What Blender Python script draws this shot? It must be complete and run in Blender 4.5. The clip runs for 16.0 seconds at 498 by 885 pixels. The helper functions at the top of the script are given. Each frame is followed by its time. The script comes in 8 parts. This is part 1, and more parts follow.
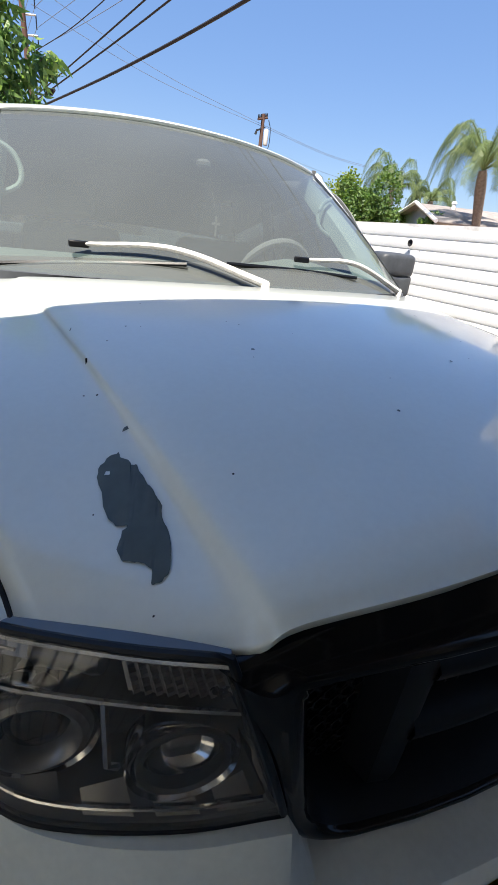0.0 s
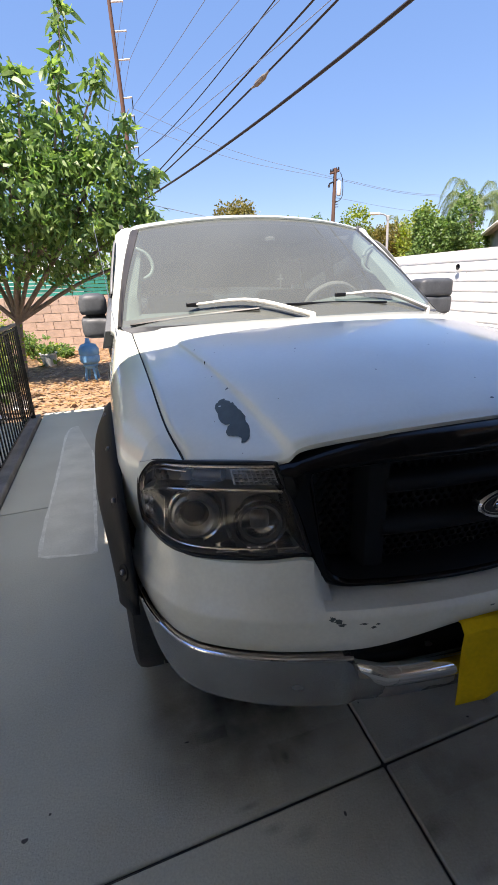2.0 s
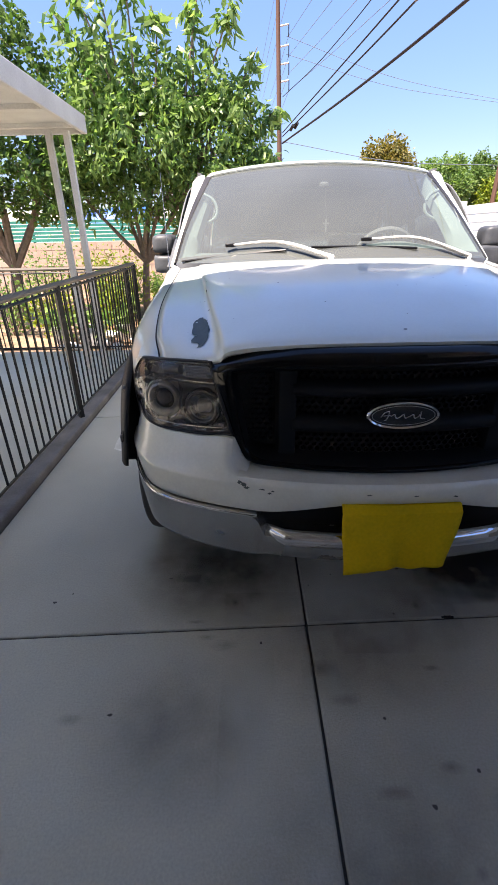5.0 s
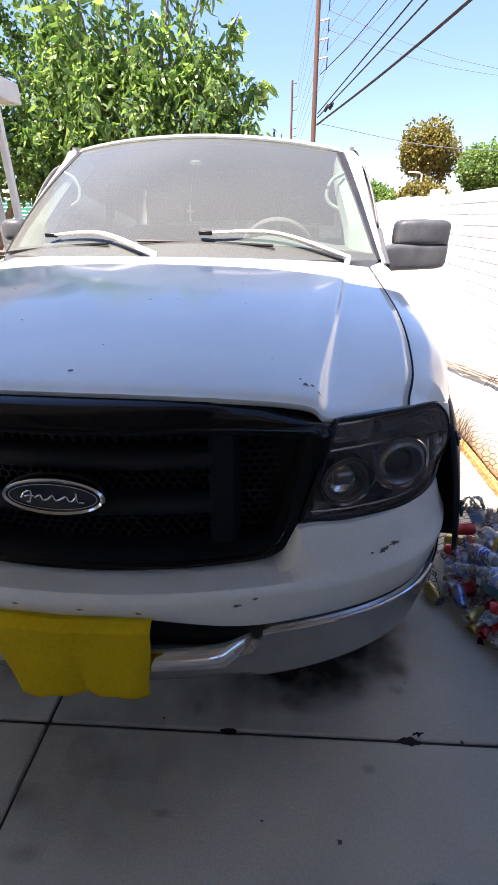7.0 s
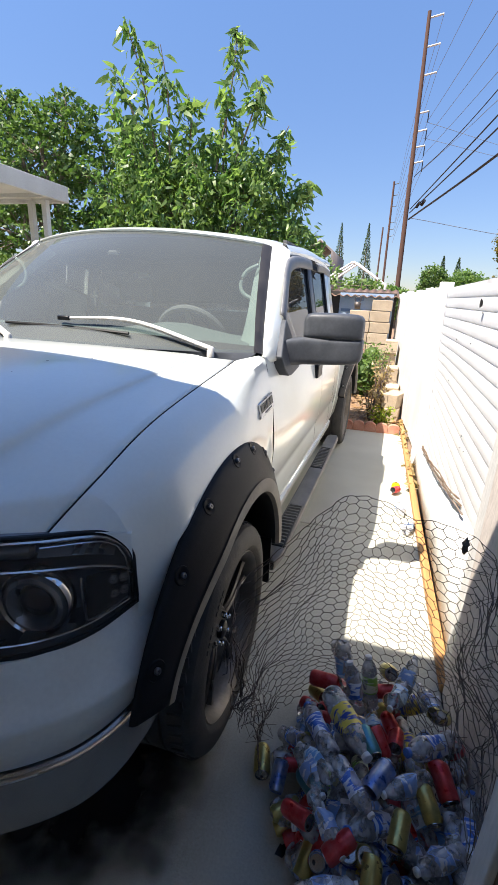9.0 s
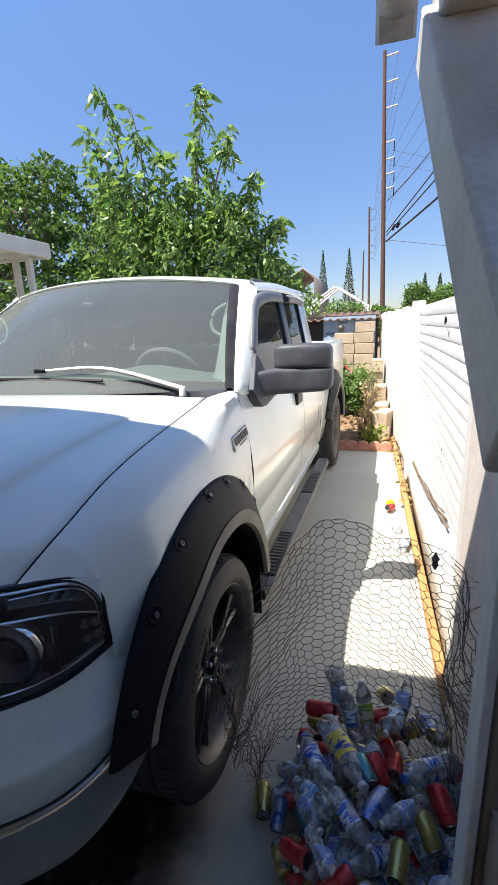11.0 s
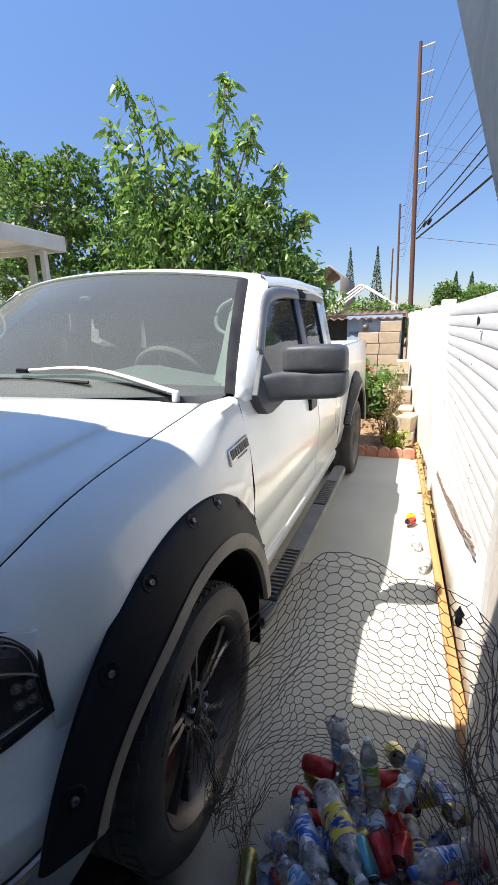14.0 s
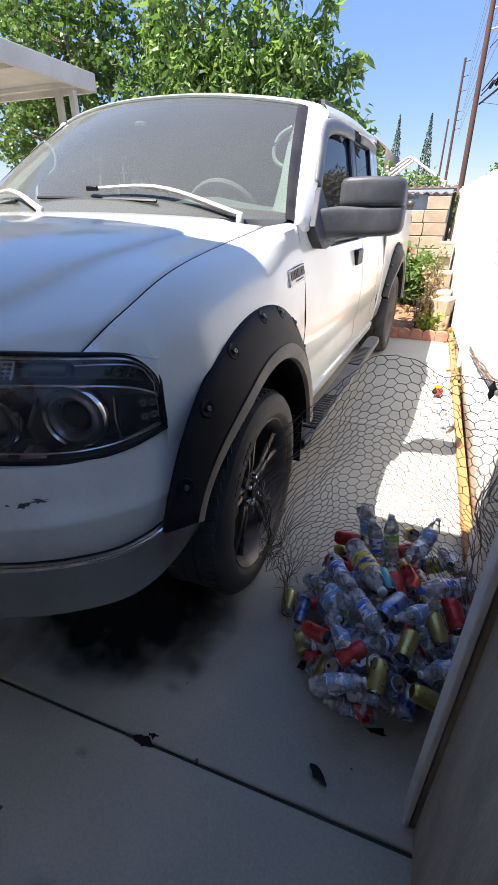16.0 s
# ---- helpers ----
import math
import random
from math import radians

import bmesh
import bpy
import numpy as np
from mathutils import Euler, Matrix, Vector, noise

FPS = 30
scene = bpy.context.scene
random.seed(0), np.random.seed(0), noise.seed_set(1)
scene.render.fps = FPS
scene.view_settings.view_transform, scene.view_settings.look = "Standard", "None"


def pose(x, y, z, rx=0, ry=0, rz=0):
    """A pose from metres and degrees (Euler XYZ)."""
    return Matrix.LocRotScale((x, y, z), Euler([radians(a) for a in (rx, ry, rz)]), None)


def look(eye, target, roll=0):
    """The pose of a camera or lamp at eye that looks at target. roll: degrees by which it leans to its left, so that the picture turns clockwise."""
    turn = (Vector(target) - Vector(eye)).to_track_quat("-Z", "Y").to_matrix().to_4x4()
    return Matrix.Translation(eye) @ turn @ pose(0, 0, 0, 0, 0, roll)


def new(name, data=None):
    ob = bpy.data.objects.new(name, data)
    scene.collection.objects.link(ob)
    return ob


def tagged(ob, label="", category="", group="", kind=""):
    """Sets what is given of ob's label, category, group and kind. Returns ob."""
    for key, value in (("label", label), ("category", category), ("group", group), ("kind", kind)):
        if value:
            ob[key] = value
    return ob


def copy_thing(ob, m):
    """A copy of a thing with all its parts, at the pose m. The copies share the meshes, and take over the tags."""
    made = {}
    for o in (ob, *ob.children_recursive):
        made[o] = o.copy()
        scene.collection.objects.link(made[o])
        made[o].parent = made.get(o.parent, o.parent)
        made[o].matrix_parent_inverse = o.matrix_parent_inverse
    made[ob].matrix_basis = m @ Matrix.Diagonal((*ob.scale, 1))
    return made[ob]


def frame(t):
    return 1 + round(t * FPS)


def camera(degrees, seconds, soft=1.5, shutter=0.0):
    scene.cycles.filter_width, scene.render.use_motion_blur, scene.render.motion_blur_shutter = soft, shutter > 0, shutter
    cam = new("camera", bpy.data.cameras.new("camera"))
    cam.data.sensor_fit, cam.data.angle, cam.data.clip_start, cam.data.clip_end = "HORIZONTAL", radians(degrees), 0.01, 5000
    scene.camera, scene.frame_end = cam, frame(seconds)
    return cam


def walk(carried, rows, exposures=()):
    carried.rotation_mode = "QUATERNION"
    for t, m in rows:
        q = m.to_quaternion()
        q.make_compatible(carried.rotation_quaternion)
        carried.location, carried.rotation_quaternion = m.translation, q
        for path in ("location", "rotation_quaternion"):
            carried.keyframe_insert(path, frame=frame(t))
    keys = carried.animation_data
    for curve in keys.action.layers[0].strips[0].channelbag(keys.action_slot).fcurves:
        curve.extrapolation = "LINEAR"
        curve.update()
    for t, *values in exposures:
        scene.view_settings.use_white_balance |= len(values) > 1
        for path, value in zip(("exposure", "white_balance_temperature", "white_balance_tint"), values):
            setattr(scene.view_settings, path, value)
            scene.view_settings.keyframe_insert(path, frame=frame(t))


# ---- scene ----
cam = camera(59.4, 16.0, 1.0)
PATH = [
    (0, (-0.763, -0.129, 1.507), (0.154, 1.430, 0.656), 6.8),
    (0.5, (-0.740, -0.375, 1.507), (-0.060, 1.292, 0.636), 3.2),
    (1, (-0.75, -0.583, 1.511), (-0.202, 1.139, 0.653), 0.9),
    (1.5, (-0.856, -0.692, 1.52), (-0.308, 1.093, 0.803), -1.0),
    (2, (-0.936, -0.764, 1.523), (-0.391, 1.033, 0.834), -2.0),
    (2.5, (-0.948, -0.803, 1.515), (-0.359, 0.984, 0.839), -0.0),
    (3, (-0.899, -1.003, 1.514), (-0.399, 0.811, 0.834), 2.0),
    (3.5, (-0.778, -1.242, 1.516), (-0.475, 0.613, 0.831), 1.2),
    (3.7, (-0.756, -1.324, 1.526), (-0.465, 0.54, 0.86), 0.4),
    (5.8, (-0.222, -1.049, 1.48), (-0.339, 0.702, 0.522), -1.6),
    (6, (-0.149, -0.961, 1.52), (-0.172, 0.798, 0.57), -0.6),
    (6.5, (0.134, -0.858, 1.529), (0.063, 0.929, 0.634), 0.2),
    (7, (0.475, -0.75, 1.51), (0.342, 1.023, 0.594), 0.5),
    (7.5, (0.866, -0.505, 1.478), (0.721, 1.202, 0.445), 3.1),
    (8, (1.204, -0.417, 1.514), (0.945, 1.372, 0.658), 4.6),
    (8.5, (1.383, -0.371, 1.564), (0.895, 1.444, 0.882), 4.0),
    (9, (1.398, -0.349, 1.573), (0.875, 1.472, 0.934), 2.6),
    (9.2, (1.404, -0.336, 1.565), (0.856, 1.487, 0.953), 1.6),
    (11.3, (1.516, -0.355, 1.604), (0.974, 1.501, 1.09), -2.6),
    (11.5, (1.498, -0.351, 1.593), (0.956, 1.504, 1.08), -2.6),
    (12, (1.449, -0.35, 1.596), (0.923, 1.508, 1.079), -2.4),
    (12.5, (1.42, -0.323, 1.591), (0.924, 1.544, 1.071), -2.3),
    (13, (1.477, -0.211, 1.596), (0.89, 1.626, 1.067), -3.8),
    (13.5, (1.514, -0.149, 1.603), (0.907, 1.683, 1.08), -2.6),
    (14, (1.533, -0.126, 1.601), (0.893, 1.696, 1.079), -1.7),
    (14.5, (1.546, -0.137, 1.599), (0.9, 1.684, 1.082), -1.5),
    (15, (1.521, -0.185, 1.566), (0.868, 1.63, 1.036), -0.7),
    (15.5, (1.504, -0.341, 1.486), (0.859, 1.439, 0.84), -0.3),
    (16, (1.496, -0.448, 1.376), (0.835, 1.19, 0.437), 0.2),
]
walk(cam, [(t, look(eye, target, roll)) for t, eye, target, roll in PATH],
     [(0.0, 1.31, 6800, 11), (1.0, 1.48, 7000, 15), (2.0, 1.56, 7080, 17), (3.5, 1.58, 7130, 18), (4.8, 1.84, 7130, 20), (6.0, 2.10, 7150, 22), (7.0, 2.14, 7150, 22), (7.6, 2.13, 7050, 22), (8.1, 1.82, 6900, 20),
      (8.6, 1.43, 6800, 15), (9.2, 1.33, 6720, 13), (11.3, 1.29, 6650, 12), (14.5, 1.26, 6650, 12), (15.3, 1.28, 6620, 13), (16.0, 1.57, 6680, 17)])

# ---- world, sun ----
SUN_DX, SUN_DY = 0.37, 0.38
world = bpy.data.worlds.new("sky")
scene.world = world
world.use_nodes = True
wn = world.node_tree.nodes
sky = wn.new("ShaderNodeTexSky")
sky.sky_type = "NISHITA"
sky.sun_disc = False
sky.sun_elevation = math.atan(1 / math.hypot(SUN_DX, SUN_DY))
sky.sun_rotation = math.atan2(-SUN_DX, -SUN_DY)
sky.air_density, sky.dust_density, sky.ozone_density = 1.0, 0.1, 3.0
deep = wn.new("ShaderNodeHueSaturation")
deep.inputs["Hue"].default_value, deep.inputs["Saturation"].default_value = 0.503, 1.12
world.node_tree.links.new(sky.outputs[0], deep.inputs["Color"])
# the clear dry air keeps the horizon blue
sky_co, sky_xyz, low_air, thin = wn.new("ShaderNodeTexCoord"), wn.new("ShaderNodeSeparateXYZ"), wn.new("ShaderNodeMapRange"), wn.new("ShaderNodeMix")
low_air.inputs[1].default_value, low_air.inputs[2].default_value = 0.0, 0.6
low_air.inputs[3].default_value, low_air.inputs[4].default_value = 0.0, 1.0
thin.data_type, thin.blend_type = "RGBA", "MULTIPLY"
thin.inputs[0].default_value = 1.0
blue = wn.new("ShaderNodeMix")
blue.data_type = "RGBA"
blue.inputs[6].default_value, blue.inputs[7].default_value = (0.48, 0.475, 0.555, 1), (1.31, 1.28, 1.28, 1)
world.node_tree.links.new(sky_co.outputs["Generated"], sky_xyz.inputs[0])
world.node_tree.links.new(sky_xyz.outputs["Z"], low_air.inputs[0])
world.node_tree.links.new(low_air.outputs[0], blue.inputs[0])
world.node_tree.links.new(deep.outputs[0], thin.inputs[6])
world.node_tree.links.new(blue.outputs[2], thin.inputs[7])
world.node_tree.links.new(thin.outputs[2], wn["Background"].inputs[0])
wn["Background"].inputs[1].default_value = 0.085
sun = new("sun", bpy.data.lights.new("sun", "SUN"))
sun.data.energy, sun.data.angle, sun.data.color = 4.7, radians(0.55), (1.0, 0.95, 0.87)
sun.matrix_world = look((-SUN_DX * 20, -SUN_DY * 20, 20), (0, 0, 0))

# ---- materials ----


def mat(name, col, rough=0.5, metal=0.0, col2=None, scale=4.0, lo=0.35, hi=0.7, bump=0.0, bscale=80.0, coat=0.0,
        coat_rough=0.05, spec=0.5, fine=0.12, fscale=90.0, rvar=0.1, rand=0.0, stretch=(1, 1, 1), trans=0.0, ior=1.45):
    m = bpy.data.materials.new(name)
    m.use_nodes = True
    nt = m.node_tree
    n, l = nt.nodes, nt.links
    b = n["Principled BSDF"]
    tc = n.new("ShaderNodeTexCoord")
    mp = n.new("ShaderNodeMapping")
    mp.inputs["Scale"].default_value = stretch
    l.new(tc.outputs["Object"], mp.inputs[0])
    big = n.new("ShaderNodeTexNoise")
    big.inputs["Scale"].default_value, big.inputs["Detail"].default_value = scale, 6.0
    l.new(mp.outputs[0], big.inputs["Vector"])
    ramp = n.new("ShaderNodeValToRGB")
    ramp.color_ramp.elements[0].position, ramp.color_ramp.elements[1].position = lo, hi
    ramp.color_ramp.elements[0].color = (*col, 1)
    ramp.color_ramp.elements[1].color = (*(col2 or tuple(c * 0.82 for c in col)), 1)
    l.new(big.outputs[0], ramp.inputs[0])
    small = n.new("ShaderNodeTexNoise")
    small.inputs["Scale"].default_value, small.inputs["Detail"].default_value = fscale, 4.0
    l.new(mp.outputs[0], small.inputs["Vector"])
    hsv = n.new("ShaderNodeHueSaturation")
    l.new(ramp.outputs[0], hsv.inputs["Color"])
    rng = n.new("ShaderNodeMapRange")
    rng.inputs[1].default_value, rng.inputs[2].default_value = 0.25, 0.75
    rng.inputs[3].default_value, rng.inputs[4].default_value = 1 - fine, 1 + fine
    l.new(small.outputs[0], rng.inputs[0])
    val = rng.outputs[0]
    if rand:
        info = n.new("ShaderNodeObjectInfo")
        r2 = n.new("ShaderNodeMapRange")
        r2.inputs[3].default_value, r2.inputs[4].default_value = 1 - rand, 1 + rand
        l.new(info.outputs["Random"], r2.inputs[0])
        mul = n.new("ShaderNodeMath")
        mul.operation = "MULTIPLY"
        l.new(val, mul.inputs[0])
        l.new(r2.outputs[0], mul.inputs[1])
        val = mul.outputs[0]
    l.new(val, hsv.inputs["Value"])
    l.new(hsv.outputs[0], b.inputs["Base Color"])
    rr = n.new("ShaderNodeMapRange")
    rr.inputs[3].default_value, rr.inputs[4].default_value = max(0.02, rough - rvar), min(1, rough + rvar)
    l.new(big.outputs[0], rr.inputs[0])
    l.new(rr.outputs[0], b.inputs["Roughness"])
    b.inputs["Metallic"].default_value = metal
    b.inputs["Specular IOR Level"].default_value = spec
    b.inputs["Coat Weight"].default_value = coat
    b.inputs["Coat Roughness"].default_value = coat_rough
    b.inputs["Transmission Weight"].default_value = trans
    b.inputs["IOR"].default_value = ior
    if bump:
        bp = n.new("ShaderNodeBump")
        bp.inputs["Strength"].default_value, bp.inputs["Distance"].default_value = bump, 0.01
        bn = n.new("ShaderNodeTexNoise")
        bn.inputs["Scale"].default_value, bn.inputs["Detail"].default_value = bscale, 5.0
        l.new(mp.outputs[0], bn.inputs["Vector"])
        l.new(bn.outputs[0], bp.inputs["Height"])
        l.new(bp.outputs[0], b.inputs["Normal"])
    return m


def glass_mat(name, tint, film, film_col=(0.5, 0.5, 0.48), rough=0.02, scale=1.6, vary=0.1, ior=1.5):
    """A see-through pane with reflection, over which lies a film of dust."""
    m = bpy.data.materials.new(name)
    m.use_nodes = True
    n, l = m.node_tree.nodes, m.node_tree.links
    n.remove(n["Principled BSDF"])
    clear = n.new("ShaderNodeBsdfTransparent")
    clear.inputs[0].default_value = (*tint, 1)
    gloss = n.new("ShaderNodeBsdfGlossy")
    gloss.inputs["Roughness"].default_value = rough
    fres = n.new("ShaderNodeFresnel")
    fres.inputs[0].default_value = ior
    mix = n.new("ShaderNodeMixShader")
    l.new(fres.outputs[0], mix.inputs[0])
    l.new(clear.outputs[0], mix.inputs[1])
    l.new(gloss.outputs[0], mix.inputs[2])
    dust = n.new("ShaderNodeBsdfDiffuse")
    dust.inputs[0].default_value = (*film_col, 1)
    tc = n.new("ShaderNodeTexCoord")
    no = n.new("ShaderNodeTexNoise")
    no.inputs["Scale"].default_value, no.inputs["Detail"].default_value = scale, 3.0
    l.new(tc.outputs["Object"], no.inputs["Vector"])
    rg = n.new("ShaderNodeMapRange")
    rg.inputs[1].default_value, rg.inputs[2].default_value = 0.3, 0.7
    rg.inputs[3].default_value, rg.inputs[4].default_value = film * (1 - vary), film * (1 + vary)
    l.new(no.outputs[0], rg.inputs[0])
    mix2 = n.new("ShaderNodeMixShader")
    l.new(rg.outputs[0], mix2.inputs[0])
    l.new(mix.outputs[0], mix2.inputs[1])
    l.new(dust.outputs[0], mix2.inputs[2])
    l.new(mix2.outputs[0], n["Material Output"].inputs[0])
    return m


def leaf_mat(name, a, b, glow=0.35):
    """Leaves of two greens, which let some light through."""
    m = bpy.data.materials.new(name)
    m.use_nodes = True
    n, l = m.node_tree.nodes, m.node_tree.links
    p = n["Principled BSDF"]
    geo = n.new("ShaderNodeNewGeometry")
    ramp = n.new("ShaderNodeValToRGB")
    ramp.color_ramp.elements[0].color, ramp.color_ramp.elements[1].color = (*a, 1), (*b, 1)
    l.new(geo.outputs["Random Per Island"], ramp.inputs[0])
    l.new(ramp.outputs[0], p.inputs["Base Color"])
    p.inputs["Roughness"].default_value = 0.45
    tr = n.new("ShaderNodeBsdfTranslucent")
    hs = n.new("ShaderNodeHueSaturation")
    hs.inputs["Saturation"].default_value, hs.inputs["Value"].default_value = 1.15, 1.6
    l.new(ramp.outputs[0], hs.inputs["Color"])
    l.new(hs.outputs[0], tr.inputs[0])
    mx = n.new("ShaderNodeMixShader")
    mx.inputs[0].default_value = glow
    l.new(p.outputs[0], mx.inputs[1])
    l.new(tr.outputs[0], mx.inputs[2])
    l.new(mx.outputs[0], n["Material Output"].inputs[0])
    return m


PAINT = mat("white car paint", (0.775, 0.81, 0.755), 0.32, coat=1.0, coat_rough=0.09, col2=(0.70, 0.735, 0.68), scale=2.2, fine=0.02, rvar=0.08)
PAINT_LOW = mat("dusty white bumper paint", (0.79, 0.81, 0.745), 0.38, coat=0.6, coat_rough=0.12, col2=(0.68, 0.69, 0.62), scale=5, fine=0.04)
PRIMER = mat("bare grey undercoat", (0.088, 0.112, 0.108), 0.55, fine=0.15, fscale=40)
BLACKGLOSS = mat("glossy black plastic", (0.002, 0.002, 0.003), 0.10, coat=0.05, spec=0.25, rvar=0.04)
BLACKMATT = mat("satin black plastic", (0.006, 0.0065, 0.008), 0.36, spec=0.35, bump=0.05, bscale=300)
FLARE = mat("textured black flare plastic", (0.010, 0.0105, 0.012), 0.48, spec=0.18, bump=0.10, bscale=400, col2=(0.016, 0.016, 0.017), scale=3)
MOULDING = mat("weathered brown-black moulding", (0.022, 0.020, 0.020), 0.5, col2=(0.04, 0.037, 0.035), scale=9)
GRILLEBLK = mat("dull grille black", (0.008, 0.009, 0.011), 0.5, spec=0.2, rvar=0.06)
VISOR = mat("weathered grey visor plastic", (0.13, 0.135, 0.145), 0.45, col2=(0.19, 0.195, 0.20), scale=8, bump=0.05, bscale=350)
ALUM_PLATE = mat("brushed plate face", (0.62, 0.62, 0.63), 0.3, 0.7, fine=0.05)
LIT_LIP = mat("dusty flare lip painted sunlit", (0.22, 0.20, 0.17), 0.6, col2=(0.14, 0.125, 0.11), scale=6)
CHROME = mat("chrome", (0.75, 0.76, 0.78), 0.08, 1.0, fine=0.02, rvar=0.04)
SILVER = mat("dull silver bumper steel", (0.400, 0.408, 0.400), 0.26, 0.85, col2=(0.36, 0.365, 0.36), scale=3, fine=0.05)
BOLT = mat("dull zinc bolts", (0.22, 0.22, 0.23), 0.35, 0.9)
STEEL = mat("zinc bolts", (0.6, 0.6, 0.6), 0.3, 1.0)
RUBBER = mat("tyre rubber", (0.030, 0.029, 0.028), 0.65, col2=(0.066, 0.062, 0.056), scale=9, bump=0.2, bscale=150)
RIM = mat("gunmetal alloy", (0.018, 0.016, 0.016), 0.45, 0.1, col2=(0.04, 0.034, 0.032), scale=12)
REDBRAKE = mat("red caliper lacquer", (0.16, 0.022, 0.022), 0.45)
RIMDUST = mat("brake-dusted grey alloy", (0.17, 0.155, 0.14), 0.42, 0.5, col2=(0.10, 0.088, 0.076), scale=7)
SPOKEM = mat("dark machined spoke", (0.11, 0.105, 0.105), 0.35, 0.7, col2=(0.06, 0.055, 0.053), scale=16)
DARK = mat("dark underside", (0.01, 0.01, 0.01), 0.8)
MIRRORBLK = mat("weathered grey-black plastic", (0.042, 0.047, 0.054), 0.5, col2=(0.08, 0.087, 0.096), scale=8, bump=0.08, bscale=350)
BOARD = mat("grey running board plastic", (0.09, 0.088, 0.085), 0.5, col2=(0.15, 0.145, 0.14), scale=7)
WSGLASS = glass_mat("dusty windscreen glass", (0.53, 0.62, 0.595), 0.27, (0.235, 0.26, 0.255))
SIDEGLASS = glass_mat("dark tinted side glass", (0.10, 0.12, 0.13), 0.10, (0.22, 0.25, 0.29))
LENS = glass_mat("smoked lamp lens", (0.90, 0.885, 0.87), 0.10, (0.27, 0.255, 0.245), ior=1.44)
LAMPDARK = mat("smoked lamp housing", (0.17, 0.163, 0.157), 0.28, 0.6, fine=0.05, fscale=25, rvar=0.03)
LAMPCHROME = mat("smoked reflector", (0.78, 0.77, 0.76), 0.13, 1.0, fine=0.03, rvar=0.03)
AMBER = mat("ribbed indicator reflector", (0.38, 0.37, 0.36), 0.28, 0.7)
CABIN = mat("grey cabin trim", (0.12, 0.125, 0.125), 0.75, col2=(0.15, 0.15, 0.15))
DASH = mat("pale green-grey dashboard", (0.12, 0.15, 0.142), 0.8)
TOWELM = mat("yellow microfibre", (0.82, 0.56, 0.02), 0.95, col2=(0.72, 0.49, 0.015), scale=7, bump=0.6, bscale=500, fine=0.08, spec=0.1)
CONCRETE = mat("grey concrete", (0.53, 0.525, 0.445), 0.74, col2=(0.41, 0.405, 0.34), scale=1.1, lo=0.35, hi=0.75, bump=0.25, bscale=160, fine=0.10, fscale=120, rand=0.06, spec=0.25)
JOINTM = mat("dark joint", (0.07, 0.066, 0.06), 0.95)
STAIN = mat("oil stain", (0.085, 0.08, 0.075), 0.7)
CURBM = mat("weathered dark kerb", (0.13, 0.125, 0.12), 0.9, col2=(0.22, 0.21, 0.2), scale=5, bump=0.3)
SOIL = mat("dry brown soil", (0.20, 0.125, 0.075), 0.95, col2=(0.33, 0.23, 0.15), scale=2.5, bump=0.9, bscale=22, fine=0.3, fscale=35)
IRON = mat("black iron railing", (0.008, 0.008, 0.008), 0.4, fine=0.2)
RAILTOP = mat("dusty bronze handrail", (0.16, 0.14, 0.12), 0.45, 0.3)
ALU = mat("off-white enamelled aluminium", (0.62, 0.60, 0.55), 0.5, col2=(0.5, 0.48, 0.44), scale=3)
WHITEWOOD = mat("white painted wood", (0.68, 0.67, 0.63), 0.6, col2=(0.58, 0.56, 0.52), scale=3, bump=0.15, bscale=60, stretch=(1, 1, 0.25))
DULLWHITE = mat("aged cream paint", (0.60, 0.575, 0.52), 0.6, col2=(0.48, 0.45, 0.40), scale=5, bump=0.15, bscale=50)
SOFFIT = mat("taupe roof boards", (0.56, 0.53, 0.48), 0.8, col2=(0.48, 0.45, 0.41))
FENCEM = mat("white fence panel paint", (0.80, 0.795, 0.78), 0.5, col2=(0.71, 0.70, 0.68), scale=2, fine=0.04, bump=0.1, bscale=30)
WALLM = mat("white limewashed wall", (0.77, 0.755, 0.72), 0.8, col2=(0.55, 0.52, 0.47), scale=3.5, lo=0.5, hi=0.8, bump=0.4, bscale=25)
PLANKM = mat("orange pine plank", (0.46, 0.25, 0.095), 0.65, col2=(0.36, 0.18, 0.065), scale=3, stretch=(12, 0.4, 12), fine=0.06)
BRICKRED = mat("terracotta edging", (0.40, 0.17, 0.11), 0.85, col2=(0.50, 0.27, 0.19), scale=9, bump=0.3, rand=0.15)
BLOCKTAN = mat("tan concrete block", (0.50, 0.40, 0.28), 0.9, col2=(0.42, 0.33, 0.23), scale=8, bump=0.4, rand=0.1)
BLOCKGREY = mat("pinkish slump block", (0.46, 0.33, 0.26), 0.92, col2=(0.38, 0.28, 0.22), scale=6, bump=0.4, rand=0.08)
GREENSLAT = mat("teal painted slats", (0.02, 0.17, 0.13), 0.55, col2=(0.03, 0.24, 0.19), rand=0.15)
TARP = mat("blue tarpaulin", (0.02, 0.12, 0.55), 0.5)
BLUEBOARD = mat("pale blue sheathing board", (0.30, 0.42, 0.58), 0.7, col2=(0.42, 0.5, 0.6), scale=4)
BARK = mat("grey-brown bark", (0.16, 0.12, 0.09), 0.9, col2=(0.24, 0.19, 0.15), scale=14, bump=0.6, bscale=40)
POLEWOOD = mat("red-brown creosoted pole", (0.115, 0.058, 0.038), 0.85, col2=(0.075, 0.042, 0.032), scale=3, stretch=(6, 6, 0.3))
WIREBLACK = mat("black cable", (0.012, 0.012, 0.014), 0.6)
WIREGREY = mat("grey overhead line", (0.16, 0.19, 0.24), 0.5)
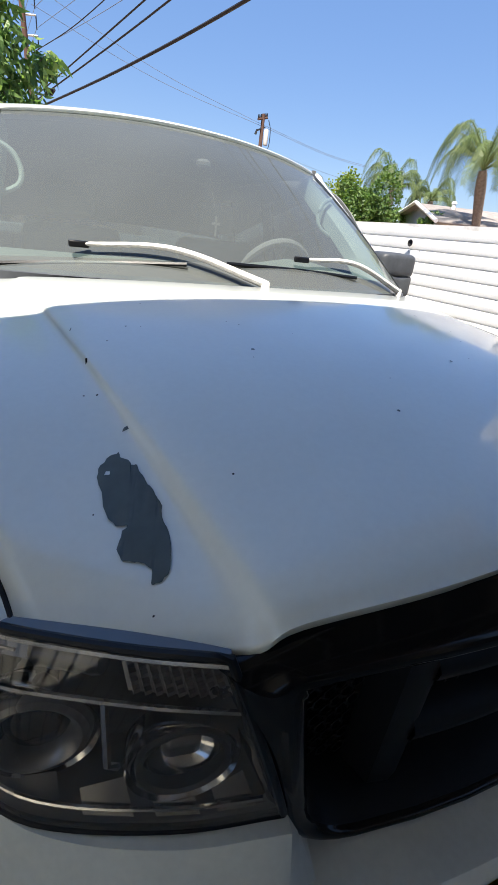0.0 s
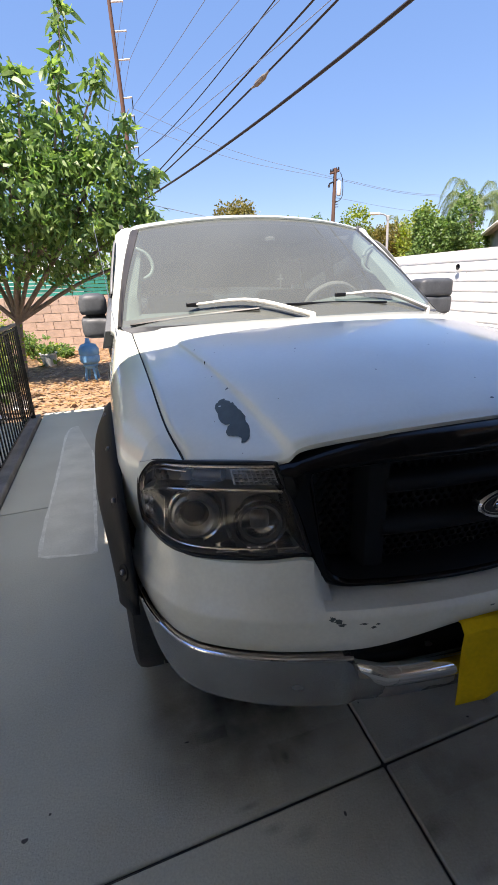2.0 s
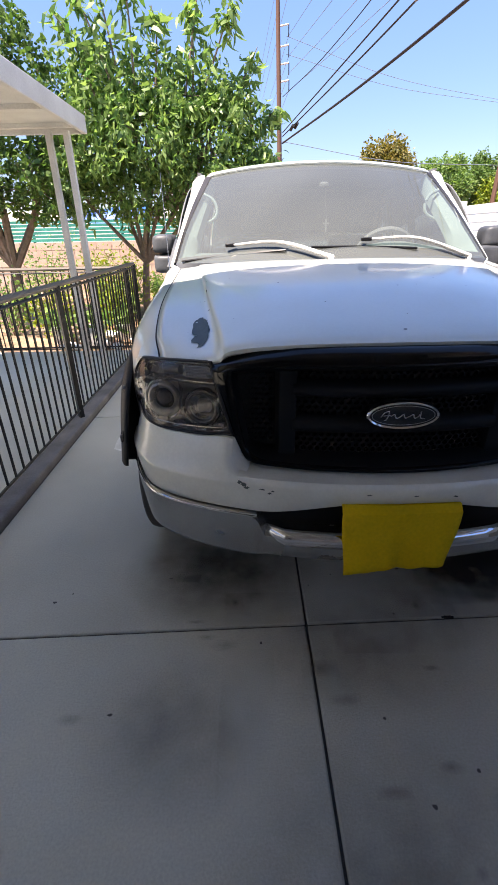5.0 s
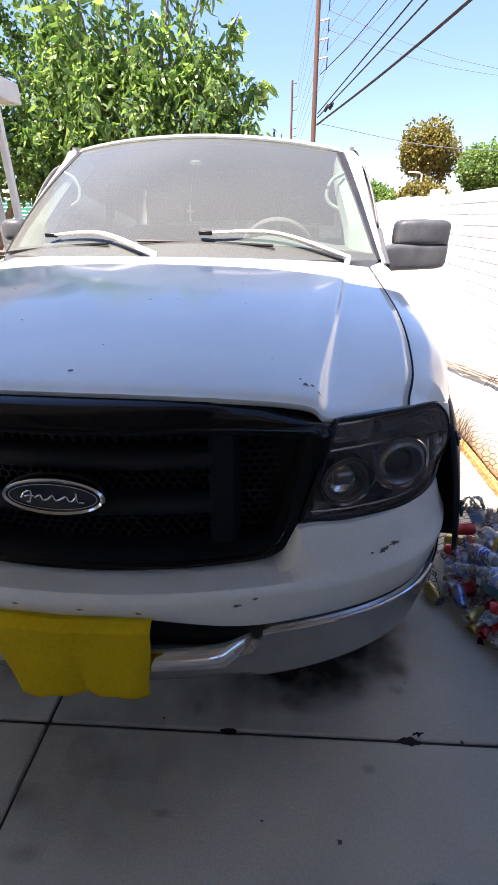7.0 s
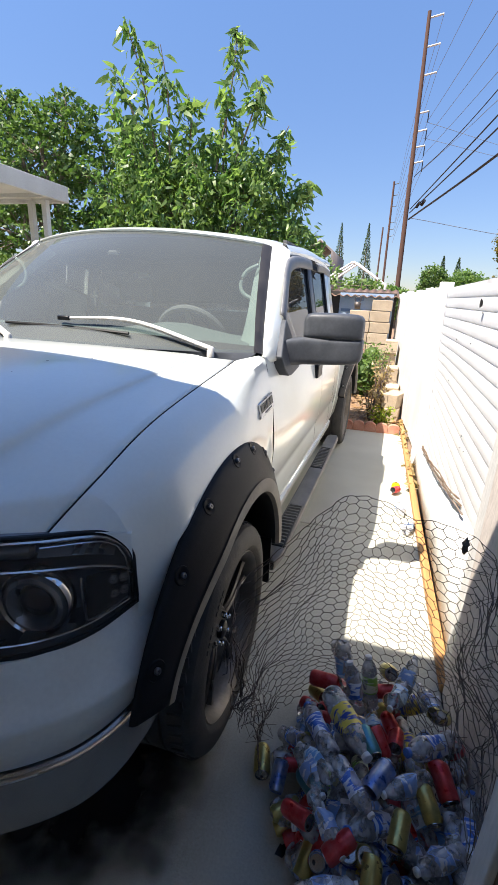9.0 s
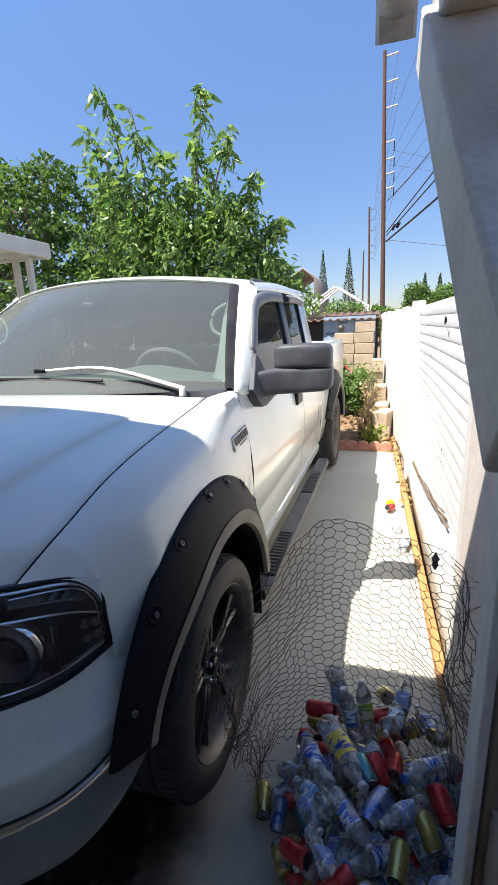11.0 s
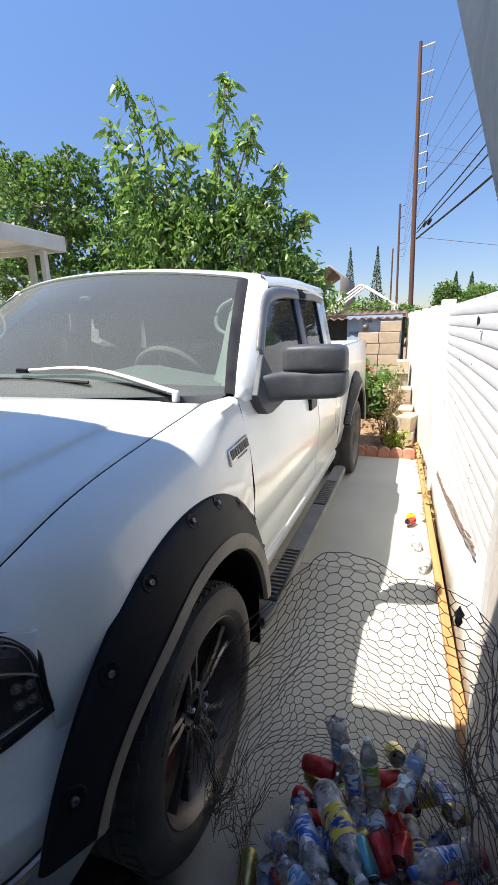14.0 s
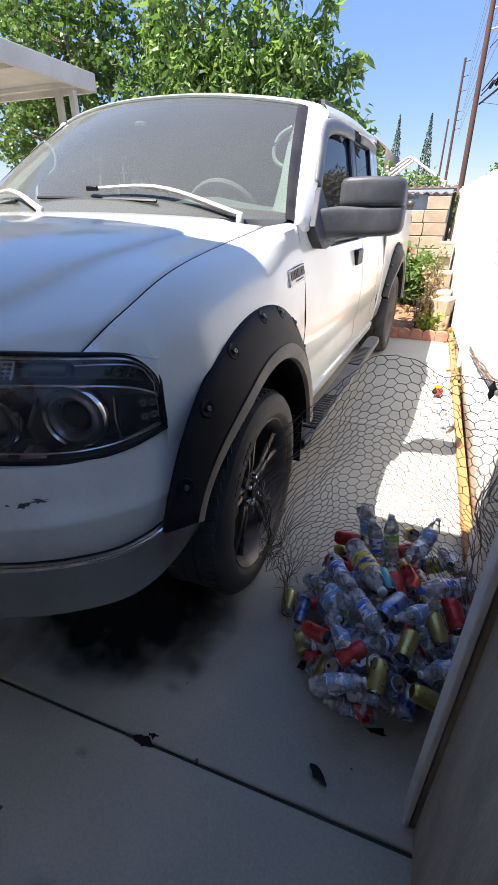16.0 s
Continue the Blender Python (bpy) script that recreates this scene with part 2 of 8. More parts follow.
GALV = mat("galvanised wire", (0.13, 0.115, 0.10), 0.5, 0.5, col2=(0.08, 0.06, 0.05), scale=10)
PET = glass_mat("clear bottle plastic", (0.97, 0.98, 0.985), 0.27, (0.97, 0.975, 0.98), 0.06, 26.0, 0.8, 1.8)
LEAFA = leaf_mat("bright green leaves", (0.058, 0.128, 0.035), (0.235, 0.335, 0.10), 0.45)
LEAFB = leaf_mat("dark green leaves", (0.045, 0.10, 0.022), (0.15, 0.23, 0.06))
LEAFC = leaf_mat("olive brown leaves", (0.085, 0.095, 0.022), (0.24, 0.19, 0.05))
LEAFD = leaf_mat("yellow-green leaves", (0.10, 0.17, 0.02), (0.26, 0.30, 0.04))
PALMLEAF = leaf_mat("grey-green palm fronds", (0.06, 0.10, 0.032), (0.20, 0.25, 0.10))
CYPLEAF = leaf_mat("cypress green", (0.03, 0.065, 0.022), (0.07, 0.11, 0.04), 0.2)
LITTER = leaf_mat("dry leaf litter", (0.22, 0.12, 0.05), (0.45, 0.30, 0.16), 0.2)
ROOFTILE = mat("grey shingle roof", (0.30, 0.27, 0.25), 0.9, col2=(0.24, 0.215, 0.2), scale=3, bump=0.3)
STUCCO = mat("pale stucco", (0.55, 0.52, 0.46), 0.9)
OPENING_SHADE = mat("painted shade of the shed opening", (0.05, 0.045, 0.04), 0.8)

# ---- mesh helpers ----


def thing(name, at, label, category, group="", kind=""):
    ob = new(name)
    ob.empty_display_size = 0.1
    ob.location = at
    return tagged(ob, label, category, group, kind)


def part(name, bm, material, parent=None, label="", smooth=True, solid=0.0, bevel=0.0, segments=2, angle=40):
    bmesh.ops.recalc_face_normals(bm, faces=bm.faces)
    me = bpy.data.meshes.new(name)
    bm.to_mesh(me)
    bm.free()
    for f in me.polygons:
        f.use_smooth = smooth
    if smooth:
        me.set_sharp_from_angle(angle=radians(angle))
    me.materials.append(material)
    ob = new(name, me)
    if parent is not None:
        ob.parent = parent
        root = parent
        while root.parent is not None:
            root = root.parent
        ob.matrix_parent_inverse = Matrix.Translation(root.location).inverted() if parent is root else Matrix.Identity(4)
    if solid:
        s = ob.modifiers.new("thickness", "SOLIDIFY")
        s.thickness, s.offset = abs(solid), -1.0 if solid > 0 else 1.0
    if bevel:
        b = ob.modifiers.new("rounding", "BEVEL")
        b.width, b.segments, b.limit_method = bevel, segments, "ANGLE"
    if label:
        tagged(ob, label)
    return ob


def solo(name, bm, material, label, category, group="", kind="", **more):
    return tagged(part(name, bm, material, None, "", **more), label, category, group, kind)


def box(bm, x0, x1, y0, y1, z0, z1, m=None):
    vs = [bm.verts.new((x, y, z)) for x in (x0, x1) for y in (y0, y1) for z in (z0, z1)]
    if m is not None:
        for v in vs:
            v.co = m @ v.co
    for q in ((0, 1, 3, 2), (4, 6, 7, 5), (0, 4, 5, 1), (2, 3, 7, 6), (0, 2, 6, 4), (1, 5, 7, 3)):
        bm.faces.new([vs[i] for i in q])
    return bm


def slab_box(*a):
    return box(bmesh.new(), *a)


def loft(rows, closed=False, bm=None):
    bm = bm or bmesh.new()
    vs = [[bm.verts.new(p) for p in r] for r in rows]
    for a, b in zip(vs, vs[1:]):
        k = len(a)
        for i in range(k if closed else k - 1):
            j = (i + 1) % k
            bm.faces.new((a[i], a[j], b[j], b[i]))
    return bm


def tube(points, radius, n=8, bm=None, cap=True):
    """A round bar along points; radius is one number or one for each point."""
    bm = bm or bmesh.new()
    pts = [Vector(p) for p in points]
    rs = radius if isinstance(radius, (list, tuple)) else [radius] * len(pts)
    rings, ref = [], Vector((0, 0, 1))
    for i, p in enumerate(pts):
        d = (pts[min(i + 1, len(pts) - 1)] - pts[max(i - 1, 0)]).normalized()
        if abs(d.dot(ref)) > 0.95:
            ref = Vector((1, 0, 0)) if abs(d.x) < 0.9 else Vector((0, 1, 0))
        u = d.cross(ref).normalized()
        w = d.cross(u)
        rings.append([bm.verts.new(p + rs[i] * (math.cos(6.28318 * k / n) * u + math.sin(6.28318 * k / n) * w)) for k in range(n)])
    for a, b in zip(rings, rings[1:]):
        for k in range(n):
            bm.faces.new((a[k], a[(k + 1) % n], b[(k + 1) % n], b[k]))
    if cap and n > 2:
        bm.faces.new(rings[0][::-1])
        bm.faces.new(rings[-1])
    return bm


def lathe(profile, n=24, m=None, bm=None, cap=False):
    """Turns a profile of (radius, height) round z."""
    bm = bm or bmesh.new()
    rings = []
    for r, z in profile:
        ring = []
        for k in range(n):
            p = Vector((r * math.cos(6.28318 * k / n), r * math.sin(6.28318 * k / n), z))
            ring.append(bm.verts.new(m @ p if m is not None else p))
        rings.append(ring)
    for a, b in zip(rings, rings[1:]):
        for k in range(n):
            bm.faces.new((a[k], a[(k + 1) % n], b[(k + 1) % n], b[k]))
    for ring, (r, z) in ((rings[0], profile[0]), (rings[-1], profile[-1])):
        if cap and r > 1e-5:
            bm.faces.new(ring)
    return bm


def curve(points, n):
    """n points on a smooth line through the given points."""
    p = [Vector(q) for q in points]
    p = [2 * p[0] - p[1]] + p + [2 * p[-1] - p[-2]]
    out = []
    for k in range(n):
        s = k / (n - 1) * (len(p) - 3)
        i = min(int(s), len(p) - 4)
        t = s - i
        a, b, c, d = p[i:i + 4]
        out.append(0.5 * (2 * b + (c - a) * t + (2 * a - 5 * b + 4 * c - d) * t * t + (3 * b - a - 3 * c + d) * t ** 3))
    return out


def prism(outline, y0, y1, bm=None):
    """A flat outline in x and z, given depth along y."""
    bm = bm or bmesh.new()
    a = [bm.verts.new((x, y0, z)) for x, z in outline]
    b = [bm.verts.new((x, y1, z)) for x, z in outline]
    bm.faces.new(a)
    bm.faces.new(b[::-1])
    for i in range(len(a)):
        j = (i + 1) % len(a)
        bm.faces.new((a[i], b[i], b[j], a[j]))
    return bm


def ring_prism(outer, inner, y_out, y_in, y_back):
    """A frame between two outlines of equal count in x and z, its face from y_out to y_in (each a number or a function of x and z), its back at y_back."""
    bm = bmesh.new()
    f = lambda y, x, z: y(x, z) if callable(y) else y
    o = [bm.verts.new((x, f(y_out, x, z), z)) for x, z in outer]
    i = [bm.verts.new((x, f(y_in, x, z), z)) for x, z in inner]
    ob_ = [bm.verts.new((x, f(y_back, x, z), z)) for x, z in outer]
    ib = [bm.verts.new((x, f(y_back, x, z), z)) for x, z in inner]
    k = len(o)
    for a in range(k):
        b = (a + 1) % k
        bm.faces.new((o[a], o[b], i[b], i[a]))
        bm.faces.new((i[a], i[b], ib[b], ib[a]))
        bm.faces.new((o[b], o[a], ob_[a], ob_[b]))
    return bm


def clip(v, a, b):
    return max(a, min(b, v))


def smooth_step(a, b, v):
    t = clip((v - a) / (b - a), 0, 1)
    return t * t * (3 - 2 * t)

# ---- ground, drive and kerb ----
bm = bmesh.new()
G = 90
gv = [[bm.verts.new((-300 + 600 * i / G, -200 + 700 * j / G, -0.06)) for i in range(G + 1)] for j in range(G + 1)]
for j in range(G):
    for i in range(G):
        bm.faces.new((gv[j][i], gv[j][i + 1], gv[j + 1][i + 1], gv[j + 1][i]))
solo("ground", bm, SOIL, "dry brown earth reaching to the horizon", "ground", kind="structure")

drive = thing("drive", (0, 0, 0), "grey concrete drive of large cast slabs with dark joints", "pavement", kind="structure")
XS = (-1.885, -0.252, 1.84)
YS = (-12.0, -8.6, -5.6, -2.35, 0.076, 2.50, 5.36)
for xa, xb in zip(XS, XS[1:]):
    for ya, yb in zip(YS, YS[1:]):
        bm = slab_box(xa + 0.005, xb - 0.005, ya + 0.005, yb - 0.005, -0.10, 0.0)
        for v in bm.verts:
            v.co.y += 0.033 * v.co.x
        part("slab", bm, CONCRETE, drive, bevel=0.007)
part("joint_bed", slab_box(XS[0], XS[-1], YS[0], YS[-1], -0.12, -0.012), JOINTM, drive)


def blot(cx, cy, rx, ry, name, material, parent, z=0.0015, n=22, rough=0.35):
    bm = bmesh.new()
    ring = []
    for k in range(n):
        a = 6.28318 * k / n
        r = 1 + random.uniform(-rough, rough)
        ring.append(bm.verts.new((cx + rx * r * math.cos(a), cy + ry * r * math.sin(a), z)))
    bm.faces.new(ring)
    return part(name, bm, material, parent)


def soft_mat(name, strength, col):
    """For stains and painted shade: fades out towards its border."""
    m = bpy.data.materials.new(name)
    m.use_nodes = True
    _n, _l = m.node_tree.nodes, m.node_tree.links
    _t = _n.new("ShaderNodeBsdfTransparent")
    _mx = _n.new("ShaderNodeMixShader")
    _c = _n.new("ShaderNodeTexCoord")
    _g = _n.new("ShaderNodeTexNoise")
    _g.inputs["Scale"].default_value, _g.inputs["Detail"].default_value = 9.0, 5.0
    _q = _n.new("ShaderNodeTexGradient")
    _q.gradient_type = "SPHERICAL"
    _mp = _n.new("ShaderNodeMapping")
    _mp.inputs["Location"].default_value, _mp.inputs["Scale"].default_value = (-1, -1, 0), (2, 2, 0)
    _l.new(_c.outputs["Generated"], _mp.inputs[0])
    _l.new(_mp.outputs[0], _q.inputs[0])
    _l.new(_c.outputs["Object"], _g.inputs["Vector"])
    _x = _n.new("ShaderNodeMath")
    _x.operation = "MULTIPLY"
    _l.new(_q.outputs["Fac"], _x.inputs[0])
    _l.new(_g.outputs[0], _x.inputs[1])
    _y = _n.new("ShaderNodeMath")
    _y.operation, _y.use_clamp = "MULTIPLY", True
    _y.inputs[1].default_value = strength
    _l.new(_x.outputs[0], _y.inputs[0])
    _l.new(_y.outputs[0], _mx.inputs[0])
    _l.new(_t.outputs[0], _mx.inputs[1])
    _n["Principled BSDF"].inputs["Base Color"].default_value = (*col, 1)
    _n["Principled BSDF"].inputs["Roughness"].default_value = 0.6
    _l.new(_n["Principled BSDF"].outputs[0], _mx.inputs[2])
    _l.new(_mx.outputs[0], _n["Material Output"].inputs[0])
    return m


STAIN_SOFT = soft_mat("soft oil stain", 0.62, (0.07, 0.066, 0.06))
OIL_SHADE = soft_mat("black oil and painted shade", 4.2, (0.007, 0.007, 0.007))


STAIN_Z = [0.0015]


def soft_stain_shade(cx, cy, rx, ry, material=STAIN_SOFT):
    STAIN_Z[0] += 0.00008
    bm = bmesh.new()
    vs = [bm.verts.new((cx + sx * rx, cy + sy * ry, STAIN_Z[0])) for sx, sy in ((-1, -1), (1, -1), (1, 1), (-1, 1))]
    bm.faces.new(vs)
    part("oil_stain", bm, material, drive)


# oil spots that also paint in the shade under the truck's front
soft_stain_shade(0.60, 0.54, 0.44, 0.38, OIL_SHADE)
soft_stain_shade(0.30, 1.15, 0.75, 0.62, OIL_SHADE)
soft_stain_shade(-0.62, 0.45, 0.50, 0.42, soft_mat("thin oil and painted shade", 1.5, (0.03, 0.03, 0.028)))
for q in ((0.92, 0.55, 0.24, 0.34), (0.35, 0.22, 0.5, 0.3), (-0.1, -0.05, 0.5, 0.3), (-0.75, -0.35, 0.35, 0.3), (-0.1, -0.75, 0.5, 0.4), (0.7, -0.6, 0.5, 0.4)):
    soft_stain_shade(*q)
BLOTCH = soft_mat("old dark blotch", 0.55, (0.14, 0.138, 0.125))
for k in range(26):
    soft_stain_shade(random.uniform(-1.4, 1.2), random.uniform(-1.2, 0.4), random.uniform(0.010, 0.10) ** 1.15, random.uniform(0.010, 0.04), BLOTCH)
blot(0.355, 0.088, 0.028, 0.011, "tar_spot", DARK, drive, rough=0.18)
blot(0.94, 0.105, 0.035, 0.014, "tar_spot", DARK, drive, rough=0.2)
for k in range(46):
    blot(random.uniform(-1.5, 1.6), random.uniform(-1.4, 1.2), random.uniform(0.003, 0.010), random.uniform(0.003, 0.008), "drip", STAIN, drive, n=8)
# pale dried trickle on the slab beside the railing
pts = [(-1.42, 4.5), (-1.50, 4.45), (-1.535, 4.1), (-1.53, 3.4), (-1.525, 2.9), (-1.53, 2.3), (-1.522, 1.85), (-1.50, 1.77), (-1.36, 1.73), (-1.22, 1.71), (-1.19, 1.76), (-1.20, 2.2), (-1.215, 2.7), (-1.21, 3.1), (-1.25, 3.6)]
line_ = curve([(x, y, 0.0022) for x, y in pts], 90)
strip = []
for k in range(90):
    d = (line_[min(k + 1, 89)] - line_[max(k - 1, 0)]).normalized()
    side = Vector((-d.y, d.x, 0)) * (0.011 + 0.005 * math.sin(k * 0.9) * math.sin(k * 0.37))
    strip.append([line_[k] + side, line_[k] - side])
part("trickle_edge", loft(strip), mat("pale lime bloom", (0.74, 0.735, 0.66), 0.9, col2=(0.60, 0.595, 0.53), scale=14), drive)
wash = bmesh.new()
wash.faces.new([wash.verts.new((p.x, p.y, 0.0017)) for p in line_])
part("dried_trickle", wash, mat("washed paler concrete", (0.63, 0.62, 0.54), 0.85, col2=(0.53, 0.525, 0.45), scale=5, fine=0.08, fscale=90), drive)

kerb = solo("kerb", slab_box(-2.02, -1.89, -5.6, 5.1, -0.1, 0.05), CURBM, "low dark weathered kerb under the railing", "kerb", kind="structure", bevel=0.012)
patio = solo("patio", slab_box(-9.0, -2.025, -12, 5.0, -0.1, 0.0), CONCRETE, "grey concrete patio beside the drive", "pavement", kind="structure")

# ---- carport over the camera ----
carport = thing("carport", (1.7, 0.2, 0), "white timber carport with cream beams, posts and knee brace", "carport", kind="structure")
# unseen high roof over the drive, front edge set by its shadow, widened to dim the floor
part("roof_deck", box(bmesh.new(), -5.3, 1.75, -6.8, 0.26, 2.99, 3.05), SOFFIT, carport)
# strip added out of view to block a sliver of sun left of the truck
part("roof_deck", box(bmesh.new(), -5.3, -1.9, 0.305, 0.64, 2.99, 3.05), SOFFIT, carport)
part("roof_fascia", box(bmesh.new(), -5.3, 1.75, 0.26, 0.30, 2.93, 3.06), WHITEWOOD, carport)
BEAM_Z = 2.08


def edge_board(name, a, b, h, d, material, lift=0.0):
    """A board on edge from a to b: h high, d thick."""
    a, b = Vector((*a, BEAM_Z + lift)), Vector((*b, BEAM_Z + lift))
    bm = bmesh.new()
    vs = [bm.verts.new(p + Vector((0, y, z))) for p in (a, b) for y in (0, -d) for z in (0, h)]
    for q in ((0, 1, 3, 2), (4, 6, 7, 5), (0, 4, 5, 1), (2, 3, 7, 6), (0, 2, 6, 4), (1, 5, 7, 3)):
        bm.faces.new([vs[i] for i in q])
    return part(name, bm, material, carport, bevel=0.004)


BEAM_L = ((-2.3, -0.52), (0.50, 0.16))
BEAM_R = ((0.50, -0.12), (1.56, 0.16))
for a_, b_ in (BEAM_L, BEAM_R):
    edge_board("front_beam", a_, b_, 0.24, 0.06, DULLWHITE)
    edge_board("drip_strip", (a_[0], a_[1] + 0.014), (b_[0], b_[1] + 0.014), 0.028, 0.012, WHITEWOOD, -0.006)
part("beam_return", slab_box(0.47, 0.50, -0.18, 0.10, BEAM_Z, BEAM_Z + 0.24), DULLWHITE, carport)
bm = bmesh.new()
lo = [bm.verts.new(p) for p in ((-2.3, -0.56, 2.321), (0.5, 0.12, 2.321), (0.5, -0.16, 2.321), (1.56, 0.12, 2.321), (1.72, -3.4, 2.45), (-2.3, -3.4, 2.45))]
hi = [bm.verts.new(v.co + Vector((0, 0, 0.03))) for v in lo]
bm.faces.new(lo)
bm.faces.new(hi[::-1])
for i in range(6):
    bm.faces.new((lo[i], hi[i], hi[(i + 1) % 6], lo[(i + 1) % 6]))
part("ceiling_boards", bm, SOFFIT, carport)
for k in range(7):
    x = -1.72 + 0.47 * k
    a_, b_ = BEAM_L if x < 0.5 else BEAM_R
    y1 = a_[1] + (b_[1] - a_[1]) * (x - a_[0]) / (b_[0] - a_[0]) - 0.062
    part("rafter", slab_box(x - 0.02, x + 0.02, -2.5, y1, 2.20, 2.318), WHITEWOOD, carport)
part("cross_rail", slab_box(-2.2, 1.56, -0.95, -0.90, 2.12, 2.20), WHITEWOOD, carport)
bm = bmesh.new()
for k in range(14):
    x = -0.30 + 0.05 * k
    y = BEAM_L[0][1] + (x - BEAM_L[0][0]) * 0.2429 - 0.0615
    z = 2.225 - 0.006 * k + random.uniform(-0.004, 0.004)
    if k:
        tube([last, (x, y, z)], 0.0022, 4, bm)
    last = (x, y, z)
part("beam_crack", bm, DARK, carport)
# side beam, post and brace
part("side_beam", slab_box(1.60, 1.71, -2.5, 0.80, 2.10, 2.26), DULLWHITE, carport, bevel=0.01)
part("beam_end_trim", slab_box(1.615, 1.735, 0.80, 0.845, 2.05, 2.34), WHITEWOOD, carport, bevel=0.008)
# dirty brown post and white board put its shaded and lit faces into colour
part("post", slab_box(1.680, 1.86, 0.186, 0.24, 0.0, 2.10), mat("dirty timber darkened as shaded face", (0.36, 0.29, 0.22), 0.8, col2=(0.20, 0.155, 0.115), scale=5, lo=0.35, hi=0.7, bump=0.4, bscale=40, stretch=(3, 3, 0.4)), carport, "dirty timber post, coloured dark for its shaded face", bevel=0.004)
part("corner_board", slab_box(1.664, 1.678, 0.182, 0.243, 0.0, 2.10), WHITEWOOD, carport, "white board standing for the post's lit face", bevel=0.003)
brace_a, brace_b = Vector((1.632, 0.71, 2.11)), Vector((1.648, 0.13, 1.645))
d_ = (brace_b - brace_a)
m_ = Matrix.Translation(brace_a) @ d_.to_track_quat("Z", "X").to_matrix().to_4x4()
part("knee_brace", box(bmesh.new(), -0.048, 0.048, -0.085, 0.058, -0.03, d_.length + 0.20, m_), DULLWHITE, carport, "cream knee brace", bevel=0.006)
part("gutter_end", tube([(1.535, -0.2, 2.10), (1.525, 0.42, 2.03), (1.525, 0.44, 1.99)], 0.028, 10), DULLWHITE, carport)
part("side_panel", slab_box(1.692, 1.704, -1.1, 0.183, 0.0, 0.92), mat("dusty brown plywood", (0.42, 0.37, 0.30), 0.85, col2=(0.28, 0.24, 0.19), scale=4, bump=0.25, bscale=50, stretch=(1, 3, 0.5)), carport, "dusty brown plywood side panel")
part("rear_post", slab_box(1.685, 1.80, -2.45, -2.33, 0.0, 2.10), DULLWHITE, carport)
# house wall that closes the place behind the camera
solo("wall_south", slab_box(-9, 3.2, -7.2, -7.0, -0.1, 3.0), STUCCO, "pale stucco house wall", "wall", kind="structure")
# added wall out of view; keeps west light off the near floor
solo("house_side", slab_box(-2.45, -2.30, -7.0, -2.4, 0.0, 2.97), STUCCO, "unseen stucco wall added to block light from the patio", "wall", kind="structure")
solo("wall_west", slab_box(-9.2, -9.0, -12, 5, -0.1, 3.0), STUCCO, "pale stucco house wall", "wall", kind="structure")

# ---- fence along the drive ----
fence = thing("fence", (1.9, 3.5, 0), "white painted fence of ribbed panels and boards", "fence", kind="structure")
# near ribbed panel
def clapboard(z0, z1, y0, y1, n, sway, slope):
    """A sheet pressed into boards by narrow grooves."""
    rows = []
    for k in range(n):
        a, b = z0 + (z1 - z0) * k / n, z0 + (z1 - z0) * (k + 1) / n
        for z, d in ((a, 0.005), (a + 0.003, 0.0), (a + 0.014, -0.003), (b - 0.022, -0.0005), (b - 0.006, 0.001), (b - 0.003, 0.005)):
            rows.append([Vector((sway + 0.010 * math.sin(1.3 * y + 3 * z) + d, y, z - slope * (y - 3.5))) for y in np.linspace(y0, y1, 22)])
    return loft(rows)


part("ribbed_panel", clapboard(0.15, 1.70, 1.42, 4.10, 20, 1.905, 0.0), FENCEM, fence, "white horizontally grooved panel", solid=0.004, angle=25)
part("ribbed_panel", clapboard(0.15, 1.70, -12, 1.38, 20, 1.93, 0.0), FENCEM, fence, solid=0.004, angle=25)
part("post", slab_box(1.832, 1.945, 4.12, 4.23, 0.0, 1.76), FENCEM, fence, "white fence post", bevel=0.008)
part("post", slab_box(1.850, 1.96, 1.27, 1.415, 0.0, 1.70), WHITEWOOD, fence, bevel=0.008)
part("near_panel", slab_box(1.838, 1.858, 0.26, 1.265, 0.0, 1.45), mat("dusty taupe board", (0.64, 0.58, 0.52), 0.85, col2=(0.52, 0.46, 0.40), scale=3, bump=0.25, bscale=40, stretch=(1, 1, 0.4)), fence, "dusty taupe board at the fence's near end")
for k in range(11):
    m_ = Matrix.Translation((1.895, 4.25, 0)) @ Matrix.Rotation(math.atan(0.062), 4, "Z")
    part("board", box(bmesh.new(), 0.004 * (k % 3) - 0.012, 0.004 * (k % 3) + 0.014, 0.43 * k, 0.43 * k + 0.426, 0.06, 1.715 + 0.006 * ((k * 7) % 5), m_), FENCEM, fence, bevel=0.003)
part("top_rail", slab_box(1.915, 1.945, 1.42, 4.12, 1.64, 1.712), mat("weathered fence top", (0.70, 0.68, 0.66), 0.8, col2=(0.5, 0.47, 0.44), scale=9, lo=0.5, hi=0.75, fine=0.1), fence)
for k in range(9):
    y, z = random.uniform(1.6, 3.4), random.uniform(0.8, 1.6)
    blot_m = Matrix.Translation((1.885, y, z)) @ Matrix.Rotation(radians(90), 4, "Y")
    part("rust_hole", lathe([(random.uniform(0.003, 0.008), 0), (0.002, 0.003)], 8, blot_m), DARK, fence)
m_ = Matrix.Translation((1.895, 2.42, 1.585)) @ Matrix.Rotation(radians(90), 4, "Y")
part("tear", lathe([(0.025, -0.01), (0.014, 0.0), (0.001, 0.002)], 9, m_), DARK, fence)
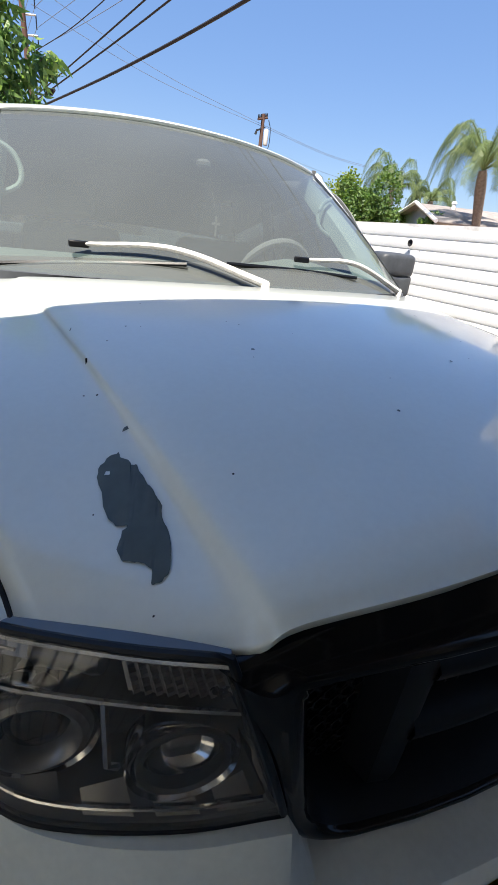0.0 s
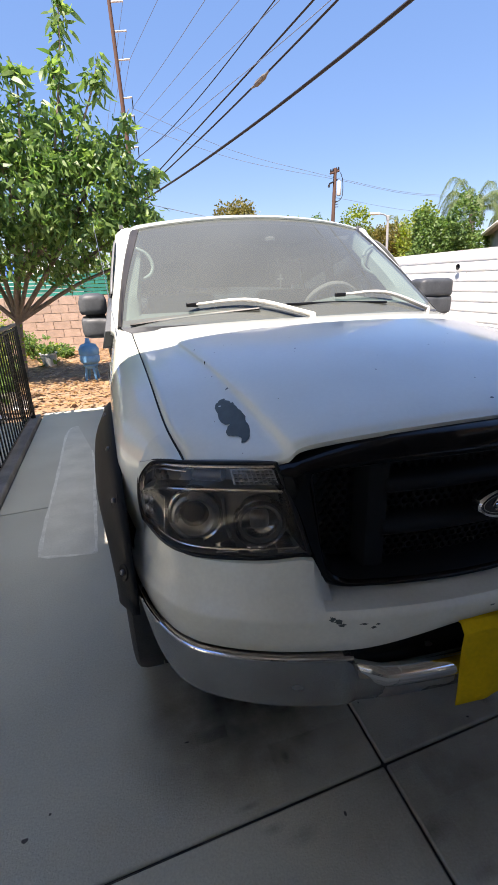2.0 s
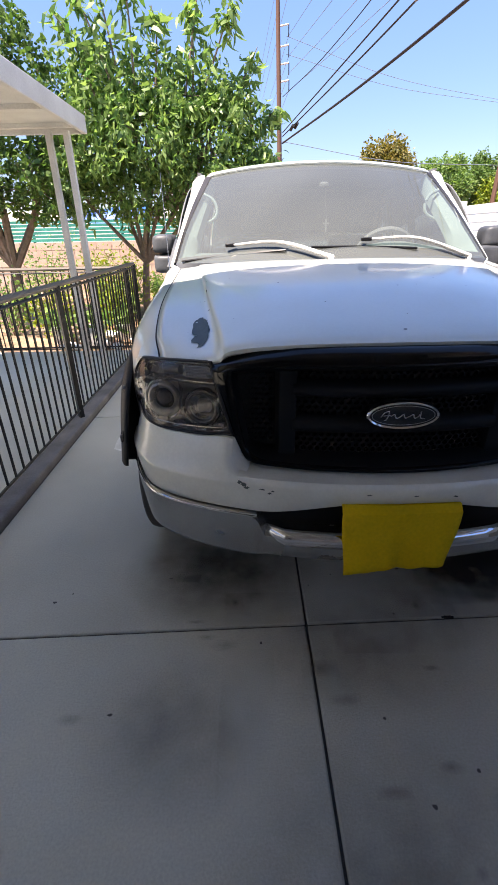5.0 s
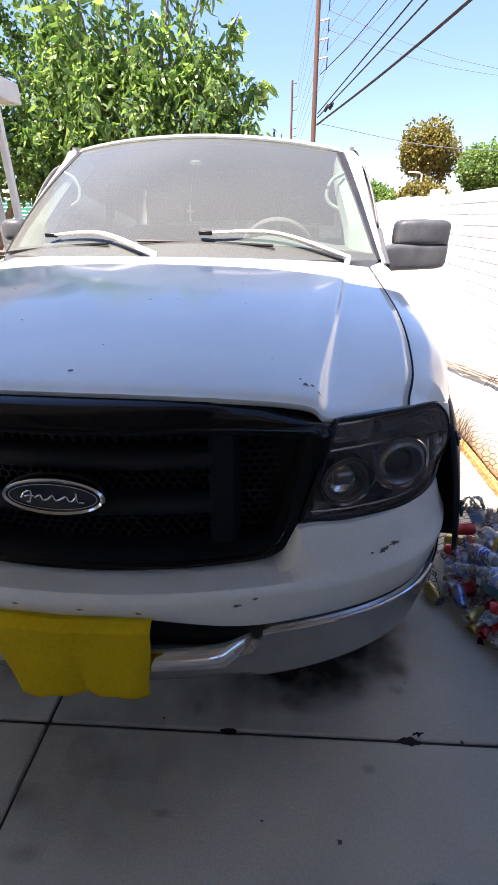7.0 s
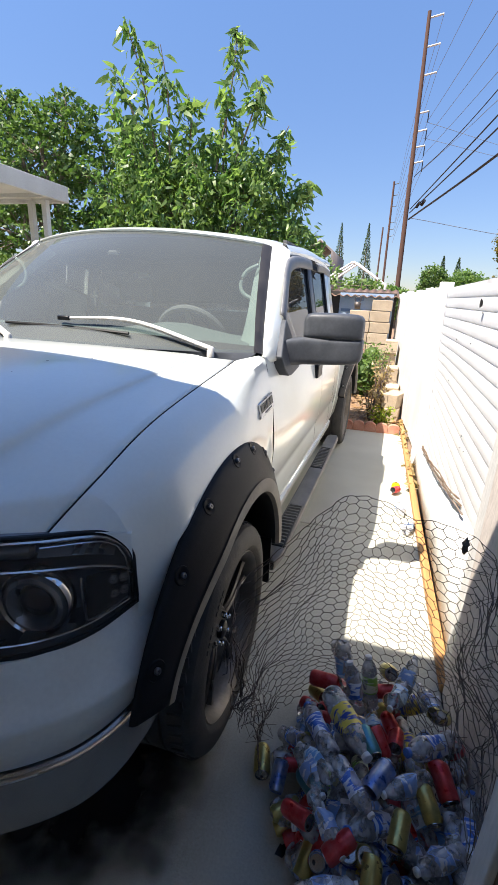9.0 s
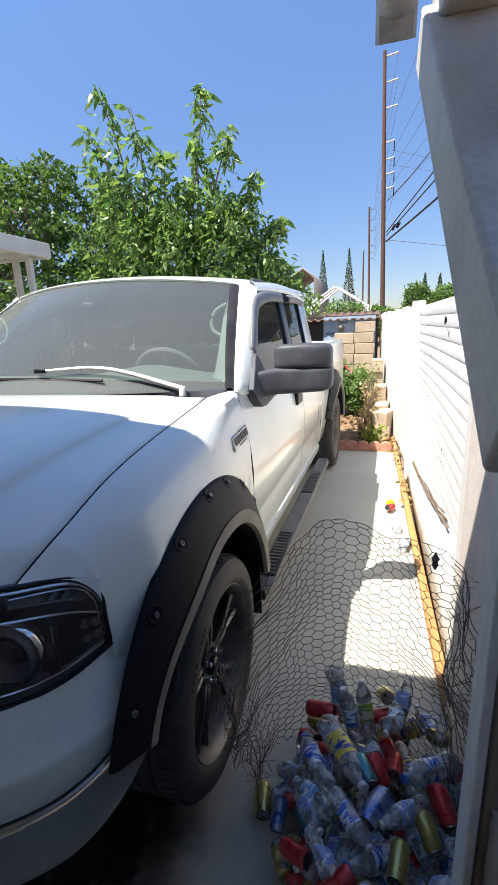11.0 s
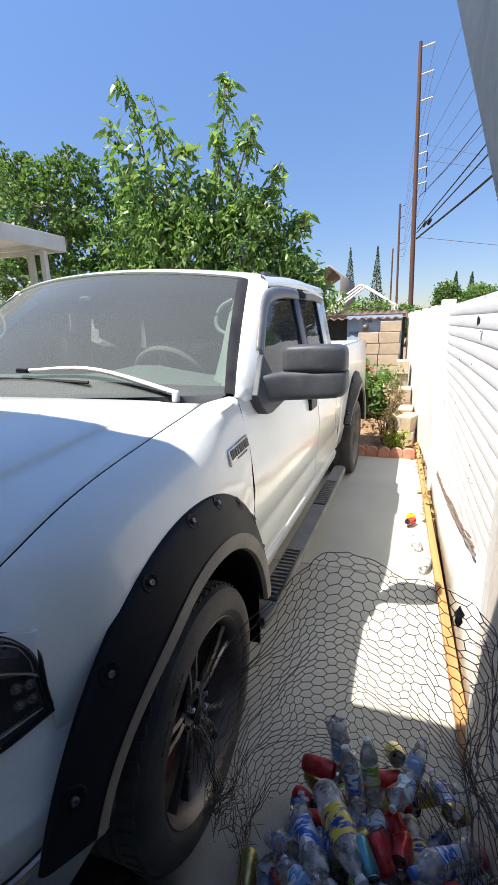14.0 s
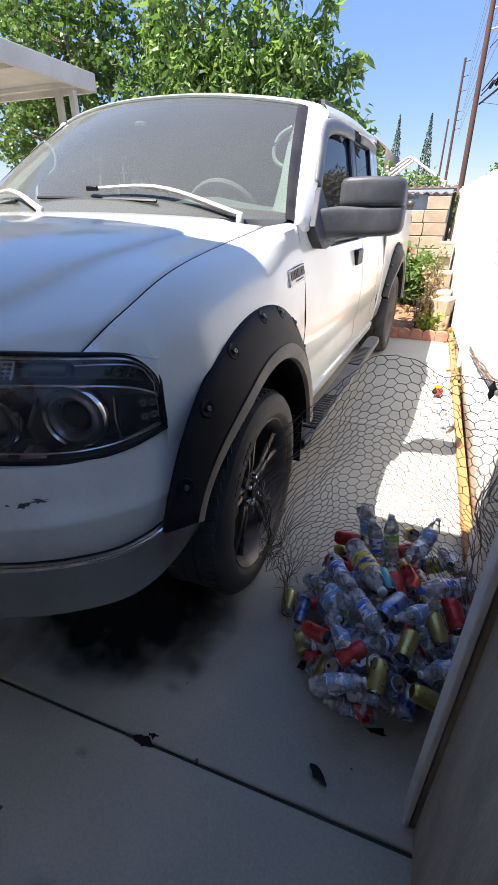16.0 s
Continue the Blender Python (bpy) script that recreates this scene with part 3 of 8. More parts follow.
# leaning lower boards and rotten timber
wallb = [[Vector((1.872 - 0.006 * (y - 1.4), y, 0.0)), Vector((1.876 - 0.004 * (y - 1.4), y, 0.5 * h)), Vector((1.884, y, h))] for y, h in ((1.40, 0.655), (1.9, 0.57), (2.3, 0.50), (2.8, 0.41), (3.3, 0.335), (3.7, 0.265), (4.1, 0.22))]
part("base_board", loft(wallb), WALLM, fence, "whitewashed base board", solid=-0.025)
part("base_wall", slab_box(1.885, 1.98, -12, 1.40, -0.05, 0.55), WALLM, fence, bevel=0.01)
ROT = mat("rotten grey wood", (0.16, 0.11, 0.075), 0.9)
for k in range(3):
    pts = curve([(1.872 + 0.004 * k, 3.75, 0.31 + 0.012 * k), (1.868, 3.1, 0.40 + 0.012 * k), (1.866 + 0.004 * k, 2.6, 0.475 + 0.016 * k), (1.868, 2.15, 0.555 + 0.012 * k), (1.872, 1.75 + 0.06 * k, 0.62 + 0.014 * k)], 26)
    part("rotten_strip", tube([p + noise.noise_vector(p * 9 + Vector((k, 0, 0))) * 0.007 for p in pts], [0.003 + 0.003 * abs(math.sin(j * 0.8 + k)) for j in range(26)], 5), ROT if k else BARK, fence)
# earth strip between the drive and the fence
solo("earth_strip", slab_box(1.842, 2.1, -1.0, 9.0, -0.1, -0.012), SOIL, "narrow strip of dry earth along the fence", "soil", kind="structure")
solo("plank", box(bmesh.new(), -0.023, 0.023, -2.28, 2.28, 0.0, 0.045, Matrix.Translation((1.815, 3.55, 0.0)) @ Matrix.Rotation(radians(0.9), 4, "Z")), PLANKM, "long orange pine plank lying along the drive's edge", "plank", bevel=0.004)

# ---- railing on the kerb ----
def railing(name, pts, label):
    rail = thing(name, pts[0], label, "railing")
    a, b = Vector(pts[0]), Vector(pts[1])
    d = (b - a)
    L, u = d.length, d.normalized()
    top = part("handrail", tube([a + Vector((0, 0, 1.105)), b + Vector((0, 0, 1.105))], 0.022, 8), RAILTOP, rail, "dusty bronze handrail")
    part("top_bar", tube([a + Vector((0, 0, 1.06)), b + Vector((0, 0, 1.06))], 0.011, 6), IRON, rail)
    part("bottom_bar", tube([a + Vector((0, 0, 0.07)), b + Vector((0, 0, 0.07))], 0.011, 6), IRON, rail)
    n = int(L / 0.108)
    for k in range(n + 1):
        p = a + u * min(k * 0.108, L)
        if k % 24 == 0:
            part("post", tube([p, p + Vector((0, 0, 1.1))], 0.028, 4), IRON, rail, smooth=False)
        else:
            part("baluster", tube([p + Vector((0, 0, 0.07)), p + Vector((0, 0, 1.08))], 0.0085, 5), IRON, rail)


railing("railing", [(-1.955, 4.93, 0.05), (-1.955, -3.8, 0.05)], "black iron railing with bronze handrail on the kerb")
railing("railing", [(-2.06, 4.93, 0.0), (-5.3, 4.93, 0.0)], "black iron railing across the patio's end")

# ---- patio awning ----
awning = thing("awning", (-2.3, 4.1, 0), "off-white aluminium patio awning on thin posts", "awning", kind="structure")
part("awning_roof", slab_box(-4.9, -2.13, 0.2, 4.18, 2.50, 2.56), ALU, awning)
part("awning_fascia", slab_box(-2.13, -2.09, 0.2, 4.22, 2.44, 2.60), ALU, awning, bevel=0.008)
part("awning_fascia", slab_box(-4.9, -2.132, 4.18, 4.22, 2.44, 2.60), ALU, awning, bevel=0.008)
for k in range(6):
    y = 0.5 + 0.7 * k
    part("awning_rib", slab_box(-4.85, -2.14, y - 0.03, y + 0.03, 2.46, 2.499), ALU, awning)
for x, y in ((-2.42, 4.02), (-2.24, 4.02), (-2.35, 0.4), (-4.8, 4.0)):
    part("awning_post", slab_box(x - 0.03, x + 0.03, y - 0.03, y + 0.03, 0.0, 2.44), ALU, awning, "thin off-white post", bevel=0.006)

# ---- the pickup truck ----
truck = thing("pickup_truck", (0, 2.8, 0), "dusty white extended-cab pickup truck parked on a concrete drive", "pickup truck")
HUB_Y, HUB_Z, REAR_Y = 0.89, 0.405, 4.56


BUMPER_HALF = curve([(0, -0.085, 0), (0.16, -0.078, 0), (0.32, -0.057, 0), (0.48, -0.022, 0), (0.64, 0.030, 0), (0.77, 0.094, 0), (0.87, 0.172, 0), (0.935, 0.262, 0), (0.972, 0.36, 0), (0.988, 0.47, 0)], 64)


def bumper_y(x):
    """The plan line of the bumper's face."""
    x = abs(x)
    for a, b in zip(BUMPER_HALF, BUMPER_HALF[1:]):
        if x <= b.x:
            return a.y + (b.y - a.y) * clip((x - a.x) / (b.x - a.x), 0, 1)
    return BUMPER_HALF[-1].y


HOOD_LINES = [
    [(0, 0.072, 1.184), (0, 0.115, 1.206), (0, 0.24, 1.243), (0, 0.55, 1.312), (0, 1.085, 1.370)],
    [(0.33, 0.078, 1.181), (0.33, 0.12, 1.202), (0.34, 0.25, 1.238), (0.36, 0.57, 1.305), (0.38, 1.125, 1.365)],
    [(0.528, 0.113, 1.158), (0.534, 0.148, 1.178), (0.552, 0.268, 1.206), (0.605, 0.597, 1.278), (0.682, 1.21, 1.350)],
    [(0.592, 0.14, 1.118), (0.597, 0.175, 1.136), (0.612, 0.30, 1.170), (0.66, 0.63, 1.256), (0.738, 1.26, 1.336)],
    [(0.79, 0.275, 1.088), (0.797, 0.31, 1.108), (0.822, 0.42, 1.166), (0.833, 0.70, 1.247), (0.838, 1.33, 1.322)],
]
HN = 30
hood_long = [curve(l, HN) for l in HOOD_LINES]


def hood_row(k, n=57):
    half = [c[k] for c in hood_long]
    full = [Vector((-p.x, p.y, p.z)) for p in half[:0:-1]] + half
    return curve(full, n)


hood_rows = [hood_row(k) for k in range(HN)]
lip = [[p + Vector((0, 0.02, -0.022)) for p in hood_rows[0]], [p + Vector((0, 0.002, -0.012)) for p in hood_rows[0]]]
hood = part("hood", loft(lip + hood_rows), PAINT, truck, "white hood reflecting the blue sky, with a patch of peeled paint", solid=0.012, angle=60)


def hood_at(x, y, lift=0.0012):
    """A point of the hood's top above x, y."""
    k, i = min(((k, i) for k in range(HN) for i in range(57)), key=lambda q: (hood_rows[q[0]][q[1]].x - x) ** 2 + (hood_rows[q[0]][q[1]].y - y) ** 2)
    k, i = clip(k, 1, HN - 2), clip(i, 1, 55)
    p = hood_rows[k][i]
    du = hood_rows[k][i + 1] - hood_rows[k][i - 1]
    dv = hood_rows[k + 1][i] - hood_rows[k - 1][i]
    det = du.x * dv.y - du.y * dv.x
    a = ((x - p.x) * dv.y - (y - p.y) * dv.x) / det
    b = ((y - p.y) * du.x - (x - p.x) * du.y) / det
    return Vector((x, y, p.z + a * du.z + b * dv.z + lift))


def chip(outline, name, material, parent, label=""):
    bm = bmesh.new()
    f = bm.faces.new([bm.verts.new((x, y, 0)) for x, y in outline])
    bmesh.ops.triangulate(bm, faces=[f], ngon_method="EAR_CLIP")
    if len(outline) > 20:
        bmesh.ops.subdivide_edges(bm, edges=bm.edges[:], cuts=3, use_grid_fill=True)
    for v in bm.verts:
        v.co = hood_at(v.co.x, v.co.y, 0.0024 if len(outline) > 20 else 0.0012)
    return part(name, bm, material, parent, label)


PATCH = [(-0.679, 0.406), (-0.671, 0.423), (-0.655, 0.434), (-0.643, 0.436), (-0.641, 0.424), (-0.625, 0.403), (-0.621, 0.374), (-0.616, 0.355), (-0.612, 0.328), (-0.617, 0.305), (-0.616, 0.284), (-0.623, 0.258), (-0.632, 0.24),
         (-0.643, 0.236), (-0.652, 0.24), (-0.647, 0.255), (-0.657, 0.268), (-0.667, 0.274), (-0.676, 0.281), (-0.678, 0.295), (-0.668, 0.312), (-0.659, 0.321), (-0.672, 0.325), (-0.679, 0.344), (-0.679, 0.369)]
PATCH_FINE = []
for i, p in enumerate(PATCH):
    q = PATCH[(i + 1) % len(PATCH)]
    for s in range(3):
        j = 0.0018 if s else 0
        PATCH_FINE.append((p[0] + (q[0] - p[0]) * s / 3 + random.uniform(-j, j), p[1] + (q[1] - p[1]) * s / 3 + random.uniform(-j, j)))
chip(PATCH_FINE, "peeled_patch", PRIMER, hood, "dark grey undercoat where the paint has peeled")
for v_ in chip([(-0.670, 0.404), (-0.666, 0.409), (-0.661, 0.407), (-0.663, 0.402)], "paint_flake", PAINT, hood).data.vertices:
    v_.co.z += 0.0022
for cx, cy, r in ((-0.624, 0.473, 0.005), (0.53, 0.165, 0.006), (0.545, 0.17, 0.004), (0.56, 0.16, 0.004), (0.518, 0.18, 0.003), (0.28, 0.62, 0.003), (-0.55, 0.78, 0.0025), (0.1, 0.5, 0.004),
                  (-0.2, 0.35, 0.0035), (0.35, 0.85, 0.0045), (-0.35, 0.6, 0.004), (0.02, 0.13, 0.005), (0.45, 0.95, 0.003)):
    chip([(cx + r * random.uniform(0.6, 1.5) * math.cos(a), cy + r * random.uniform(0.5, 1.2) * math.sin(a)) for a in (0, 0.9, 1.8, 2.7, 3.6, 4.5, 5.4)],
         "stone_chip", PRIMER, hood)
for k in range(26):
    cx, cy, r = random.uniform(-0.7, 0.7), random.uniform(0.2, 1.0), random.uniform(0.0012, 0.0025)
    chip([(cx + r * math.cos(a), cy + r * math.sin(a)) for a in (0, 1.2, 2.5, 3.7, 5)], "speck", BLACKMATT, hood)


def side_x(z):
    """The half width of the truck's side at height z."""
    pts = ((0.40, 0.93), (0.55, 0.965), (0.75, 0.985), (0.95, 0.995), (1.08, 0.985), (1.2, 0.965), (1.35, 0.925), (1.84, 0.822))
    for (a, xa), (b, xb) in zip(pts, pts[1:]):
        if z <= b:
            return xa + (xb - xa) * clip((z - a) / (b - a), 0, 1)
    return pts[-1][1]


def arch_z(y, centre, r):
    d = r * r - (y - centre) ** 2
    return HUB_Z + math.sqrt(d) if d > 0 else -1


seam = hood_long[-1]


def seam_at(y):
    return min(seam, key=lambda p: abs(p.y - y)) if y <= seam[-1].y else Vector((0.838 + 0.062 * smooth_step(1.33, 1.47, y), y, 1.322 + 0.012 * smooth_step(1.33, 1.47, y)))


LAMP_LOW = curve([(0.535, 0.07, 0.885), (0.66, 0.115, 0.875), (0.80, 0.19, 0.870), (0.885, 0.275, 0.878), (0.937, 0.381, 0.898)], 25)
LAMP_TOP = curve([(0.60, 0.128, 1.118), (0.69, 0.185, 1.110), (0.79, 0.262, 1.098), (0.865, 0.33, 1.088), (0.926, 0.389, 1.066)], 25)


def door_x(z):
    """The half width of the doors, with their crease."""
    return side_x(z) - 0.012 * math.exp(-((z - 0.70) / 0.04) ** 2) + 0.006 * math.exp(-((z - 0.80) / 0.05) ** 2)


def fender(s):
    rows = []
    for k in range(34):
        y = 0.385 + (1.459 - 0.385) * k / 33
        p = seam_at(y)
        # smooth seam height between samples
        i = next((i for i in range(HN - 1) if seam[i + 1].y >= y), None)
        if i is not None and y > seam[0].y:
            t = (y - seam[i].y) / (seam[i + 1].y - seam[i].y)
            p = seam[i].lerp(seam[i + 1], clip(t, 0, 1))
        x0, z0 = p.x + 0.006, p.z - 0.001
        zb = max(arch_z(y, HUB_Y, 0.60), 0.52)
        half = 0.985 + 0.012 * math.sin(math.pi * clip((y - 0.3) / 1.2, 0, 1)) - 0.05 * (1 - smooth_step(0.37, 0.56, y))
        zs = z0 - 0.30 if z0 - 0.30 > zb + 0.02 else zb + 0.02
        sec = [(x0 - 0.004, z0 - 0.02), (x0, z0), (x0 + 0.35 * (half - x0), z0 - 0.014), (x0 + 0.62 * (half - x0), z0 - 0.042), (x0 + 0.82 * (half - x0), z0 - 0.085),
               (x0 + 0.94 * (half - x0), z0 - 0.14), (half, (z0 - 0.14 + zs) / 2 - 0.02), (half, min(zs, (z0 - 0.14 + zb) / 2)), (min(half, side_x(zb) + 0.005), zb)]
        w = smooth_step(0.95, 1.36, y)
        xs = min(x0, 0.846)
        sec = sec[:2] + [(max(x + (xs - x0) * g, x0 + 0.02 * (1 - g)), z) for (x, z), g in zip(sec[2:6], (0.65, 0.38, 0.18, 0.06))] + sec[6:]
        sec = sec[:2] + [(x + (door_x(z) - x) * w, z) for x, z in sec[2:]]
        rows.append([Vector((s * x, y, z)) for x, z in sec])
    f = part("fender", loft(rows), PAINT, truck, angle=55)
    # corner above the lamp
    corner = []
    for k in range(13):
        t = k / 12
        y = 0.287 + 0.098 * t
        i = next(i for i in range(HN - 1) if seam[i + 1].y >= y)
        a = seam[i].lerp(seam[i + 1], (y - seam[i].y) / (seam[i + 1].y - seam[i].y)) + Vector((0.006, 0, -0.001))
        i = next(i for i in range(24) if LAMP_TOP[i + 1].y >= y)
        b = LAMP_TOP[i].lerp(LAMP_TOP[i + 1], (y - LAMP_TOP[i].y) / (LAMP_TOP[i + 1].y - LAMP_TOP[i].y))
        drop = a.z - b.z - 0.004
        row = [Vector((a.x + f / 0.82 * (b.x - a.x), y, a.z - g / 0.085 * drop)) for f, g in ((0, 0), (0.35, 0.014), (0.62, 0.042), (0.82, 0.085))]
        corner.append(row + [row[-1] + Vector((-0.012, 0.02, -0.002))])
    part("fender_corner", loft([[Vector((s * p.x, p.y, p.z)) for p in r] for r in corner]), PAINT, f, angle=60)
    return f


for s in (-1, 1):
    fender(s)
# hood gap
for s in (-1, 1):
    part("hood_gap", tube([Vector((s * (p.x + 0.003), p.y, p.z - 0.003)) for p in seam[1:]], 0.0030, 6), DARK, hood)


# grille
def grille_y(x):
    return 0.01 + 0.30 * x * x


def trapezoid(side, top, foot, r_low, r_top):
    """The grille's outline, set in by side, top and foot, with rounded corners."""
    def corner(c, a, b, r):
        c, a, b = Vector(c), Vector(a), Vector(b)
        p, q = c + (a - c).normalized() * r, c + (b - c).normalized() * r
        return [p.lerp(c, t).lerp(c.lerp(q, t), t) for t in (0, 0.17, 0.33, 0.5, 0.67, 0.83, 1)]

    bl, br = (-0.522 + side * 0.42, 0.765 + foot), (0.522 - side * 0.42, 0.765 + foot)
    tr, tl = (0.618 - side, 1.186 - top), (-0.618 + side, 1.186 - top)
    cs = [corner(br, bl, tr, r_low), corner(tr, br, tl, r_top), corner(tl, tr, bl, r_top), corner(bl, tl, br, r_low)]
    out = []
    for i, c in enumerate(cs):
        out += c
        a, b = c[-1], cs[(i + 1) % 4][0]
        out += [a.lerp(b, k / 9) for k in range(1, 9)]
    def lid(x):
        """The height of the hood's front edge above x."""
        x = min(abs(x), 0.61)
        return next(a.z + (b.z - a.z) * (x - a.x) / (b.x - a.x) for a, b in zip(hood_rows[0][28:], hood_rows[0][29:]) if b.x >= x)

    low = [(p.x, p.y + 0.045 * p.x * p.x) if p.y < 0.9 else (p.x, p.y - 0.06 * p.x * p.x * smooth_step(0.9, 1.15, p.y)) for p in out]
    return [(x, min(z, lid(x) - 0.010 - top)) for x, z in low]


G_OUT = trapezoid(0, 0, 0, 0.09, 0.035)
G_MID = trapezoid(0.080, 0.050, 0.024, 0.075, 0.05)
G_IN = trapezoid(0.100, 0.068, 0.040, 0.065, 0.045)
rows = [[Vector((x, 0.17, z)) for x, z in G_OUT]]
for k in range(9):
    t = k / 8
    ring = trapezoid(0.080 * t, 0.050 * t, 0.024 * t, 0.09 - 0.015 * t, 0.035 + 0.015 * t)
    rows.append([Vector((x, grille_y(x) + (1 - t) * 0.045 * smooth_step(1.05, 1.16, z) - 0.012 * t - 0.016 * math.sin(math.pi * min(1, 0.12 + 0.88 * t)) ** 0.7, z)) for x, z in ring])
rows.append([p + Vector((0, 0.03, 0)) for p in rows[-1]])
grille = part("grille_surround", loft(rows, True), BLACKGLOSS, truck, "glossy black trapezoid grille surround", angle=70)
part("grille_bezel", ring_prism(G_MID, G_IN, lambda x, z: grille_y(x) - 0.0115, lambda x, z: grille_y(x) + 0.022, 0.17), GRILLEBLK, grille, angle=30)
backing = bmesh.new()
backing.faces.new([backing.verts.new((x, 0.145, z)) for x, z in G_OUT])
part("grille_backing", backing, DARK, grille)
for zc, h in ((1.040, 0.050), (0.918, 0.052)):
    rows = []
    for k in range(13):
        x = -0.335 + 0.67 * k / 12.0
        y = grille_y(x)
        rows.append([Vector((x, y + dy, zc + dz * h)) for dy, dz in ((0.07, 0.6), (0.045, 0.55), (0.026, 0.35), (0.018, 0.05), (0.020, -0.25), (0.034, -0.5), (0.07, -0.55))])
    part("grille_bar", loft(rows), GRILLEBLK, grille, angle=50)
for s in (-1, 1):
    rows = []
    for k in range(9):
        z = 0.80 + 0.30 * k / 8
        rows.append([Vector((s * x, grille_y(x) + d, z)) for x, d in ((0.318, 0.07), (0.325, 0.03), (0.345, 0.022), (0.378, 0.024), (0.39, 0.07))])
    part("grille_upright", loft(rows), GRILLEBLK, grille)


def honeycomb(x0, x1, z0, z1, cell=0.024):
    """A sheet of hexagonal openings."""
    bm = bmesh.new()
    n_row = int((z1 - z0) / (cell * 0.75)) + 1
    for r in range(n_row):
        for c in range(int((x1 - x0) / (cell * 0.98)) + 1):
            cx = x0 + cell * 0.98 * (c + 0.5 * (r % 2))
            cz = z0 + cell * 0.75 * r
            if cx > x1 or cz > z1:
                continue
            ro, ri = cell * 0.58, cell * 0.40
            y = grille_y(cx) + 0.062
            o, i, d = [], [], []
            for k in range(6):
                a = math.pi / 6 + k * math.pi / 3
                o.append(bm.verts.new((cx + ro * math.cos(a), y, cz + ro * math.sin(a))))
                i.append(bm.verts.new((cx + ri * math.cos(a), y, cz + ri * math.sin(a))))
                d.append(bm.verts.new((cx + ri * math.cos(a), y + 0.02, cz + ri * math.sin(a))))
            for k in range(6):
                j = (k + 1) % 6
                bm.faces.new((o[k], o[j], i[j], i[k]))
                bm.faces.new((i[k], i[j], d[j], d[k]))
    return bm


for x0, x1, z0, z1 in ((-0.315, 0.315, 1.075, 1.12), (-0.315, 0.315, 0.955, 1.03), (-0.315, 0.315, 0.82, 0.89), (-0.50, -0.40, 0.85, 1.10), (0.40, 0.50, 0.85, 1.10)):
    part("mesh_panel", honeycomb(x0, x1, z0, z1), GRILLEBLK, grille, smooth=False)

# oval badge with a plain flourish
BADGE_Z, BADGE_Y = 0.976, -0.004


def oval(a, b, y, n=40, dz=0.0):
    return [Vector((a * math.cos(6.28318 * k / n), y, BADGE_Z + dz + b * math.sin(6.28318 * k / n))) for k in range(n)]


badge = part("badge", loft([oval(0.104, 0.037, BADGE_Y + 0.02), oval(0.104, 0.037, BADGE_Y - 0.003), oval(0.05, 0.018, BADGE_Y - 0.005), oval(0.001, 0.0004, BADGE_Y - 0.0055)], True),
             mat("badge black", (0.012, 0.013, 0.018), 0.2, coat=0.5), truck, "black oval maker's badge with a chrome rim")
part("badge_rim", loft([oval(0.1145, 0.0475, BADGE_Y + 0.02), oval(0.1145, 0.0475, BADGE_Y - 0.004), oval(0.110, 0.0435, BADGE_Y - 0.009), oval(0.1045, 0.038, BADGE_Y - 0.006), oval(0.104, 0.037, BADGE_Y)], True),
     CHROME, badge)
part("badge_line", loft([oval(0.0985, 0.0325, BADGE_Y - 0.0035), oval(0.0985, 0.0325, BADGE_Y - 0.006), oval(0.0965, 0.0308, BADGE_Y - 0.006), oval(0.0965, 0.0308, BADGE_Y - 0.0035)], True), CHROME, badge)
# a plain flourish: one long wave and a swash above and below it
SCRIPT = [[(-0.070, -0.004), (-0.060, 0.010), (-0.046, 0.013), (-0.052, -0.012), (-0.060, -0.014)], [(-0.040, -0.002), (-0.028, 0.004), (-0.022, -0.008), (-0.010, -0.004), (0.000, 0.004), (0.006, -0.008), (0.020, -0.002), (0.030, 0.003), (0.036, -0.009), (0.048, -0.002), (0.054, 0.014), (0.053, -0.008), (0.068, -0.011)], [(-0.062, 0.000), (-0.050, 0.0025), (-0.040, 0.001)]]
for stroke in SCRIPT:
    pts = curve([(x, BADGE_Y - 0.006, BADGE_Z + z) for x, z in stroke], 40)
    part("badge_stroke", tube(pts, 0.0022, 6), CHROME, badge)


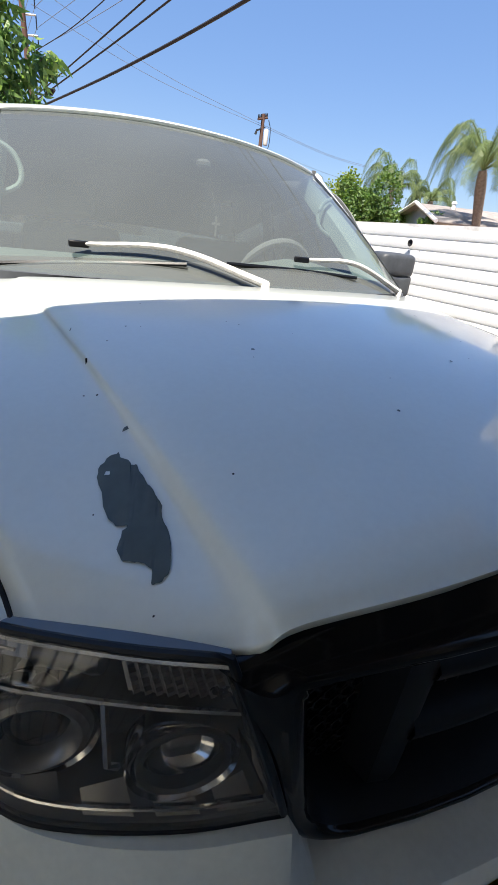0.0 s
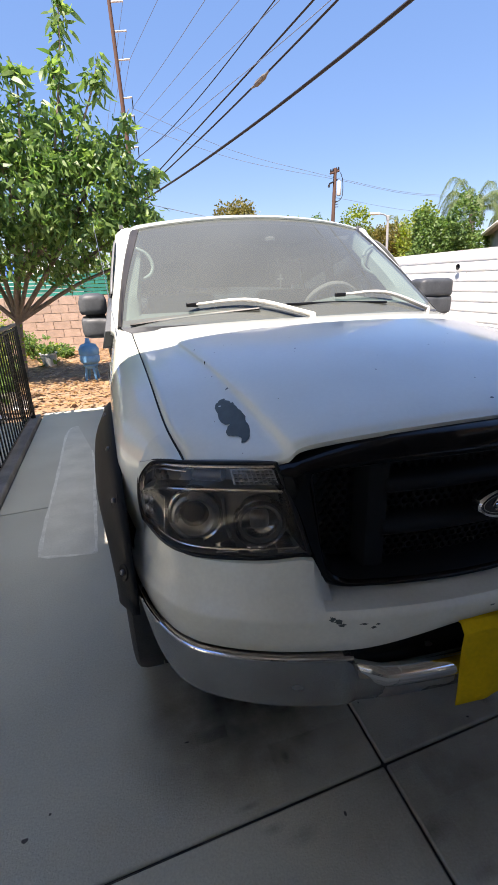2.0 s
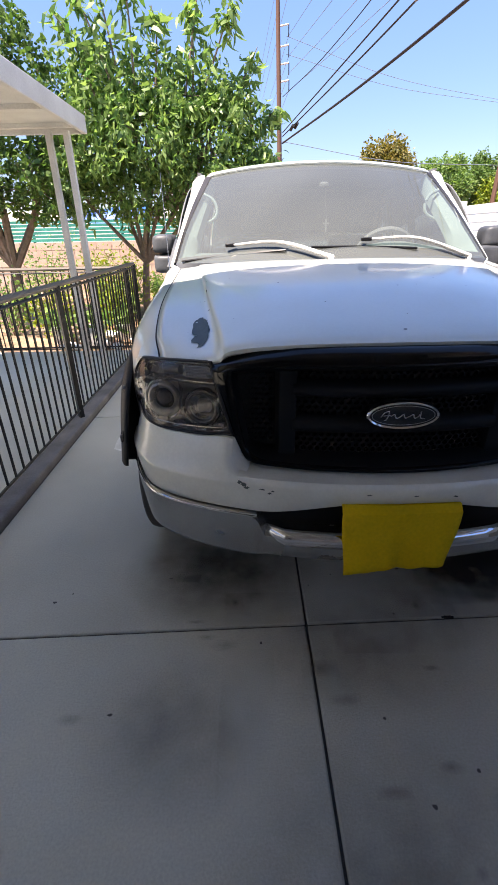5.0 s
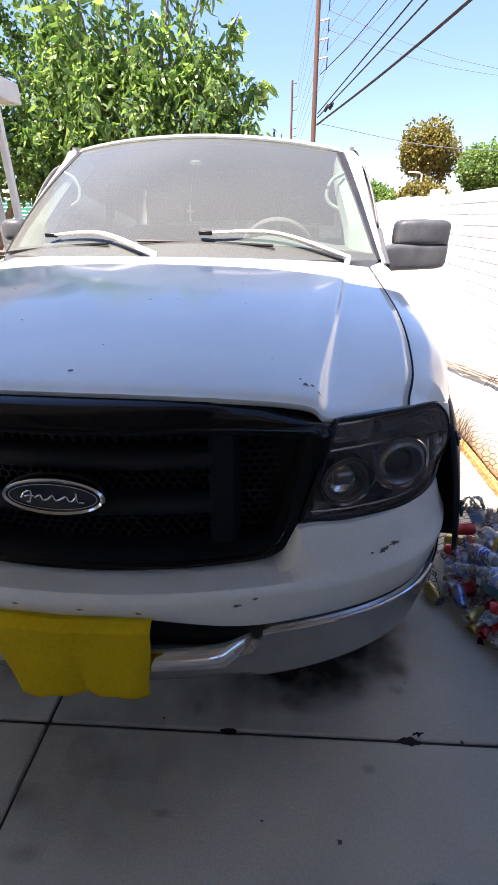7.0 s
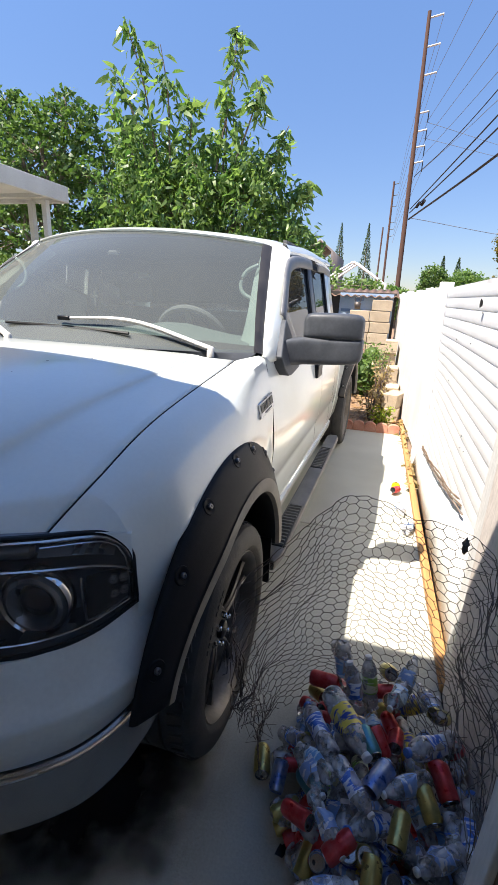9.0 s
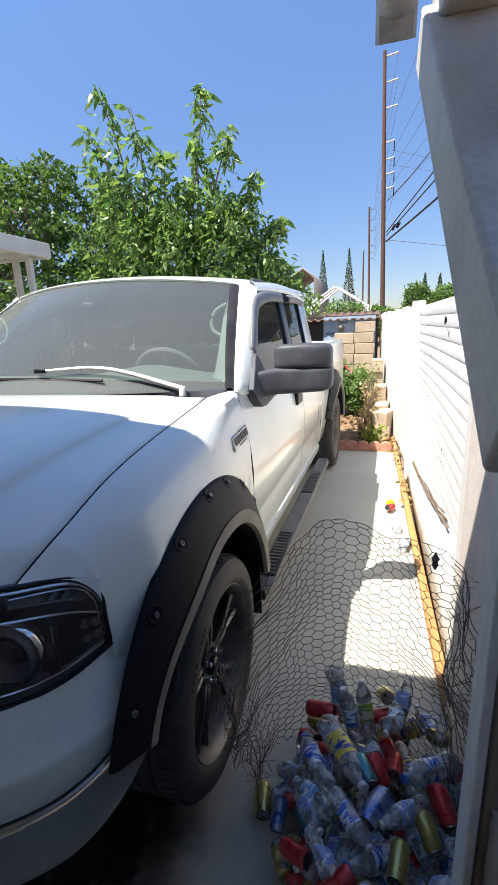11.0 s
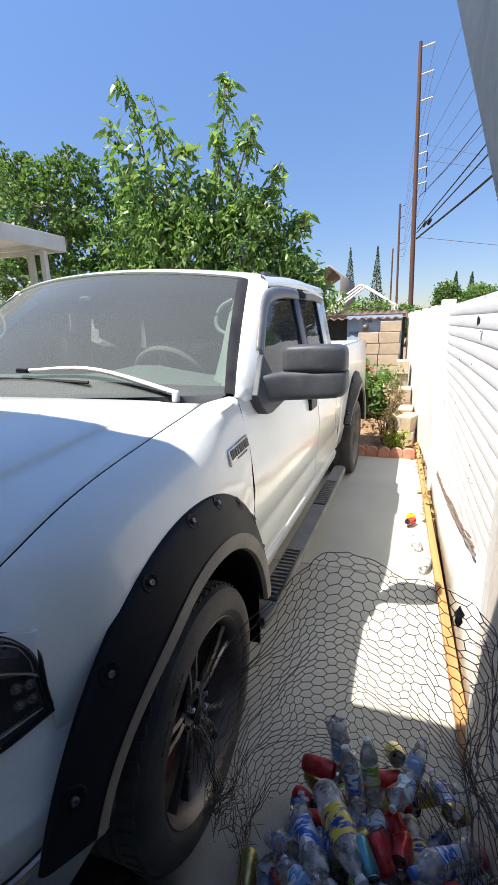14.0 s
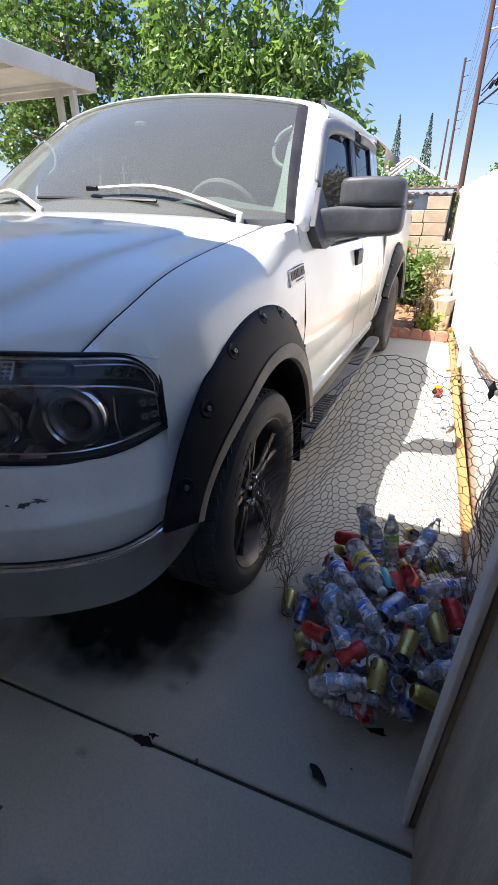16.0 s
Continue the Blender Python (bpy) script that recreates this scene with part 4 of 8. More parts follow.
# head lamps
def headlamp(s):
    low, top = curve(LAMP_LOW, 97), curve(LAMP_TOP, 97)

    def P(u, v, raw=False):
        """A point of the lens: u from the inner to the outer side, v from the lower to the upper edge."""
        if not raw:
            v -= 0.32 * max(0, v - 0.30) / 0.70 * (1 - math.sqrt(1 - clip((u - 0.78) / 0.22, 0, 1) ** 2.0))
        k = clip(u, 0, 1) * 96
        i = min(int(k), 95)
        a = low[i].lerp(low[i + 1], k - i)
        b = top[i].lerp(top[i + 1], k - i)
        p = a.lerp(b, v)
        p.y -= 0.016 * math.sin(math.pi * clip(v, 0, 1))
        p.x += 0.009 * math.sin(math.pi * clip(v, 0, 1)) * smooth_step(0.85, 1.0, u)
        return Vector((s * p.x, p.y, p.z))

    def inside(u, v, d):
        return P(u, v) + Vector((-s * 0.35 * d, d, 0))

    lamp = part("headlamp", loft([[inside(u / 24, v / 10, 0.10) for u in range(25)] for v in range(11)]), LAMPDARK, truck, "smoked black projector headlamp")
    across = [0.78 * k / 24 for k in range(24)] + [0.78 + 0.22 * math.sin(math.pi / 2 * k / 14) for k in range(15)]
    rows = [[P(u, v / 10) for u in across] for v in range(11)]
    part("lens", loft(rows), LENS, lamp).visible_shadow = False
    edge = [P(u / 24, 0) for u in range(25)] + [P(1, v / 10) for v in range(1, 11)] + [P(u, 1) for u in across[-2::-1]] + [P(0, 1 - v / 10) for v in range(1, 10)]
    part("rim_seal", tube([p + Vector((0, 0.004, 0)) for p in edge + edge[:1]], 0.0058, 8), BLACKMATT, lamp)
    part("lamp_wall", loft([list(edge), [p + Vector((-s * 0.035, 0.10, 0)) for p in edge]], True), LAMPDARK, lamp)
    # painted corner round the lamp's rounded shoulder
    proud = Vector((s * 0.003, -0.003, 0.003))
    part("lamp_corner", loft([[P(u, 1, True) + Vector((-s * 0.004, 0.013, 0.001)) for u in across[-15:]], [P(u, 1, True) + proud for u in across[-15:]], [P(u, 1) + proud for u in across[-15:]], [P(u, 1) + Vector((-s * 0.01, 0.012, 0)) for u in across[-15:]]]), PAINT, truck)
    # deck that parts the upper from the lower chamber
    cut = lambda u: 0.70 - 0.10 * u + 0.06 * math.sin(3.14 * u)
    part("lamp_shelf", loft([[inside(u / 24, cut(u / 24), 0.012) for u in range(25)], [inside(u / 24, cut(u / 24) - 0.03, 0.018) for u in range(25)], [inside(u / 24, cut(u / 24) - 0.05, 0.10) for u in range(25)]]), LAMPDARK, lamp)
    part("lamp_bar", tube([inside(u / 24, cut(u / 24) + 0.01, 0.010) for u in range(25)], 0.0035, 6), LAMPCHROME, lamp, "thin chrome divider")
    part("upper_bar", tube([inside(u / 24, 0.955, 0.006) for u in range(25)], 0.004, 6), LAMPCHROME, lamp)

    def cup(u, v, r, name, material, depth, d0):
        c = inside(u, v, d0)
        nrm = Vector((s * 0.25, -1, 0.04)).normalized()
        m = Matrix.Translation(c) @ nrm.to_track_quat("Z", "Y").to_matrix().to_4x4()
        prof = [(r * 1.12, -0.03), (r * 1.14, -0.004), (r * 1.08, 0.004), (r, 0.0)]
        prof += [(r * (1 - (k / 8) ** 2.2), -depth * (k / 8) ** 0.8) for k in range(1, 8)]
        return part(name, lathe(prof, 36, m), material, lamp), m

    ob, m = cup(0.51, 0.38, 0.068, "projector", LAMPCHROME, 0.06, 0.034)
    part("projector_ring", lathe([(0.038, -0.05), (0.040, -0.008), (0.046, 0.004), (0.054, 0.009), (0.062, 0.006), (0.066, -0.004), (0.066, -0.03)], 32, m), AMBER, ob, "grey projector ring")
    part("projector_eye", lathe([(0.040, -0.02), (0.036, -0.010), (0.024, -0.002), (0.010, 0.002), (0.0005, 0.003)], 28, m), BLACKGLOSS, ob, "dark glass projector eye")
    ob, m = cup(0.205, 0.34, 0.060, "reflector", LAMPCHROME, 0.055, 0.026)
    part("reflector_ring", lathe([(0.050, -0.016), (0.056, -0.004), (0.054, 0.003), (0.047, 0.001)], 32, m), LAMPDARK, ob)
    part("bulb_shield", box(bmesh.new(), -0.024, 0.024, -0.030, 0.014, -0.05, -0.014, m @ Matrix.Rotation(0.2, 4, "X")), AMBER, ob, "squarish grey bulb shield", bevel=0.010)
    # ribbed marker unit in the upper inner corner
    part("marker_plate", loft([[inside(0.035 + 0.25 * a / 6, 0.765 + 0.155 * b, 0.017) for a in range(7)] for b in range(2)]), AMBER, lamp)
    for a in range(9):
        for b in range(4):
            p = inside(0.055 + 0.026 * a, 0.785 + 0.037 * b, 0.012)
            part("marker_facet", slab_box(p.x - 0.0036, p.x + 0.0036, p.y, p.y + 0.008, p.z - 0.003, p.z + 0.003), AMBER, lamp)
    # bright facets in the upper outer chamber
    part("upper_reflector", loft([[inside(0.50 + 0.38 * a / 8, cut(0.50 + 0.38 * a / 8) + 0.055 + (0.20 - 0.006 * a) * b, 0.035 + 0.02 * b) for a in range(9)] for b in range(2)]), LAMPDARK, lamp)
    for k in range(3):
        u = 0.66 + 0.066 * k
        q = cut(u)
        part("lamp_facet", loft([[inside(u, q + 0.10, 0.020), inside(u + 0.035, q + 0.085, 0.022)], [inside(u + 0.016, q + 0.175, 0.012), inside(u + 0.048, q + 0.155, 0.014)], [inside(u + 0.024, q + 0.19, 0.032), inside(u + 0.052, q + 0.17, 0.034)]]), LAMPCHROME, lamp, smooth=False)
    # dark side chamber with its bright edge and small bulbs
    part("side_panel", loft([[inside(0.74 + 0.23 * a / 6, 0.10 + 0.46 * b / 3, 0.022) for a in range(7)] for b in range(4)]), BLACKGLOSS, lamp)
    part("side_trim", tube([inside(0.725, 0.58, 0.012), inside(0.733, 0.35, 0.010), inside(0.742, 0.115, 0.010), inside(0.82, 0.105, 0.010), inside(0.95, 0.13, 0.012)], 0.0028, 6), LAMPCHROME, lamp, "thin bright trim")
    for u in (0.885, 0.935):
        for v in (0.27, 0.46):
            c = inside(u, v, 0.018)
            mm = Matrix.Translation(c) @ Vector((s * 0.7, -0.7, 0.1)).to_track_quat("Z", "Y").to_matrix().to_4x4()
            part("side_bulb", lathe([(0.012, 0.0), (0.0105, 0.005), (0.006, 0.001), (0.004, 0.006), (0.001, 0.008)], 10, mm), LAMPCHROME, lamp, smooth=False)
    part("inner_bezel", tube([inside(0.52 + 0.043 * k, 0.90, 0.008) for k in range(10)] + [inside(0.955, 0.80, 0.010), inside(0.965, 0.60, 0.010), inside(0.968, 0.35, 0.010), inside(0.962, 0.12, 0.012)], 0.0022, 6), LAMPCHROME, lamp)
    part("marker_tube", tube([inside(0.33 + 0.02 * k, 0.845, 0.030) for k in range(9)], [0.017, 0.0185, 0.017, 0.0185, 0.017, 0.0185, 0.017, 0.0185, 0.012], 10), LAMPDARK, lamp, "ribbed marker tube")
    # chrome pieces between and below the bowls
    for u0, v0, u1, v1 in ((0.355, 0.12, 0.36, 0.56), (0.02, 0.15, 0.03, 0.55)):
        part("reflector_rib", tube([inside(u0, v0, 0.05), inside((u0 + u1) / 2, (v0 + v1) / 2, 0.02), inside(u1, v1, 0.05)], 0.005, 6), LAMPDARK, lamp)
    for k in range(7):
        u = 0.06 + 0.13 * k
        part("sill_facet", loft([[inside(u, 0.03, 0.012), inside(u + 0.09, 0.03, 0.012)], [inside(u + 0.02, 0.12, 0.04), inside(u + 0.10, 0.09, 0.03)]]), LAMPCHROME if k < 3 else LAMPDARK, lamp)
    part("sill_trim", tube([inside(u / 24, 0.075, 0.014) for u in range(1, 24)], 0.003, 6), LAMPCHROME, lamp)
    part("lamp_sill", loft([[inside(u / 24, 0.0, 0.006) for u in range(25)], [inside(u / 24, 0.05, 0.02) for u in range(25)], [inside(u / 24, 0.04, 0.10) for u in range(25)]]), LAMPDARK, lamp)


for s in (-1, 1):
    headlamp(s)


# bumper cover: painted
def cover_plan(reach=64):
    """Points of the bumper's plan with the inward direction at each."""
    half = BUMPER_HALF[:reach]
    full = [Vector((-p.x, p.y, 0)) for p in half[:0:-1]] + half
    out = []
    for i, p in enumerate(full):
        d = full[min(i + 1, len(full) - 1)] - full[max(i - 1, 0)]
        out.append((p, Vector((-d.y, d.x, 0)).normalized()))
    return out


def cover_section(p, n):
    ax = abs(p.x)
    near = abs(p.x + n.x * 0.055)
    edge = ((0.56, 0.884), (0.66, 0.872), (0.80, 0.868), (0.885, 0.876), (0.937, 0.896), (1.0, 0.902))
    up = 0.884
    for (a, za), (b, zb) in zip(edge, edge[1:]):
        if a <= near <= b:
            up = za + (zb - za) * smooth_step(a, b, near)
    w = smooth_step(0.495, 0.560, ax)
    up = 0.766 + (up - 0.766) * w
    back = 0.105 - 0.05 * w
    crease = 0.752 - 0.004 * w
    low = 0.685 - 0.052 * smooth_step(0.1, 0.47, ax) + 0.05 * smooth_step(0.18, 0.48, p.y)
    q = lambda k, z: Vector((p.x + n.x * k, p.y + n.y * k, z))
    mid = crease + (up - crease) * 0.45
    return [q(back + 0.03, up - 0.004), q(back, up), q(0.05 + (back * 0.46 - 0.05) * w, crease + 0.012 + (mid - crease - 0.012) * w), q(0.010, crease + 0.014), q(-0.001, crease + 0.003), q(-0.003, crease - 0.010), q(0.001, (crease + low) / 2),
            q(0.010, low + 0.010), q(0.018, low), q(0.06, low - 0.004)]


cover = part("bumper_cover", loft([cover_section(p, n) for p, n in cover_plan()]), PAINT_LOW, truck, "scuffed white bumper cover", angle=40)


def scuff(cx, cz, w, h):
    bm = bmesh.new()
    ring = []
    for k in range(14):
        a = 6.28318 * k / 14
        r = random.uniform(0.4, 1.15)
        x = cx + w * r * math.cos(a)
        z = cz + h * r * math.sin(a)
        ring.append(bm.verts.new((x, bumper_y(x) - 0.004 + max(0, z - 0.752) * 0.42, z)))
    bm.faces.new(ring)
    part("scuff", bm, PRIMER, cover)


for cx, cz, w, h in ((-0.50, 0.745, 0.012, 0.010), (-0.515, 0.752, 0.008, 0.012), (-0.49, 0.735, 0.010, 0.006), (-0.44, 0.735, 0.012, 0.004), (-0.415, 0.722, 0.010, 0.004), (-0.405, 0.732, 0.006, 0.004), (0.74, 0.80, 0.016, 0.008), (0.77, 0.806, 0.018, 0.006), (0.71, 0.80, 0.006, 0.003), (0.40, 0.73, 0.012, 0.005),
                     (0.18, 0.722, 0.010, 0.004), (0.05, 0.73, 0.008, 0.003), (-0.1, 0.735, 0.010, 0.003), (0.44, 0.745, 0.008, 0.006), (0.965, 0.70, 0.004, 0.012), (0.96, 0.68, 0.004, 0.005)):
    scuff(cx, cz, w, h)


# lower bumper: dull steel, with the centre stepped back
def low_section(p, n):
    ax = abs(p.x)
    cut = 1 - smooth_step(0.43, 0.47, ax)
    end = smooth_step(0.18, 0.48, p.y)
    top = 0.628 + 0.05 * end - 0.075 * cut
    low = 0.415 + 0.012 * smooth_step(0.5, 0.9, ax) + 0.080 * end
    q = lambda k, z: Vector((p.x + n.x * (k + 0.012 * cut), p.y + n.y * (k + 0.012 * cut), z))
    return [q(0.09, top - 0.01), q(0.014 + 0.02 * cut, top), q(0.002, top - 0.008 - 0.012 * cut), q(0.0, top - 0.07 + 0.03 * end), q(0.016, low + 0.03), q(0.05, low), q(0.12, low + 0.005)]


lower = part("lower_bumper", loft([low_section(p, n) for p, n in cover_plan()]), SILVER, truck, "dull silver lower bumper", angle=35)
for s in (-1, 1):
    pts = [p + n * -0.001 + Vector((0, 0, 0.626 + 0.05 * smooth_step(0.18, 0.48, p.y))) for p, n in cover_plan() if s * p.x > 0.455]
    part("bright_trim", tube(pts, 0.0052, 8), CHROME, lower, "bright trim line")
    rows = []
    for k in range(9):
        x = s * (0.12 + 0.325 * k / 8)
        y = bumper_y(x)
        g = 0.05 * smooth_step(6, 8, k)
        rows.append([Vector((x, y + g + dy, z)) for dy, z in ((0.06, 0.568), (0.026, 0.568), (0.008, 0.563), (-0.004, 0.551), (-0.007, 0.535), (-0.003, 0.517), (0.012, 0.503), (0.03, 0.498))])
    part("chrome_step", loft(rows), CHROME, lower, "polished bumper step")
part("air_opening", slab_box(-0.47, 0.47, 0.03, 0.06, 0.53, 0.70), DARK, truck)
part("radiator_support", slab_box(-0.55, 0.55, 0.16, 0.20, 0.47, 1.06), DARK, truck)
part("underbody", slab_box(-0.60, 0.60, 0.22, 5.6, 0.44, 0.56), DARK, truck)
part("engine_bay_floor", slab_box(-0.52, 0.52, 0.2, 1.4, 0.5, 1.05), DARK, truck)

# windscreen, cowl and roof
WS_N = 29


def ws_low(t):
    return Vector((0.895 * t, 1.125 + 0.315 * abs(t) ** 2.1, 1.362 - 0.02 * t * t))


def ws_top(t):
    return Vector((0.712 * t, 1.945 + 0.155 * abs(t) ** 2.2, 1.872 - 0.042 * t * t))


rows = []
for k in range(13):
    v = k / 12
    r = []
    for i in range(WS_N):
        t = -1 + 2 * i / (WS_N - 1)
        p = ws_low(t).lerp(ws_top(t), v)
        p += Vector((0, -0.018, 0.028)) * math.sin(math.pi * v) * (1 - 0.4 * t * t)
        r.append(p)
    rows.append(r)
windscreen = part("windscreen", loft(rows), WSGLASS, truck, "dusty grey windscreen")
windscreen.visible_shadow = False
# dark band just inside the glass, along its lower edge
foot_band = []
for k in range(6):
    r = []
    for i in range(WS_N):
        t = -1 + 2 * i / (WS_N - 1)
        v = (0.105 - 0.05 * t * t) * k / 5
        r.append(ws_low(t).lerp(ws_top(t), v) + Vector((0, -0.018, 0.028)) * math.sin(math.pi * v) * (1 - 0.4 * t * t) + Vector((0, 0.004, -0.005)))
    foot_band.append(r)
part("glass_border", loft(foot_band), mat("dark band at the glass foot", (0.055, 0.048, 0.046), 0.6), windscreen, "dark band along the glass foot")
part("top_seal", tube([p + Vector((0, -0.001, 0.001)) for p in rows[-1]], 0.003, 6), MIRRORBLK, windscreen)
cowl_rows = []
for i in range(WS_N):
    t = -1 + 2 * i / (WS_N - 1)
    a = ws_low(t)
    hood_edge = hood_rows[-1][int(round((t + 1) / 2 * 56))]
    b = Vector((0.83 * t, hood_edge.y + 0.012, hood_edge.z - 0.012))
    cowl_rows.append([a + Vector((0, 0.03, 0.012)), a + Vector((0, -0.004, -0.002)), a.lerp(b, 0.5) + Vector((0, 0, -0.012)), b, b + Vector((0, 0, -0.05))])
part("cowl", loft(cowl_rows), MIRRORBLK, truck, "dusty black plastic cowl panel")


def wiper(pivot, bend, knuckle, blade_a, blade_b):
    w = part("wiper", tube(curve([pivot, bend, knuckle], 14), [0.0125 - 0.0005 * k for k in range(14)], 8), WHITEWOOD, truck, "faded pale wiper arm with black blade")
    part("blade", tube(curve([blade_a, (Vector(blade_a) + Vector(blade_b)) / 2 + Vector((0, 0, 0.004)), blade_b], 9), 0.0065, 6), BLACKMATT, w)
    k = Vector(knuckle)
    part("knuckle", box(bmesh.new(), k.x - 0.035, k.x + 0.02, k.y - 0.009, k.y + 0.009, k.z - 0.010, k.z + 0.008), BLACKMATT, w, bevel=0.004)
    part("pivot_cap", lathe([(0.015, -0.03), (0.015, 0.004), (0.010, 0.010), (0.001, 0.012)], 14, Matrix.Translation(pivot)), WHITEWOOD, w)


def on_glass(x, v, lift=0.025):
    t = x / (0.895 + (0.712 - 0.895) * v)
    p = ws_low(t).lerp(ws_top(t), v) + Vector((0, -0.018, 0.028)) * math.sin(math.pi * v) * (1 - 0.4 * t * t)
    return p + Vector((0, -0.5, 0.8)) * lift


wiper((-0.05, 1.10, 1.378), on_glass(-0.30, 0.10, 0.035), on_glass(-0.55, 0.10, 0.03), on_glass(-0.84, 0.0, 0.012), on_glass(-0.27, 0.068, 0.012))
wiper((0.74, 1.32, 1.36), on_glass(0.43, 0.115, 0.035), on_glass(0.15, 0.115, 0.03), on_glass(-0.14, 0.085, 0.012), on_glass(0.42, 0.068, 0.012))

# inside mirror mount and hanging ornament
part("mirror_mount", lathe([(0.03, -0.012), (0.032, 0.0), (0.02, 0.01), (0.001, 0.012)], 14, Matrix.Translation((0.0, 1.80, 1.752))), AMBER, truck, "pale sensor pad behind the glass")
orn = bmesh.new()
box(orn, -0.004, 0.004, 1.62, 1.624, 1.49, 1.56)
box(orn, -0.017, 0.017, 1.62, 1.624, 1.53, 1.539)
tube([(0, 1.6225, 1.56), (0, 1.72, 1.70)], 0.0007, 4, orn)
part("hanging_ornament", orn, AMBER, truck, "small pale hanging ornament")

roof_rows = []
for k in range(22):
    v = k / 21
    r = []
    for i in range(WS_N):
        t = -1 + 2 * i / (WS_N - 1)
        f = ws_top(t)
        e = Vector(((0.712 + 0.078 * smooth_step(0, 0.14, v)) * t, 3.62 - 0.03 * t * t, 1.872 - 0.032 * t * t))
        p = f.lerp(e, v)
        p.z += 0.015 + 0.022 * (1 - math.exp(-v * 22)) + 0.012 * math.sin(math.pi * v)
        r.append(p)
    side = [(0.025, -0.008), (0.045, -0.026), (0.05, -0.05)]
    full = [Vector((r[0].x - dx, r[0].y + 0.03 * (1 - v), r[0].z + dz)) for dx, dz in side[::-1]] + r + [Vector((r[-1].x + dx, r[-1].y + 0.03 * (1 - v), r[-1].z + dz)) for dx, dz in side]
    roof_rows.append(full)
front_lip = [[p + Vector((0, -0.001, -0.018)) for p in roof_rows[0]], [p + Vector((0, -0.008, -0.014)) for p in roof_rows[0]], [p + Vector((0, -0.010, -0.006)) for p in roof_rows[0]]]
part("roof", loft(front_lip + roof_rows), PAINT, truck, "sunlit white cab roof", solid=0.02, angle=60)
part("headliner", loft([[p + Vector((0, 0, -0.05)) for p in r[2:-2]] for r in roof_rows[1:-1]] + [[p + Vector((0, -0.03, -0.42)) for p in roof_rows[-1][2:-2]]]), CABIN, truck)


# cab sides
def lean_x(z):
    return side_x(z)


DOOR_F, DOOR_M, DOOR_R, CAB_R = 1.462, 2.76, 3.42, 3.66


